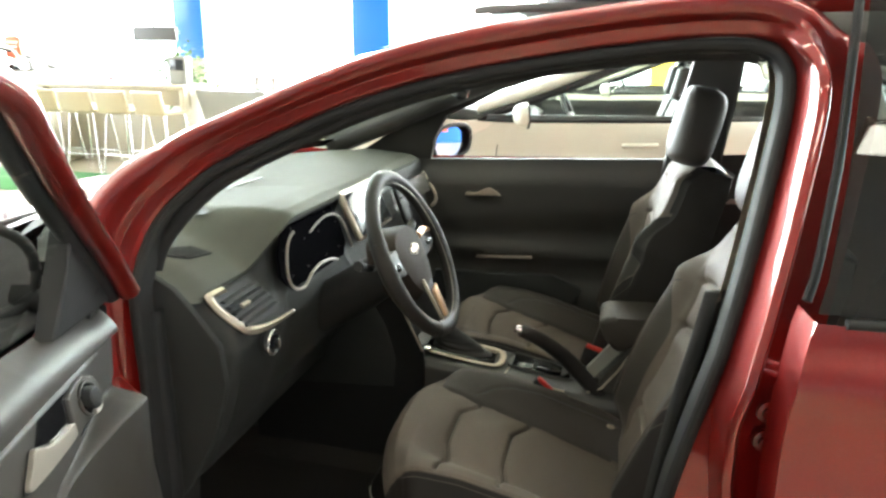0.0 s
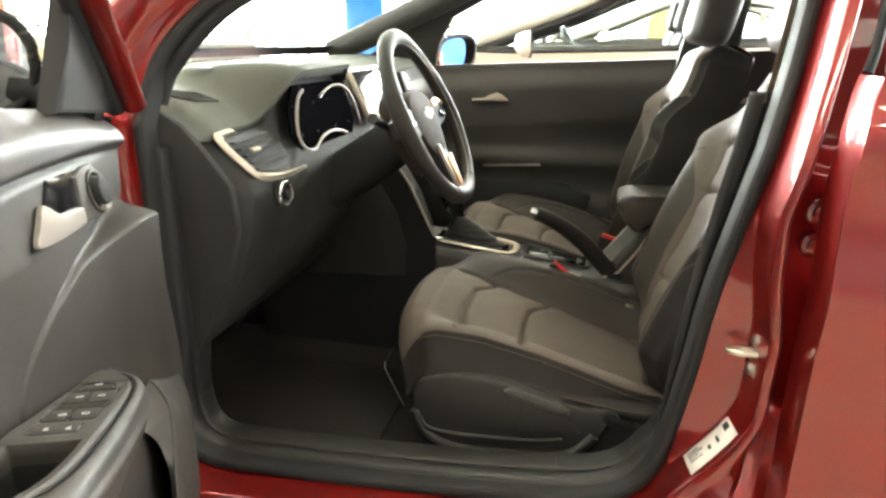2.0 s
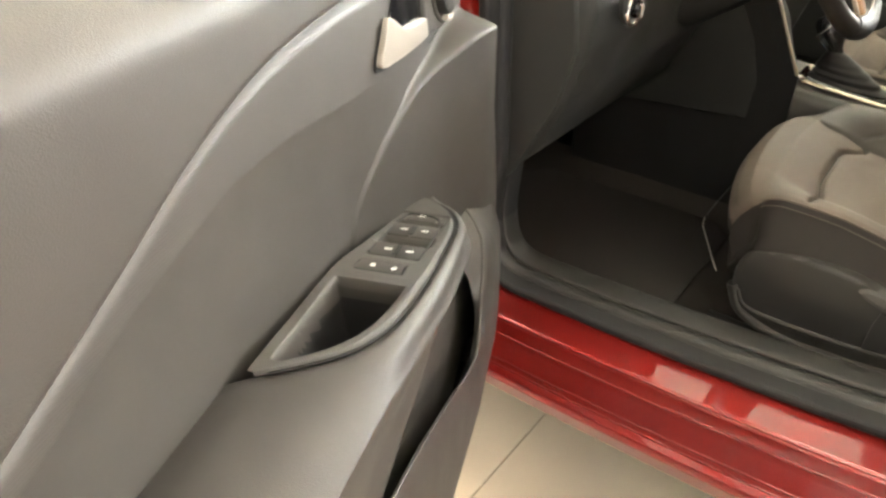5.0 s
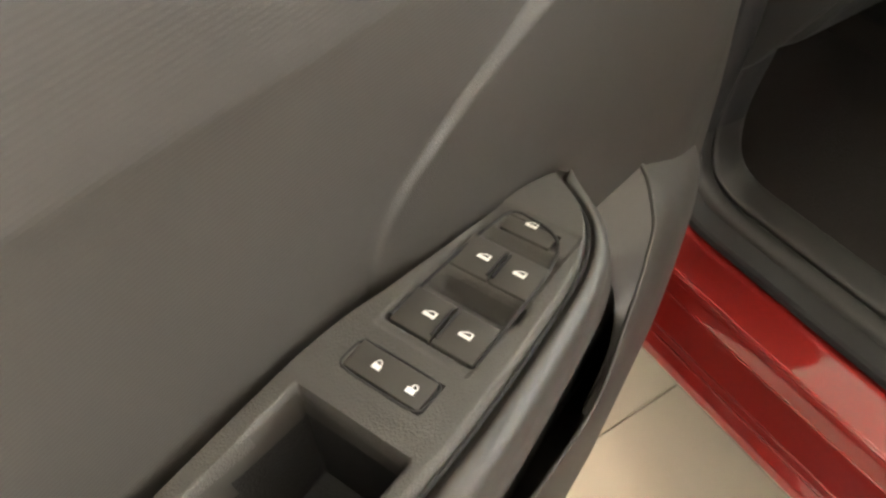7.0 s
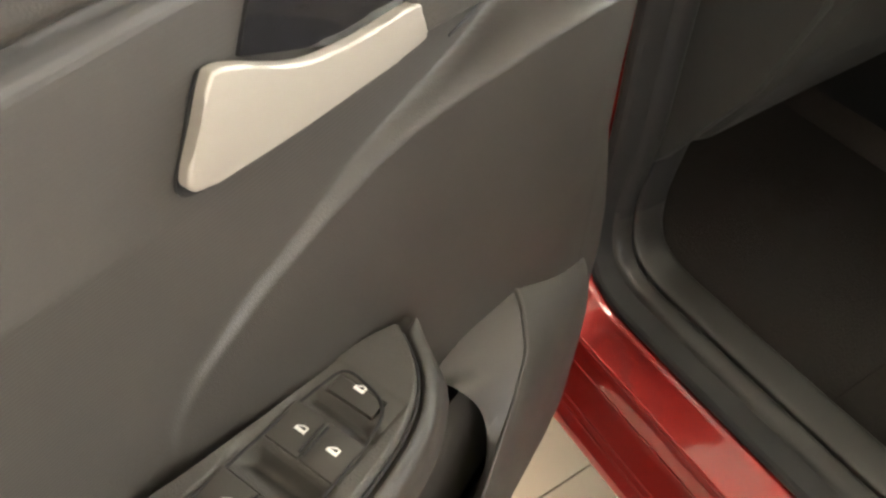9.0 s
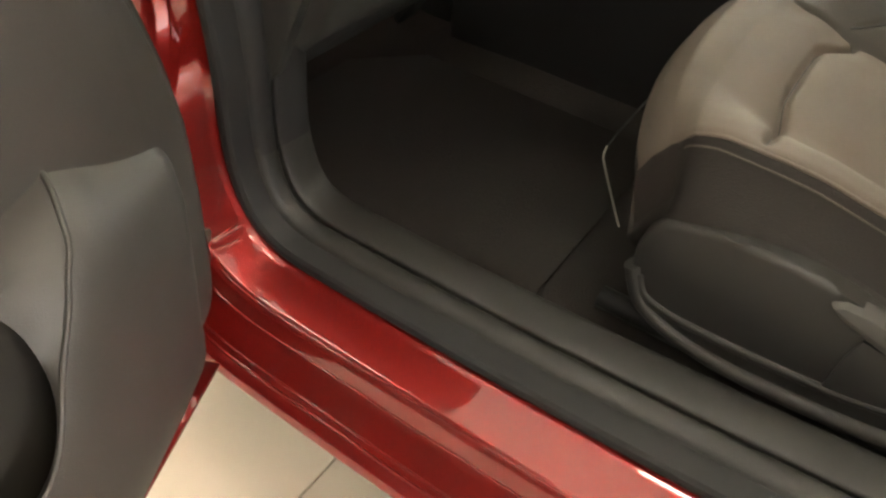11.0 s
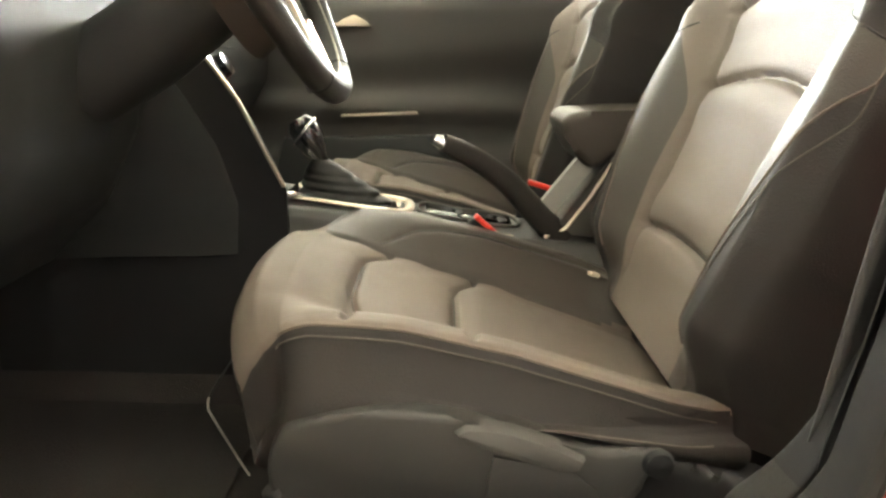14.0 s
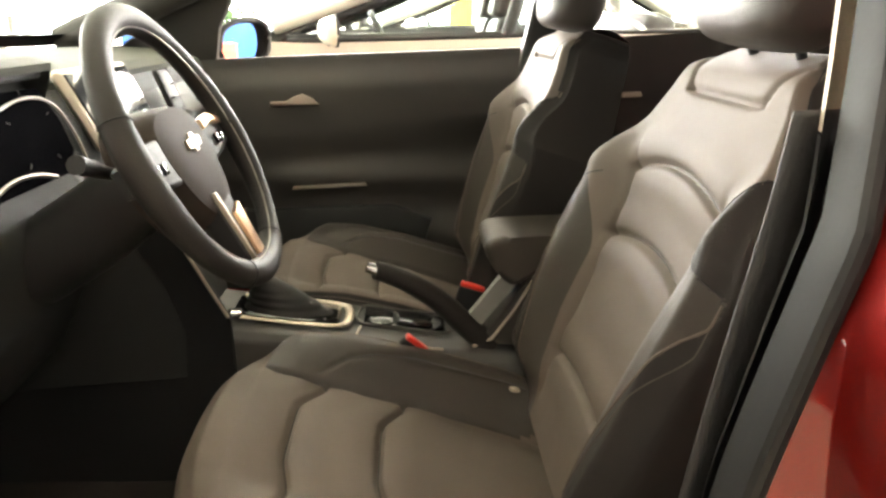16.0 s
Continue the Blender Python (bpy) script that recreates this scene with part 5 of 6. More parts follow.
# buckles
for by, m in ((0.702, pose(0.155, 0.680, 0.547, 0, 42, 8)), (0.865, pose(0.262, 0.862, 0.575, 0, 15, -5))):
    b = rbox("buckle", (0.05, 0.018, 0.09), m @ Matrix.Translation((0, 0, -0.045)), BLACK, car, 0.006, label="seat belt buckle with a red button")
    rbox("button", (0.046, 0.016, 0.008), m @ Matrix.Translation((0, 0, 0.002)), RED_PLASTIC, b, 0.002)
rbox("belt_tag", (0.016, 0.012, 0.006), pose(0.312, 0.625, 0.492, 0, 15, 20), BEIGE, car, 0.002)
# driver's belt down the pillar
belt = [Vector(p) for p in ((0.425, 0.118, 1.00), (0.412, 0.108, 0.93), (0.395, 0.102, 0.84), (0.378, 0.100, 0.72), (0.365, 0.102, 0.58), (0.355, 0.11, 0.44))]
grid("seat_belt", lambda u, v: smooth_line(belt, 40)[int(round(u * 40))] + Vector((-0.022 + 0.044 * v, -0.012 + 0.014 * v, 0)), 40, 4, BELT, car, 0.0016, "black seat belt hanging along the pillar")

# ---- rear seat, seen between the front ones ----
def rear_back(u, v):
    y = 0.14 + 1.26 * v
    h = 0.62 * u
    d = 0.02 * math.sin(math.pi * u) + 0.015 * abs(math.cos(3 * math.pi * v)) - 0.05 * piece(0.92, 1, u)
    return Vector((1.05 + 0.40 * h - d, y, 0.50 + 0.92 * h))


rs = grid("rear_seat", rear_back, 40, 60, LEATHER, car, 0.05, "black leather rear bench")
grid("cushion", lambda u, v: Vector((0.62 + 0.5 * u, 0.14 + 1.26 * v, 0.52 + 0.03 * math.sin(math.pi * min(1, u + 0.2)) - 0.02 * u - 0.06 * (1 - piece(0, 0.1, u)))), 30, 40, LEATHER, rs, 0.06)
for yy in (0.44, 1.10):
    rbox("headrest", (0.10, 0.26, 0.16), pose(1.33, yy, 1.12, 0, 14, 0), LEATHER, rs, 0.035, 5)
grid("parcel_shelf", lambda u, v: Vector((1.30 + 0.5 * u, 0.15 + 1.24 * v, 1.06)), 4, 4, HEADLINER, car, 0.01)
grid("far_rear_door", lambda u, v: Vector((0.52 + 1.0 * u, 1.435 + 0.02 * v, 0.40 + (0.61 + 0.06 * u) * v)), 20, 20, DOOR_PAD, car)
slab("far_rear_handle", [(0.62, 0.865), (0.74, 0.872), (0.735, 0.885), (0.63, 0.88)], lambda a, b, c: (a, 1.44 - c, b), 0.012, SILVER, car, 0.003)
# rear-view mirror
rv = rbox("rear_view_mirror", (0.03, 0.22, 0.065), pose(-0.08, 0.77, 1.235, 0, 12, 12), BLACK, car, 0.014, 4, "rear-view mirror on the windscreen")
rbox("glass", (0.003, 0.205, 0.052), pose(-0.08, 0.77, 1.235, 0, 12, 12) @ Matrix.Translation((0.015, 0, 0)), MIRROR, rv, 0.001)
sweep("stem", [(-0.085, 0.77, 1.255), (-0.10, 0.77, 1.30), (-0.13, 0.77, 1.335)], 0.012, BLACK, rv, 8)

# ---- the open front door, built flat in its own axes: s along it, w towards the cabin, z up ----
DOOR = Matrix(((0.397, 0.918, 0, -0.36), (-0.918, 0.397, 0, -0.02), (0, 0, 1, 0), (0, 0, 0, 1)))
CREASE = [(q.x, q.z) for q in smooth_line([(0.0, 0, 0.917), (0.05, 0, 0.922), (0.13, 0, 0.931), (0.27, 0, 0.940), (0.37, 0, 0.943), (0.45, 0, 0.941), (0.53, 0, 0.933), (0.60, 0, 0.915), (0.67, 0, 0.888), (0.75, 0, 0.859), (0.86, 0, 0.822), (1.05, 0, 0.785)], 80)]
LOWER = [(0.05, 0.82), (0.132, 0.855), (0.2, 0.857), (0.29, 0.862), (0.40, 0.872), (0.50, 0.884), (0.56, 0.886), (0.66, 0.868), (0.8, 0.82), (1.05, 0.75)]
BULGE = [(0.05, 0.845), (0.132, 0.856), (0.20, 0.845), (0.24, 0.840), (0.268, 0.8355), (0.286, 0.830), (0.302, 0.8245), (0.319, 0.818), (0.338, 0.810), (0.358, 0.797), (0.378, 0.781), (0.394, 0.760), (0.405, 0.72), (0.41, 0.66), (0.41, 0.30)]
FRONT = [(0.2, 0.10), (0.32, 0.085), (0.45, 0.062), (0.55, 0.047), (0.60, 0.043), (0.65, 0.050), (0.70, 0.064), (0.75, 0.080), (0.80, 0.080), (0.850, 0.076), (0.875, 0.052), (0.912, 0.046), (0.944, 0.042), (0.959, 0.024), (1.0, 0.016)]
TOP = [(0.0, 0.957), (0.17, 0.984), (0.31, 1.0), (0.5, 1.008), (1.05, 1.02)]


BULGE_XY = np.array([(p.x, p.z) for p in smooth_line([(a, 0, b) for a, b in BULGE], 1500)])


RISE = [(q.x, q.z) for q in smooth_line([(a, 0, b) for a, b in [(0.10, 0.047), (0.14, 0.042), (0.22, 0.017), (0.30, 0.0055), (0.36, 0.0032), (0.42, 0.0008)]], 80)]
BASE = [(q.x, q.z) for q in smooth_line([(0.0, 0, -0.036), (0.15, 0, -0.036), (0.30, 0, -0.0375), (0.42, 0, -0.0415), (0.55, 0, -0.0455), (0.80, 0, -0.048), (1.05, 0, -0.05)], 80)]


def tuck(z):
    """How far the panel's foot rolls back towards the outer skin."""
    return 0.075 * (1 - piece(0.31, 0.49, z)) ** 1.5


def panel_depth(s, z):
    w = line_at(BASE, s)
    zc, zl = line_at(CREASE, s), line_at(LOWER, s)
    w += 0.010 * piece(zc - 0.002, zc + 0.010, z)
    w -= 0.007 * math.exp(-((z - zc) / 0.005) ** 2) * piece(0.10, 0.2, s)
    if z < zl:
        w -= 0.013 * (1 - math.exp((z - zl) / 0.05)) * piece(0.30, 0.42, s)
    near = BULGE_XY - np.array((s, z))
    k = int((near * near).sum(1).argmin())
    t = BULGE_XY[min(k + 3, len(BULGE_XY) - 1)] - BULGE_XY[max(k - 3, 0)]
    side_of = t[0] * -near[k][1] + t[1] * near[k][0]
    d = math.copysign(math.hypot(*near[k]), -side_of)
    w += line_at(RISE, s) * piece(line_at([(0.10, -0.012), (0.20, -0.0045), (0.30, -0.0024), (0.42, -0.0026)], s), line_at([(0.10, 0.008), (0.20, 0.0035), (0.30, 0.0024), (0.42, 0.0026)], s), d)
    w -= tuck(z)
    zt = line_at(TOP, s)
    w -= 0.05 * piece(zt - 0.045, zt + 0.012, z) ** 2
    w -= 0.012 * (1 - piece(0.0, 0.02, s - line_at(FRONT, z)))
    return w


def insert_at(s, z):
    """True on the woven insert: under the crease, off the moulded front bulge."""
    return z < line_at(CREASE, s) - 0.002 and (s > 0.425 or z > line_at([(a, b) for a, b in BULGE[:-3]], min(s, 0.411)) + 0.005)


def door_point(s, w, z):
    return DOOR @ Vector((s, w, z))


def panel(u, v):
    v = 3.0 * v if v < 0.15 else 0.45 + 0.55 * (v - 0.15) / 0.85
    s0 = line_at(FRONT, 0.30 + 0.66 * v)
    s = s0 + (0.45 - s0) * u / 0.65 if u < 0.65 else 0.45 + 0.58 * (u - 0.65) / 0.35
    z = 0.30 + (line_at(TOP, s) - 0.30) * v
    return door_point(s, panel_depth(s, z), z)


door = grid("front_door", panel, 330, 240, DOOR_PAD, car, label="open front door with a dark grey moulded inner panel", sharp=70)
two_tone(door, DOOR_INSERT, lambda c: insert_at((c.x + 0.36) * 0.397 - (c.y + 0.02) * 0.918, c.z))
# armrest
ARM_Z = [(0.27, 0.718), (0.32, 0.7245), (0.40, 0.738), (0.45, 0.747), (0.58, 0.762), (0.7, 0.768), (1.05, 0.785)]
PLATE_L = [(q.x, q.y) for q in smooth_line([(0.277, -0.024, 0), (0.302, -0.032, 0), (0.35, -0.037, 0), (0.395, -0.043, 0), (0.45, -0.049, 0), (0.60, -0.047, 0)], 40)]
PLATE_R = [(q.x, q.y) for q in smooth_line([(0.277, -0.022, 0), (0.288, -0.004, 0), (0.303, 0.010, 0), (0.328, 0.020, 0), (0.37, 0.0245, 0), (0.45, 0.0265, 0), (0.51, 0.021, 0), (0.545, 0.006, 0), (0.57, -0.02, 0), (0.588, -0.046, 0)], 60)]
ARM_OUT = [(q.x, q.y) for q in smooth_line([(0.266, -0.014, 0), (0.281, 0.011, 0), (0.30, 0.025, 0), (0.33, 0.036, 0), (0.39, 0.0425, 0), (0.45, 0.046, 0), (0.50, 0.044, 0), (0.55, 0.042, 0), (0.60, 0.039, 0), (0.7, 0.037, 0), (1.05, 0.038, 0)], 60)]


ARM_LOW = [(0.27, 0.683), (0.33, 0.685), (0.45, 0.686), (0.48, 0.678), (0.51, 0.671), (0.55, 0.661), (0.58, 0.648), (0.62, 0.630), (0.68, 0.61), (1.05, 0.60)]


def arm(u, v):
    s = 0.266 + 0.764 * u**1.3
    zt, wo = line_at(ARM_Z, s), line_at(ARM_OUT, s)
    w0 = line_at(PLATE_R, s) + 0.002 if s < 0.588 else -0.052
    w0 = min(w0, wo - 0.004)
    zl = line_at(ARM_LOW, s)
    wl = min(line_at([(0.27, 0.024), (0.34, 0.031), (0.48, 0.033), (0.57, 0.031), (0.65, 0.030), (1.05, 0.030)], s), wo - 0.006)
    prof = [(w0 - 0.006, zt - 0.004), (w0, zt - 0.0025), (w0 + 0.25 * (wo - w0), zt + 0.001), (w0 + 0.7 * (wo - w0), zt - 0.003), (wo - 0.002, zt - 0.013), (wo + 0.001, zt - 0.022), (0.45 * wo + 0.55 * wl, 0.5 * zt + 0.5 * zl - 0.002), (wl + 0.001, zl + 0.003), (wl - 0.004, zl), (0.5 * wl - 0.025, zl + 0.002), (-0.05, zl - 0.002)]
    k = v * (len(prof) - 1)
    a = min(int(k), len(prof) - 2)
    q = [Vector((*prof[max(0, min(len(prof) - 1, a + o))], 0)) for o in (-1, 0, 1, 2)]
    t = k - a
    p = 0.5 * (2 * q[1] + (q[2] - q[0]) * t + (2 * q[0] - 5 * q[1] + 4 * q[2] - q[3]) * t * t + (3 * q[1] - q[0] - 3 * q[2] + q[3]) * t**3)
    return door_point(s, p.x, p.y)


grid("armrest", arm, 90, 54, DOOR_PAD, door, label="dark grey door armrest", sharp=70)


def in_box(a, b, c, d, s, w, r=0.003):
    return piece(a - r, a + r, s) * (1 - piece(b - r, b + r, s)) * piece(c - r, c + r, w) * (1 - piece(d - r, d + r, w))


def plate(u, v):
    s = 0.277 + 0.309 * u
    l, r = line_at(PLATE_L, s), line_at(PLATE_R, s)
    w = l + (r - l) * v
    z = line_at(ARM_Z, s) + 0.003 - 0.004 * (1 - piece(0.0, 0.05, 1 - v))
    # pull cup behind the switches
    inset = min(s - 0.460, line_at(PLATE_R, s) - 0.009 - w, w - line_at(PLATE_L, s) - 0.008, 0.572 - s)
    z -= 0.062 * piece(0.0, 0.010, inset) * (1 - 0.35 * piece(0.50, 0.56, s))
    # finger dips and a close well round each switch
    z -= 0.0065 * in_box(0.3345, 0.3420, -0.031, 0.010, s, w, 0.004) + 0.012 * in_box(0.3715, 0.3835, -0.034, 0.0115, s, w, 0.006) + 0.0012 * in_box(0.314, 0.418, -0.0355, 0.0128, s, w, 0.0008)
    for q in ((0.3190, 0.3310, -0.0268, 0.0032), (0.3450, 0.3670, -0.0330, 0.0103), (0.3895, 0.4125, -0.0340, 0.0112), (0.4278, 0.4438, -0.0318, 0.0078)):
        z -= 0.004 * in_box(*q, s, w, 0.0006)
    return door_point(s, w, z)


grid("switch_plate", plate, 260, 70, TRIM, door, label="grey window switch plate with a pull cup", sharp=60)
# sunken faces get a darker tone: shade of the dips put into the colour
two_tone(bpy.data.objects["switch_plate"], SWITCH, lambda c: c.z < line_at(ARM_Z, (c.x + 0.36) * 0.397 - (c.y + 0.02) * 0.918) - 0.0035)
# the deep pull cup goes black, shade by colour again
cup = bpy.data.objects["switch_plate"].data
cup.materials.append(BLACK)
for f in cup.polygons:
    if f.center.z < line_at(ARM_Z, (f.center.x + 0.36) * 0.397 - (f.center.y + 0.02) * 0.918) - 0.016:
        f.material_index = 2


sweep("plate_groove", [door_point(s, line_at(PLATE_R, s) + 0.001, line_at(ARM_Z, s) - 0.0005) for s in np.linspace(0.279, 0.582, 90)], 0.0010, BLACK, door, 6)


def switch(s, w, ls, lw, lift=0.0):
    z = line_at(ARM_Z, s) - 0.0022 + lift
    m = DOOR @ Matrix.Translation((s, w, z)) @ pose(0, 0, 0, 0, -5, 0)
    return rbox("switch", (ls, lw, 0.010), m, SWITCH, door, 0.0008, 3)


ICON_AT = [(0.3205, -0.0122, 0), (0.3545, -0.0193, 0), (0.3543, 0.0004, 0), (0.3995, -0.0190, 0), (0.4000, 0.0003, 0), (0.4352, -0.0193, 1), (0.4364, -0.0013, 1)]
SWITCHES = [switch(0.3250, -0.0118, 0.0105, 0.0285, -0.0012), switch(0.3560, -0.0214, 0.0230, 0.0212), switch(0.3560, 0.0006, 0.0230, 0.0212), switch(0.4010, -0.0218, 0.0225, 0.0214), switch(0.4010, 0.0004, 0.0225, 0.0214), switch(0.4358, -0.0130, 0.0150, 0.0385, 0.0004)]
for k, (s, w, kind) in enumerate(ICON_AT):
    z = line_at(ARM_Z, s) + 0.0030 + (0.0008 if kind else 0)
    owner = SWITCHES[min(k, 5)]
    put = lambda a, b, c, s=s, w=w, z=z: DOOR @ (Matrix.Translation((s, w, z)) @ pose(0, 0, 0, 0, -5, 0) @ Vector((a, b, c)))
    if kind == 0:
        t = [(0.0020, -0.0031), (0.0020, 0.0031), (-0.0018, 0.0031), (-0.0018, 0.0002), (0.0003, -0.0031)]
        slab("window_icon", t, put, 0.0003, ICON, owner)
        slab("icon_pane", [(0.0003, -0.0017), (0.0003, 0.0022), (-0.0011, 0.0022), (-0.0011, 0.0008)], lambda a, b, c, f=put: f(a, b, c + 0.0003), 0.0002, DASH, owner)
    else:
        slab("lock_icon", [(0.0022, -0.0020), (0.0022, 0.0020), (-0.0004, 0.0020), (-0.0004, -0.0020)], put, 0.0003, ICON, owner)
        sweep("lock_icon", [put(-0.0004 - 0.0020 * math.sin(a), 0.0013 * math.cos(a) + (0.0009 if k == 6 else 0), 0.0003) for a in np.linspace(0, math.pi, 9)], 0.0003, ICON, owner, 6)
for s in (0.3556, 0.4003):
    for w in (-0.0118, -0.0092):
        sweep("switch_gap", [door_point(q, w, line_at(ARM_Z, s) + 0.0033 + 0.0875 * (q - s)) for q in (s - 0.0085, s, s + 0.0085)], 0.0009, BLACK, door, 6)

# black joint round the switch panel: open at its back, rounded at its front
joint = smooth_line([(0.4098, -0.0330, 0), (0.386, -0.0322, 0), (0.362, -0.0315, 0), (0.340, -0.0300, 0), (0.322, -0.0280, 0)], 30) + smooth_line([(0.3175, -0.0262, 0), (0.3155, -0.0215, 0), (0.3162, -0.0140, 0), (0.3185, -0.0030, 0), (0.3235, 0.0040, 0), (0.3310, 0.0080, 0)], 30) + smooth_line([(0.345, 0.0105, 0), (0.366, 0.0116, 0), (0.4120, 0.0124, 0)], 20)
sweep("switch_joint", [door_point(p.x, p.y, line_at(ARM_Z, p.x) + 0.0024) for p in joint], 0.0009, BLACK, door, 6)
ring = [(0.4358 + 0.0088 * math.copysign(abs(math.cos(a)) ** 0.35, math.cos(a)), -0.0130 + 0.0208 * math.copysign(abs(math.sin(a)) ** 0.35, math.sin(a))) for a in np.linspace(0, 2 * math.pi, 49)[:-1]]
sweep("switch_joint", [door_point(a, b, line_at(ARM_Z, a) + 0.0026) for a, b in ring], 0.0008, BLACK, door, 6, True)

# inner handle: dark recess, silver pull, lock knob in a ring
def on_panel(a, b, c, extra=0.0):
    return door_point(a, panel_depth(a, b) + c + extra, b)


slab("handle_recess", [(0.318, 0.911), (0.305, 0.933), (0.26, 0.931), (0.212, 0.926), (0.212, 0.885), (0.279, 0.894)], on_panel, 0.002, GLOSS, door, 0.0)
HANDLE_XZ = [(q.x, q.z) for q in smooth_line([(0.3475, 0, 0.8795), (0.352, 0, 0.8825), (0.351, 0, 0.888), (0.342, 0, 0.901), (0.334, 0, 0.913), (0.330, 0, 0.915), (0.322, 0, 0.912), (0.298, 0, 0.899), (0.270, 0, 0.893), (0.236, 0, 0.890), (0.231, 0, 0.884), (0.229, 0, 0.875), (0.234, 0, 0.871), (0.270, 0, 0.873), (0.304, 0, 0.875), (0.335, 0, 0.878)], 64, True)]
slab("handle_groove", [(0.290 + 1.03 * (a - 0.290), 0.8905 + 1.08 * (b - 0.893)) for a, b in HANDLE_XZ], lambda a, b, c: on_panel(a, b, c, 0.0006), 0.0012, BLACK, door)
slab("inner_handle", HANDLE_XZ, lambda a, b, c: on_panel(a, b, c, 0.002), 0.005, PULL, door, 0.0014, "satin silver inner door handle", 3)
slab("lock_plate", [(0.240, 0.922), (0.215, 0.929), (0.190, 0.927), (0.160, 0.912), (0.143, 0.892), (0.140, 0.872), (0.155, 0.865), (0.180, 0.865), (0.227, 0.872), (0.236, 0.89)], lambda a, b, c: on_panel(a, b, c, 0.001), 0.005, TRIM, door, 0.003, "grey lock surround", 3)


def lock_oval(k, a, b):
    """A point of the lock's slanted oval, k times its size."""
    return (0.187 + k * (0.77 * 0.033 * math.cos(a) + 0.64 * 0.018 * math.sin(a)), 0.896 + k * (0.64 * 0.033 * math.cos(a) - 0.77 * 0.018 * math.sin(a)) + b)


slab("lock_well", [lock_oval(1.0, a, 0) for a in np.linspace(0, 2 * math.pi, 33)[:-1]], lambda a, b, c: on_panel(a, b, c, 0.0062), 0.001, GLOSS, door)
sweep("lock_bezel", [on_panel(*lock_oval(1.0, a, 0), 0.0072) for a in np.linspace(0, 2 * math.pi, 41)[:-1]], 0.0022, TRIM, door, 8, True)
lk = slab("lock_knob", [lock_oval(0.72, a, 0.001) for a in np.linspace(0, 2 * math.pi, 25)[:-1]], lambda a, b, c: on_panel(a, b, c, 0.007), 0.010, DASH, door, 0.004)
sweep("lock_trim", [on_panel(*lock_oval(0.85, a, 0), 0.012) for a in np.linspace(math.pi * 0.62, math.pi * 0.98, 12)], 0.0032, PULL, lk, 8)
# corner line of the insert
sweep("panel_seam", [on_panel(s, line_at(BULGE[:4], s) + 0.013, 0.0002) for s in np.linspace(0.082, 0.205, 24)], 0.0009, BLACK, door, 6)

# lower wall: one moulded sheet whose top edge falls from the ear to the lip of the map pocket and rises again
LIP = [(0.172, -0.006, 0.652), (0.180, 0.004, 0.647), (0.190, 0.013, 0.640), (0.200, 0.021, 0.630), (0.213, 0.025, 0.618), (0.225, 0.028, 0.605), (0.250, 0.032, 0.580), (0.268, 0.035, 0.558), (0.285, 0.037, 0.544), (0.308, 0.038, 0.540)]
LIP_BACK = [(0.352, 0.038, 0.555), (0.400, 0.038, 0.579), (0.450, 0.038, 0.601), (0.500, 0.038, 0.623), (0.550, 0.039, 0.643), (0.650, 0.040, 0.672)]
INNER = [(0.172, -0.006, 0.652), (0.195, -0.013, 0.643), (0.225, -0.020, 0.634), (0.250, -0.020, 0.628), (0.250, -0.002, 0.629), (0.246, 0.013, 0.612), (0.249, 0.022, 0.586), (0.259, 0.027, 0.558), (0.278, 0.029, 0.538), (0.304, 0.031, 0.533)]
EDGE = [(0.05, 0.017, 0.600), (0.066, 0.016, 0.607), (0.12, 0.006, 0.631), (0.155, -0.003, 0.646)] + LIP + LIP_BACK + [(1.05, 0.042, 0.70)]


def wall_top(s):
    return line_at([(p[0], p[2]) for p in EDGE], s)


def wall_depth(s, z):
    w1 = line_at([(p[0], p[1]) for p in EDGE], s)
    body = line_at([(0.05, 0.018), (0.09, 0.027), (0.17, 0.037), (0.30, 0.046), (1.05, 0.050)], s)
    return w1 + (body - w1) * (1 - math.exp(-(wall_top(s) - z) / 0.022)) - tuck(z)


def lower_wall(u, v):
    s0 = line_at([(0.0, 0.10), (0.4, 0.09), (0.5, 0.080), (0.7, 0.064), (0.85, 0.057), (1.0, 0.055)], v)
    s = s0 + (0.42 - s0) * u / 0.6 if u < 0.6 else 0.42 + 0.61 * (u - 0.6) / 0.4
    z = 0.295 + (wall_top(s) - 0.295) * (1 - (1 - v) ** 1.6)
    return door_point(s, wall_depth(s, z) - 0.03 * (1 - piece(0.0, 0.045, s - s0)), z)


lw = grid("map_pocket", lower_wall, 150, 60, DOOR_PAD, door, 0, "moulded map pocket in the lower door", 70)
outer, inner = smooth_line(LIP, 60), smooth_line(INNER, 60)
grid("pocket_ear", lambda u, v: DOOR @ (outer[int(round(60 * u))].lerp(inner[int(round(60 * u))], v) + Vector((0, -0.0015 * math.sin(math.pi * v), 0))), 60, 10, DOOR_PAD, lw, sharp=70)
sweep("pocket_edge", [DOOR @ p for p in smooth_line(LIP + LIP_BACK, 90)], 0.0018, DOOR_PAD, lw, 8)
grid("pocket_edge", lambda u, v: DOOR @ (smooth_line(LIP[-1:] + LIP_BACK, 40)[int(round(40 * u))] + Vector((0, -0.007 * v, -0.05 * v * v))), 40, 6, DOOR_PAD, lw)
grid("pocket_floor", lambda u, v: door_point(0.20 + 0.80 * u, -0.06 + 0.063 * v, 0.43), 4, 4, BLACK, lw, 0.004)
grid("pocket_back", lambda u, v: door_point(0.135 + 0.89 * u, -0.055 + 0.055 * (1 - piece(0.0, 0.10, u)), 0.425 + 0.195 * v), 20, 6, BLACK, lw)
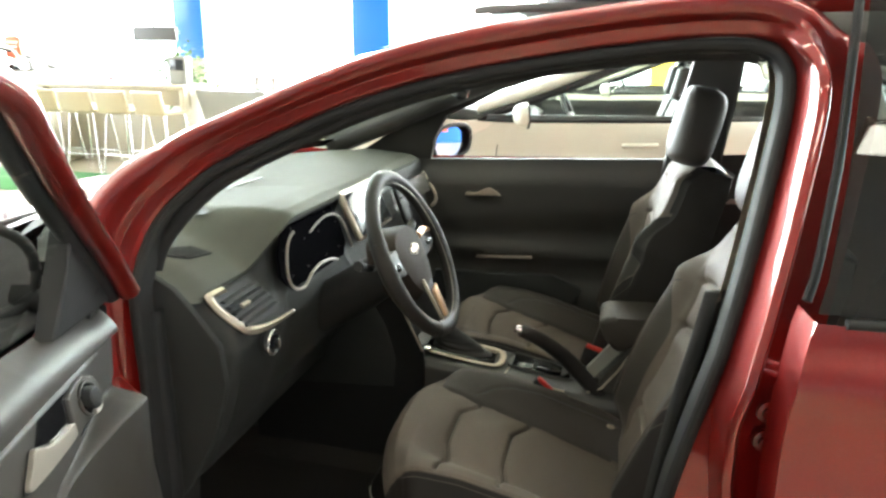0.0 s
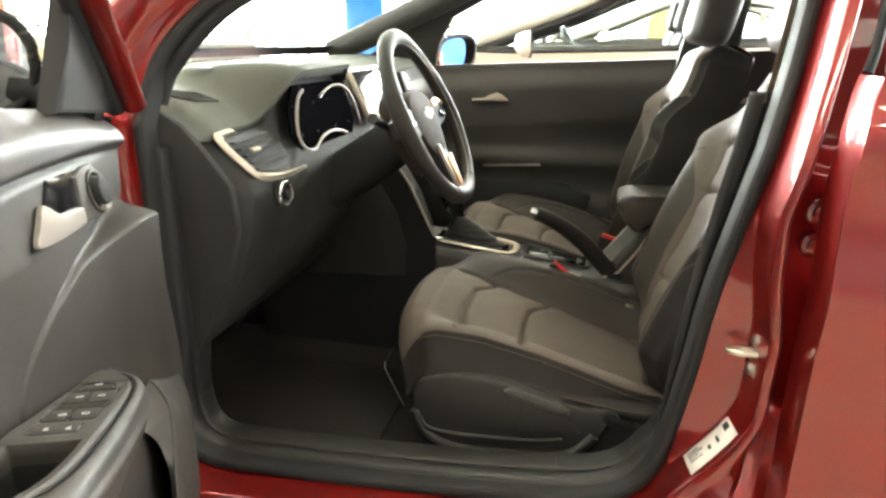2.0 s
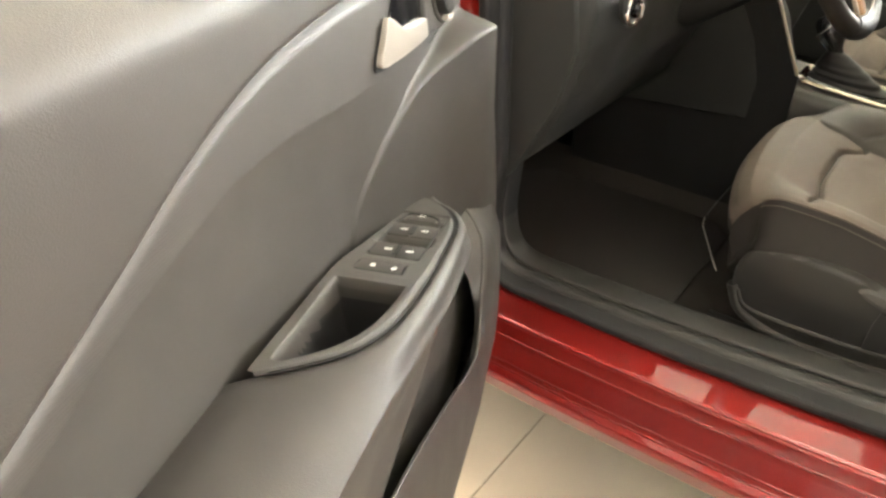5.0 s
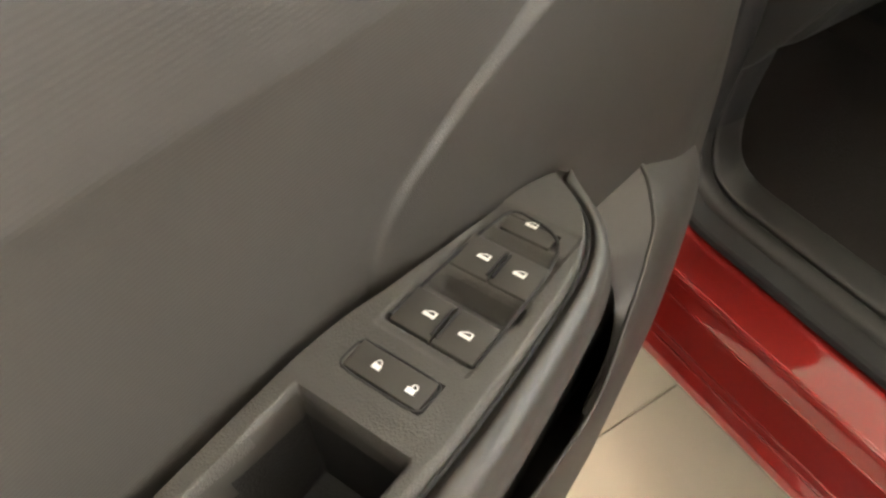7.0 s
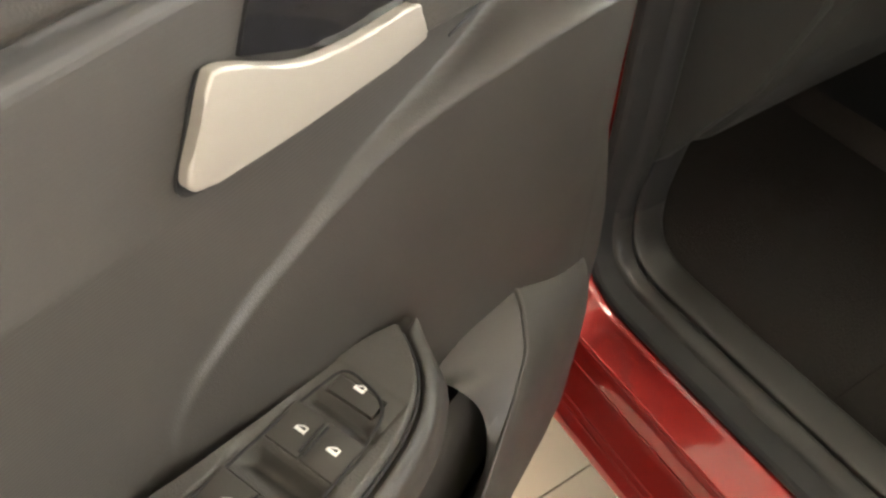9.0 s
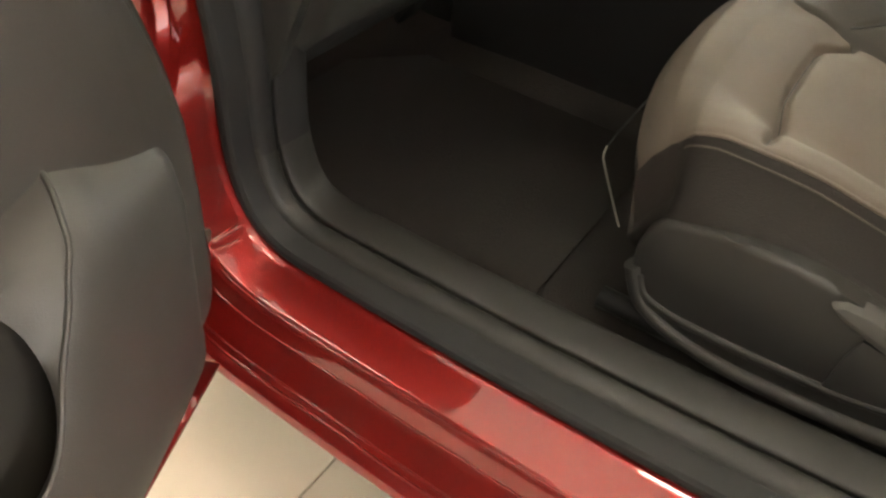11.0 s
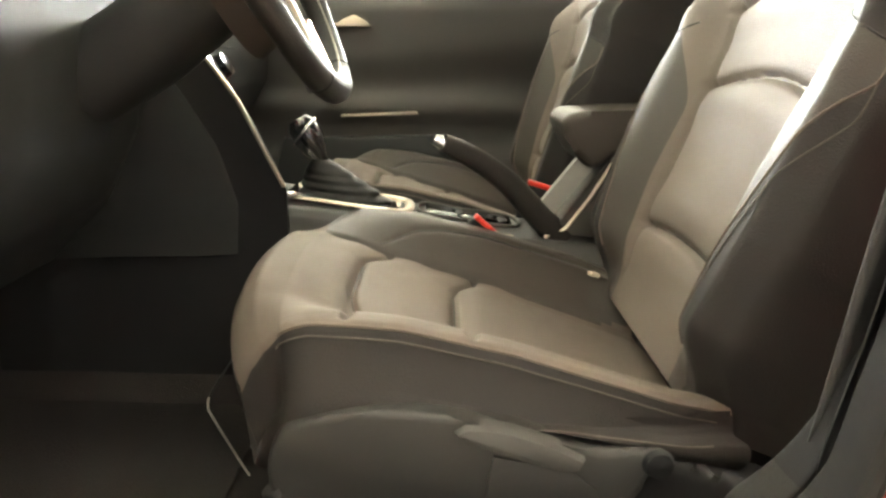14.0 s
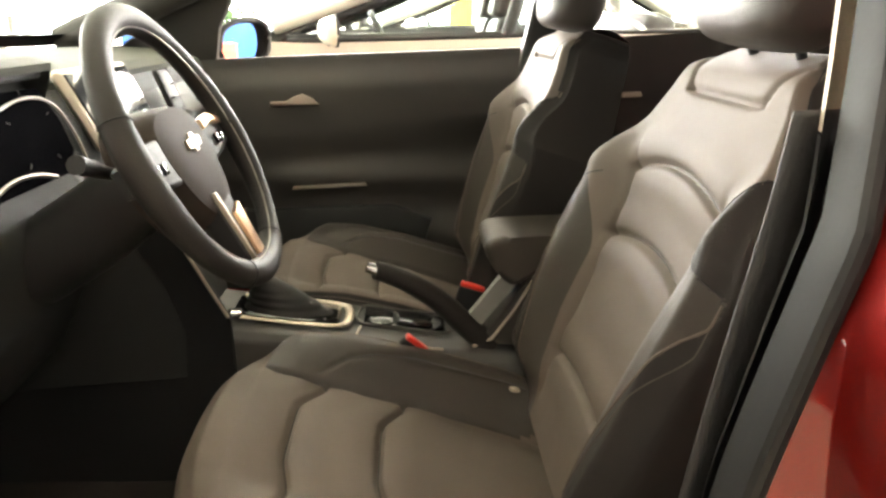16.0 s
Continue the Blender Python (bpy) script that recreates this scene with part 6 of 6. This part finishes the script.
# outer skin, ends and bottom
grid("skin", lambda u, v: door_point(0.03 + 1.02 * u, -0.165 + 0.035 * (1 - piece(0.0, 0.35, v)) - 0.02 * math.sin(math.pi * v) + 0.03 * v**3, 0.29 + 0.68 * v), 30, 24, RED, door, 0.004, "glossy dark red outer door skin")
grid("end_face", lambda u, v: door_point(0.034 + 0.02 * u, -0.155 + 0.10 * u, 0.30 + 0.66 * v), 6, 12, RED, door, 0.003)
grid("edge_return", lambda u, v: door_point(line_at(FRONT, 0.30 + 0.65 * v) - 0.012 * u + 0.003, -0.045 - 0.05 * u, 0.30 + 0.66 * v), 4, 20, BLACK, door)
grid("end_face", lambda u, v: door_point(1.035, -0.155 + 0.12 * u, 0.30 + 0.66 * v), 6, 12, RED, door, 0.003)
grid("end_face", lambda u, v: door_point(0.04 + 0.99 * u, -0.155 + 0.12 * v, 0.292), 12, 6, RED, door, 0.003)
grid("belt_ledge", lambda u, v: door_point(0.03 + 1.0 * u, -0.155 + 0.07 * v, line_at(TOP, 0.03 + 1.0 * u) - 0.006 + 0.004 * math.sin(math.pi * v)), 20, 6, BLACK, door, 0.006)
# hinges
for z in (0.46, 0.80):
    h = rbox("hinge", (0.07, 0.03, 0.05), DOOR @ pose(0.010, -0.05, z, 0, 0, 35), RED, door, 0.006)
    lathe("bolt", [(0.0, 0.0), (0.009, 0.0), (0.008, 0.006), (0.0, 0.006)], DOOR @ pose(0.02, -0.03, z, -90, 0, 0), STEEL, h, 12)
# window frame
FRAME = [(0.008, 0.985), (0.034, 1.010), (0.075, 1.050), (0.135, 1.100), (0.240, 1.175), (0.325, 1.230), (0.420, 1.276), (0.56, 1.306), (0.70, 1.322), (0.832, 1.330), (0.930, 1.322), (0.968, 1.285), (0.968, 1.16), (0.955, 1.02), (0.945, 0.965)]
fr = smooth_line([(s + 0.010, line_at([(0.96, -0.022), (1.03, -0.020), (1.13, -0.015), (1.19, 0.0), (1.23, 0.012), (1.27, 0.03), (1.32, 0.055)], z), z - 0.012) for s, z in FRAME], 90)
sweep("window_frame", [DOOR @ p for p in fr], 0.016, RED, door, 12, label="dark red upper window frame", flat=0.9)
sweep("frame_seal", [DOOR @ (p + Vector((0.004, -0.022, -0.004))) for p in fr], 0.013, RUBBER, door, 10)
slab("mirror_sail", [(0.015, 0.962), (0.225, 0.985), (0.183, 1.055), (0.142, 1.122), (0.122, 1.116), (0.060, 1.058)], lambda a, b, c: DOOR @ Vector((a, -0.066 + 0.06 * (b - 0.95) + c, b)), 0.024, BLACK, door, 0.006, "black corner trim")
pane = grid("door_glass", lambda u, v: DOOR @ Vector((0.24 + 0.69 * u, -0.095 + 0.12 * v, 0.968 + (line_at(FRAME[3:11], 0.24 + 0.69 * u) - 0.968) * v)), 12, 8, GLASS, door, label="clear door glass")
pane.visible_shadow = False
mm = DOOR @ Matrix.Translation((0.115, -0.190, 1.030)) @ pose(0, 0, 0, 0, 0, 14)
def near_shell(u, v):
    a, r = 2 * math.pi * u, math.sin(math.pi / 2 * v) ** 0.7
    return mm @ Vector((-0.075 * math.cos(math.pi / 2 * v), -0.012 + 0.10 * r * math.copysign(abs(math.cos(a)) ** 0.75, math.cos(a)), 0.064 * r * math.copysign(abs(math.sin(a)) ** 0.75, math.sin(a))))
sh = grid("door_mirror", near_shell, 36, 12, BLACK, door, label="black outside mirror", close_u=True)
grid("cap", lambda u, v: near_shell(u * 0.5 + 0.5, v * 0.9) + Vector((0, 0, -0.002)) , 20, 10, RED, sh, 0.003)
rimn = [near_shell(i / 36, 1.0) for i in range(36)]
sweep("rim", rimn, 0.007, BLACK, sh, 8, True)
ctr = sum(rimn, Vector()) / 36
mesh_ob("glass", [ctr + (p - ctr) * 0.94 for p in rimn], [tuple(range(36))], MIRROR, sh, False)
sweep("foot", [mm @ Vector((-0.02, 0.06, -0.03)), mm @ Vector((0.0, 0.15, -0.055))], 0.024, BLACK, sh, 10)

# ---- things in the hall ----
def parked_car(m, paint, label):
    """A closed sedan with a see-through cabin."""
    e = tagged(empty("parked_car", None, m), label, "car", "cars on show")
    hood_sheet("hood", paint, e, 0, 1.24)
    for sg in (-1, 1):
        lower_side(sg, -1.85, 2.6, "body_side", paint, e, 0)
        edge = smooth_line([(-0.62, 0.72, 0.975), (-0.18, 0.645, 1.135), (0.08, 0.60, 1.245), (0.28, 0.565, 1.32), (0.48, 0.555, 1.355), (0.9, 0.555, 1.355), (1.35, 0.57, 1.27), (1.80, 0.66, 1.06)], 60)
        sweep("roof_rail", [Vector((p.x, sg * p.y, p.z + 0.03)) for p in edge], 0.042, paint, e, 12, flat=0.8)
        sweep("window_trim", [Vector((p.x + 0.03, sg * (p.y + 0.01), p.z - 0.016)) for p in edge], 0.022, BLACK, e, 10)
        sweep("belt_trim", [(x, sg * (0.795 + 0.02 * math.sin(x)), 0.955 + 0.035 * (x + 0.35)) for x in np.linspace(-0.55, 1.6, 20)], 0.011, BLACK, e, 8)
        grid("door_trim", lambda u, v: Vector((-0.55 + 2.1 * u, sg * (0.765 - 0.03 * math.sin(math.pi * v)), 0.55 + 0.43 * v + 0.05 * u)), 10, 6, DASH, e, 0.02)
        sweep("pillar", [(0.50, sg * 0.79, 0.97), (0.56, sg * 0.69, 1.15), (0.60, sg * 0.58, 1.36)], 0.034, BLACK, e, 10)
        sweep("pillar", [(1.45, sg * 0.78, 1.0), (1.42, sg * 0.66, 1.15), (1.36, sg * 0.58, 1.28)], 0.05, paint, e, 10)
        for x0 in (-0.48, 0.52):
            sweep("door_gap", smooth_line([(x0 + 0.02, sg * 0.802, 0.93), (x0, sg * 0.846, 0.75), (x0 + 0.01, sg * 0.848, 0.5), (x0 + 0.05, sg * 0.84, 0.32)], 20), 0.004, INK, e, 6)
        for x0 in (0.30, 1.32):
            sweep("door_handle", [(x0 - 0.09, sg * 0.842, 0.845), (x0 - 0.06, sg * 0.862, 0.850), (x0 + 0.06, sg * 0.862, 0.856), (x0 + 0.09, sg * 0.844, 0.858)], 0.011, paint, e, 8)
        mr = door_mirror(e, -0.30, sg * 0.965, 1.00, sg, -15 * sg, paint)
        gl = grid("side_glass", lambda u, v: Vector((-0.42 + 1.82 * u + 0.34 * v * (1 - 1.6 * u), sg * (0.79 - 0.20 * v), 0.965 + 0.06 * u + (0.06 + 0.32 * math.sin(math.pi * min(1, 0.12 + 0.85 * u))) * v)), 16, 8, GLASS, e)
        gl.visible_shadow = False
        for wx in (-1.05, 1.53):
            car_wheel(e, wx, sg * 0.74, sg)
    roof_sheet("roof", paint, e, 0)
    boot_sheet("boot_lid", paint, e, 0)
    ends(paint, e, 0)
    w = grid("windscreen", lambda u, v: windscreen(u, v) - Vector((-0.16, CY, 0)), 16, 16, SHIELD, e)
    w.visible_shadow = False
    w = grid("rear_glass", lambda u, v: Vector((1.36 + 0.52 * u, (2 * v - 1) * (0.53 + 0.12 * u), 1.395 - 0.32 * u)), 8, 12, SHIELD, e)
    w.visible_shadow = False
    grid("cabin_floor", lambda u, v: Vector((-0.95 + 2.7 * u, (2 * v - 1) * 0.78, 0.30)), 4, 4, CARPET, e, 0.02)
    grid("dashboard", lambda u, v: Vector((-0.95 + 0.55 * u, (2 * v - 1) * 0.74, 0.98 - 0.10 * u**3)), 10, 8, DASH, e, 0.06)
    for y in (-0.33, 0.33):
        rbox("front_seat", (0.14, 0.48, 0.60), pose(0.46, y, 0.78, 0, 20, 0), LEATHER_SIDE, e, 0.05, 4)
        rbox("cushion", (0.5, 0.48, 0.16), pose(0.15, y, 0.48, 0, 6, 0), LEATHER_SIDE, e, 0.05, 4)
        rbox("headrest", (0.11, 0.26, 0.19), pose(0.53, y, 1.16, 0, 12, 0), LEATHER_SIDE, e, 0.035, 4)
    rbox("rear_bench", (0.16, 1.3, 0.62), pose(1.2, 0, 0.80, 0, 22, 0), LEATHER_SIDE, e, 0.05, 4)
    c = Vector((-0.10, -0.33, 0.93))
    sw = sweep("steering_wheel", [c + Vector((-0.425 * 0.17 * math.sin(t), 0.17 * math.cos(t), 0.905 * 0.17 * math.sin(t))) for t in np.linspace(0, 2 * math.pi, 41)[:-1]], 0.015, BLACK, e, 8, True)
    rbox("hub", (0.04, 0.14, 0.10), Matrix.Translation(c) @ pose(0, 0, 0, 0, -25, 0), BLACK, sw, 0.015)
    sweep("spoke", [c + Vector((0, -0.16, 0)), c + Vector((0, 0.16, 0))], 0.016, SILVER, sw, 8, flat=0.5)
    for sg in (-1, 1):
        rbox("head_lamp", (0.30, 0.16, 0.12), pose(-1.72, sg * 0.60, 0.70, 0, 0, -20 * sg), CHROME, e, 0.04, 4)
        rbox("tail_lamp", (0.12, 0.28, 0.14), pose(2.56, sg * 0.62, 0.86, 0, 0, 15 * sg), RED_LAMP, e, 0.04, 4)
    return e


parked_car(pose(0.10, 3.86, 0), CHAMPAGNE, "white sedan parked parallel to the red car")
parked_car(pose(0.45, 7.30, 0), CHAMPAGNE, "white sedan in the next row of the showroom")
parked_car(pose(-9.6, 7.2, 0, 0, 0, 40), WHITE_PAINT, "white car parked far back by the glazed front")

# blue columns and the beam between them
def blue_column(x, w, z0):
    c = tagged(rbox("blue_column", (w - 0.08, w - 0.08, H), pose(x, 8.4, H / 2), WALL, None, 0.02), "tall column clad in bright blue panels", "column", "blue columns")
    rbox("cladding", (w, w, H - z0), pose(x, 8.4, (H + z0) / 2), BLUE, c, 0.01)


blue_column(-5.72, 0.46, 1.22)
blue_column(-2.98, 0.52, 0.05)
tagged(rbox("display_shelf", (2.3, 0.10, 0.09), (-4.36, 8.4, 2.12), COUNTER, None, 0.01), "long pale beam between the columns", "beam")

# bar counter with stools
bar = tagged(empty("bar_counter", None, pose(-5.35, 6.05, 0)), "cream bar counter with open front and rounded end", "counter")
rbox("top", (1.95, 0.55, 0.05), (0.05, 0.12, 0.925), COUNTER, bar, 0.012)
rbox("front_rail", (1.85, 0.04, 0.18), (0.1, -0.02, 0.81), COUNTER, bar, 0.008)
for x in (-0.86, 0.98):
    rbox("side", (0.06, 0.5, 0.90), (x, 0.12, 0.45), COUNTER, bar, 0.01)
grid("rounded_end", lambda u, v: Vector((-1.02 - 0.09 * math.sin(math.pi * u * 0.5), -0.16 + 0.5 * v, 0.94 * (1 - u) + 0.02)), 12, 6, WHITE_PAINT, bar, 0.05)
rbox("back_panel", (1.85, 0.03, 0.62), (0.05, 0.36, 0.31), COUNTER, bar, 0.006)


def bar_stool(m):
    e = tagged(empty("bar_stool", None, m), "cream bar stool with a low back on chromed wire legs", "stool", "stools at the counter")
    grid("seat", lambda u, v: Vector((-0.19 + 0.38 * u, -0.19 + 0.38 * v, 0.665 + 0.02 * (2 * u - 1) ** 2)), 10, 10, STOOL, e, 0.025)
    grid("backrest", lambda u, v: Vector((-0.19 + 0.38 * u, -0.19 - 0.05 * v - 0.03 * (1 - (2 * u - 1) ** 2), 0.665 + 0.235 * v)), 12, 8, STOOL, e, 0.025)
    for a in (-1, 1):
        for b in (-1, 1):
            sweep("leg", [(0.14 * a, 0.14 * b, 0.66), (0.20 * a, 0.20 * b, 0.0)], 0.009, STEEL_LEG, e, 8)
    sweep("foot_ring", [(0.185, 0.185, 0.22), (-0.185, 0.185, 0.22), (-0.185, -0.185, 0.22), (0.185, -0.185, 0.22)], 0.007, STEEL_LEG, e, 6, True)
    return e


st0 = bar_stool(pose(-5.78, 5.62, 0, 0, 0, 8))
for k in range(1, 4):
    copy_thing(st0, pose(-5.78 + 0.45 * k, 5.62 + 0.02 * k, 0, 0, 0, 8 - 5 * k))
# grey desk front beside the counter
tagged(slab("reception_desk", [(-4.25, 0.90), (-3.42, 0.90), (-3.36, 0.75), (-3.5, 0.0), (-3.9, 0.0), (-4.15, 0.55)], lambda a, b, c: (a, 6.0 + c, b), 0.5, GREY, None, 0.01), "grey slanted reception desk", "desk")
for k in range(2):
    tagged(lathe("canister", [(0.0, 0.0), (0.055, 0.0), (0.06, 0.05), (0.06, 0.15), (0.05, 0.16), (0.0, 0.162)], Matrix.Translation((-3.62 + 0.20 * k, 6.25, 0.90)), STEEL_LEG), "brushed steel canister standing on the desk", "canister", "steel canisters")
# screen on a stand, till and plant behind the counter
tv = tagged(empty("display_screen", None, pose(-5.58, 7.2, 0)), "dark wide display hung from the ceiling above the counter", "screen")
rbox("panel", (0.62, 0.05, 0.17), (0.02, 0, 1.52), DARK, tv, 0.008)
sweep("hanger", [(0.0, 0.02, 1.58), (0.0, 0.02, H)], 0.012, DARK, tv, 8)
till = tagged(rbox("card_terminal", (0.22, 0.12, 0.30), pose(-4.55, 6.2, 1.10), GREY, None, 0.01), "grey terminal standing on the counter", "terminal")
rbox("screen", (0.17, 0.006, 0.12), pose(-4.55, 6.137, 1.16), SCREEN, till, 0.002)


def potted_plant(m, h, label):
    e = tagged(empty("potted_plant", None, m), label, "plant", "potted trees")
    lathe("pot", [(0.0, 0.0), (0.16, 0.0), (0.21, 0.38), (0.19, 0.38), (0.17, 0.34), (0.0, 0.34)], Matrix(), PORCELAIN, e, 24)
    rnd = random.Random(7)
    for k in range(3):
        pts = [(0.02 * k, 0.01 * k, 0.34), (0.05 * (k - 1), 0.03, h * 0.5), (0.10 * (k - 1), 0.05 * (k - 1), h * 0.8)]
        sweep("stem", smooth_line(pts, 12), [0.018 - 0.001 * i for i in range(13)], BARK, e, 8)
    verts, faces = [], []
    for k in range(420):
        c = Vector((rnd.gauss(0, 0.20), rnd.gauss(0, 0.20), h * 0.62 + rnd.gauss(0.1, 0.20)))
        a = Vector((rnd.uniform(-1, 1), rnd.uniform(-1, 1), rnd.uniform(-0.6, 0.4))).normalized()
        b = a.cross(Vector((0, 0, 1))).normalized()
        n0 = len(verts)
        L, W = rnd.uniform(0.08, 0.15), rnd.uniform(0.02, 0.035)
        verts += [c, c + a * L * 0.5 + b * W, c + a * L + Vector((0, 0, -0.02)), c + a * L * 0.5 - b * W]
        faces += [(n0, n0 + 1, n0 + 2, n0 + 3)]
    mesh_ob("crown", verts, faces, LEAF, e, False)
    return e


pp = potted_plant(pose(-5.3, 7.4, 0), 1.42, "leafy green tree in a pot behind the counter")
copy_thing(pp, pose(-2.3, 9.6, 0, 0, 0, 70))
# green carpet strip, posters, boards
tagged(slab("rug", [(-9.5, 4.5), (-5.2, 4.45), (-4.35, 5.35), (-4.3, 5.5), (-9.5, 5.5)], lambda a, b, c: (a, b, 0.001 + c), 0.010, GREEN_CARPET, None, 0.003), "strip of bright green carpet on the tiles", "carpet")
sg1 = tagged(rbox("sign_board", (0.26, 0.03, 0.30), pose(-8.2, 7.6, 1.33), ORANGE, None, 0.004), "small orange-red sign with pale lines", "sign")
for k in range(3):
    rbox("print_bar", (0.19 - 0.03 * k, 0.004, 0.025), pose(-8.2, 7.583, 1.40 - 0.06 * k), PAPER, sg1, 0)
st1 = tagged(empty("sign_board", None, pose(-8.4, 7.2, 0)), "white display stand with framed panels", "stand")
rbox("panel", (0.38, 0.04, 0.34), (0.0, 0, 1.35), GREY, st1, 0.01)
rbox("face", (0.32, 0.004, 0.28), (0.0, -0.023, 1.35), PAPER, st1, 0.004)
sweep("post", [(0, 0.02, 0), (0, 0.02, 2.5)], 0.02, STEEL_LEG, st1, 8)
tagged(rbox("banner", (0.10, 0.03, 0.9), pose(-8.4, 7.23, 2.05), YELLOW, None, 0.004), "narrow yellow banner on the wall", "banner")
tagged(rbox("banner", (0.36, 0.03, 1.8), pose(0.9, 10.9, 0.9), YELLOW, None, 0.004), "yellow banner behind the parked cars", "banner")
# blue display wall with a red block: it shows in the far door mirror
bw = tagged(rbox("display_wall", (0.08, 2.4, 2.2), pose(7.6, 3.7, 1.1), BLUE, None, 0.01), "blue display wall behind the cars", "display wall")
rbox("block", (0.02, 0.6, 0.55), pose(7.55, 3.4, 0.45), ORANGE, bw, 0.004)
rbox("stripe", (0.02, 1.6, 0.05), pose(7.55, 3.8, 1.75), PAPER, bw, 0.004)

# ---- floor tiles: the slabs by the car as pieces, the rest in one mesh ----
TS, J = 0.80, 0.0025
tile_bm = bmesh.new()
bmesh.ops.create_cube(tile_bm, size=1.0)
for v in tile_bm.verts:
    v.co = Vector((v.co.x * (TS - J), v.co.y * (TS - J), v.co.z * 0.012))
bmesh.ops.bevel(tile_bm, geom=[e for e in tile_bm.edges if all(v.co.z > 0 for v in e.verts)], offset=0.0012, segments=1, affect="EDGES")
tile_mesh = bpy.data.meshes.new("tile")
tile_bm.to_mesh(tile_mesh)
tile_bm.free()
tile_mesh.materials.append(TILE)
nx0, nx1 = int((X0 + 0.33) / TS), int((X1 + 0.33) / TS)
rest_v, rest_f = [], []
for i in range(nx0 - 1, nx1 + 1):
    for j in range(-9, 15):
        cx, cy = -0.33 + TS * (i + 0.5), -0.42 + TS * (j + 0.5)
        if not (X0 < cx < X1 and Y0 < cy < Y1):
            continue
        if -8 < cx < 4 and -4 < cy < 8:
            t = new("tile", tile_mesh)
            t.parent = floor
            t.location = (cx, cy, -0.006)
        else:
            n0 = len(rest_v)
            for dx, dy, dz in ((-1, -1, 0), (1, -1, 0), (1, 1, 0), (-1, 1, 0)):
                rest_v.append((cx + dx * (TS - J) / 2, cy + dy * (TS - J) / 2, dz))
            rest_f.append((n0, n0 + 1, n0 + 2, n0 + 3))
tagged(mesh_ob("tile", rest_v, rest_f, TILE, floor, False), kind="stuff")
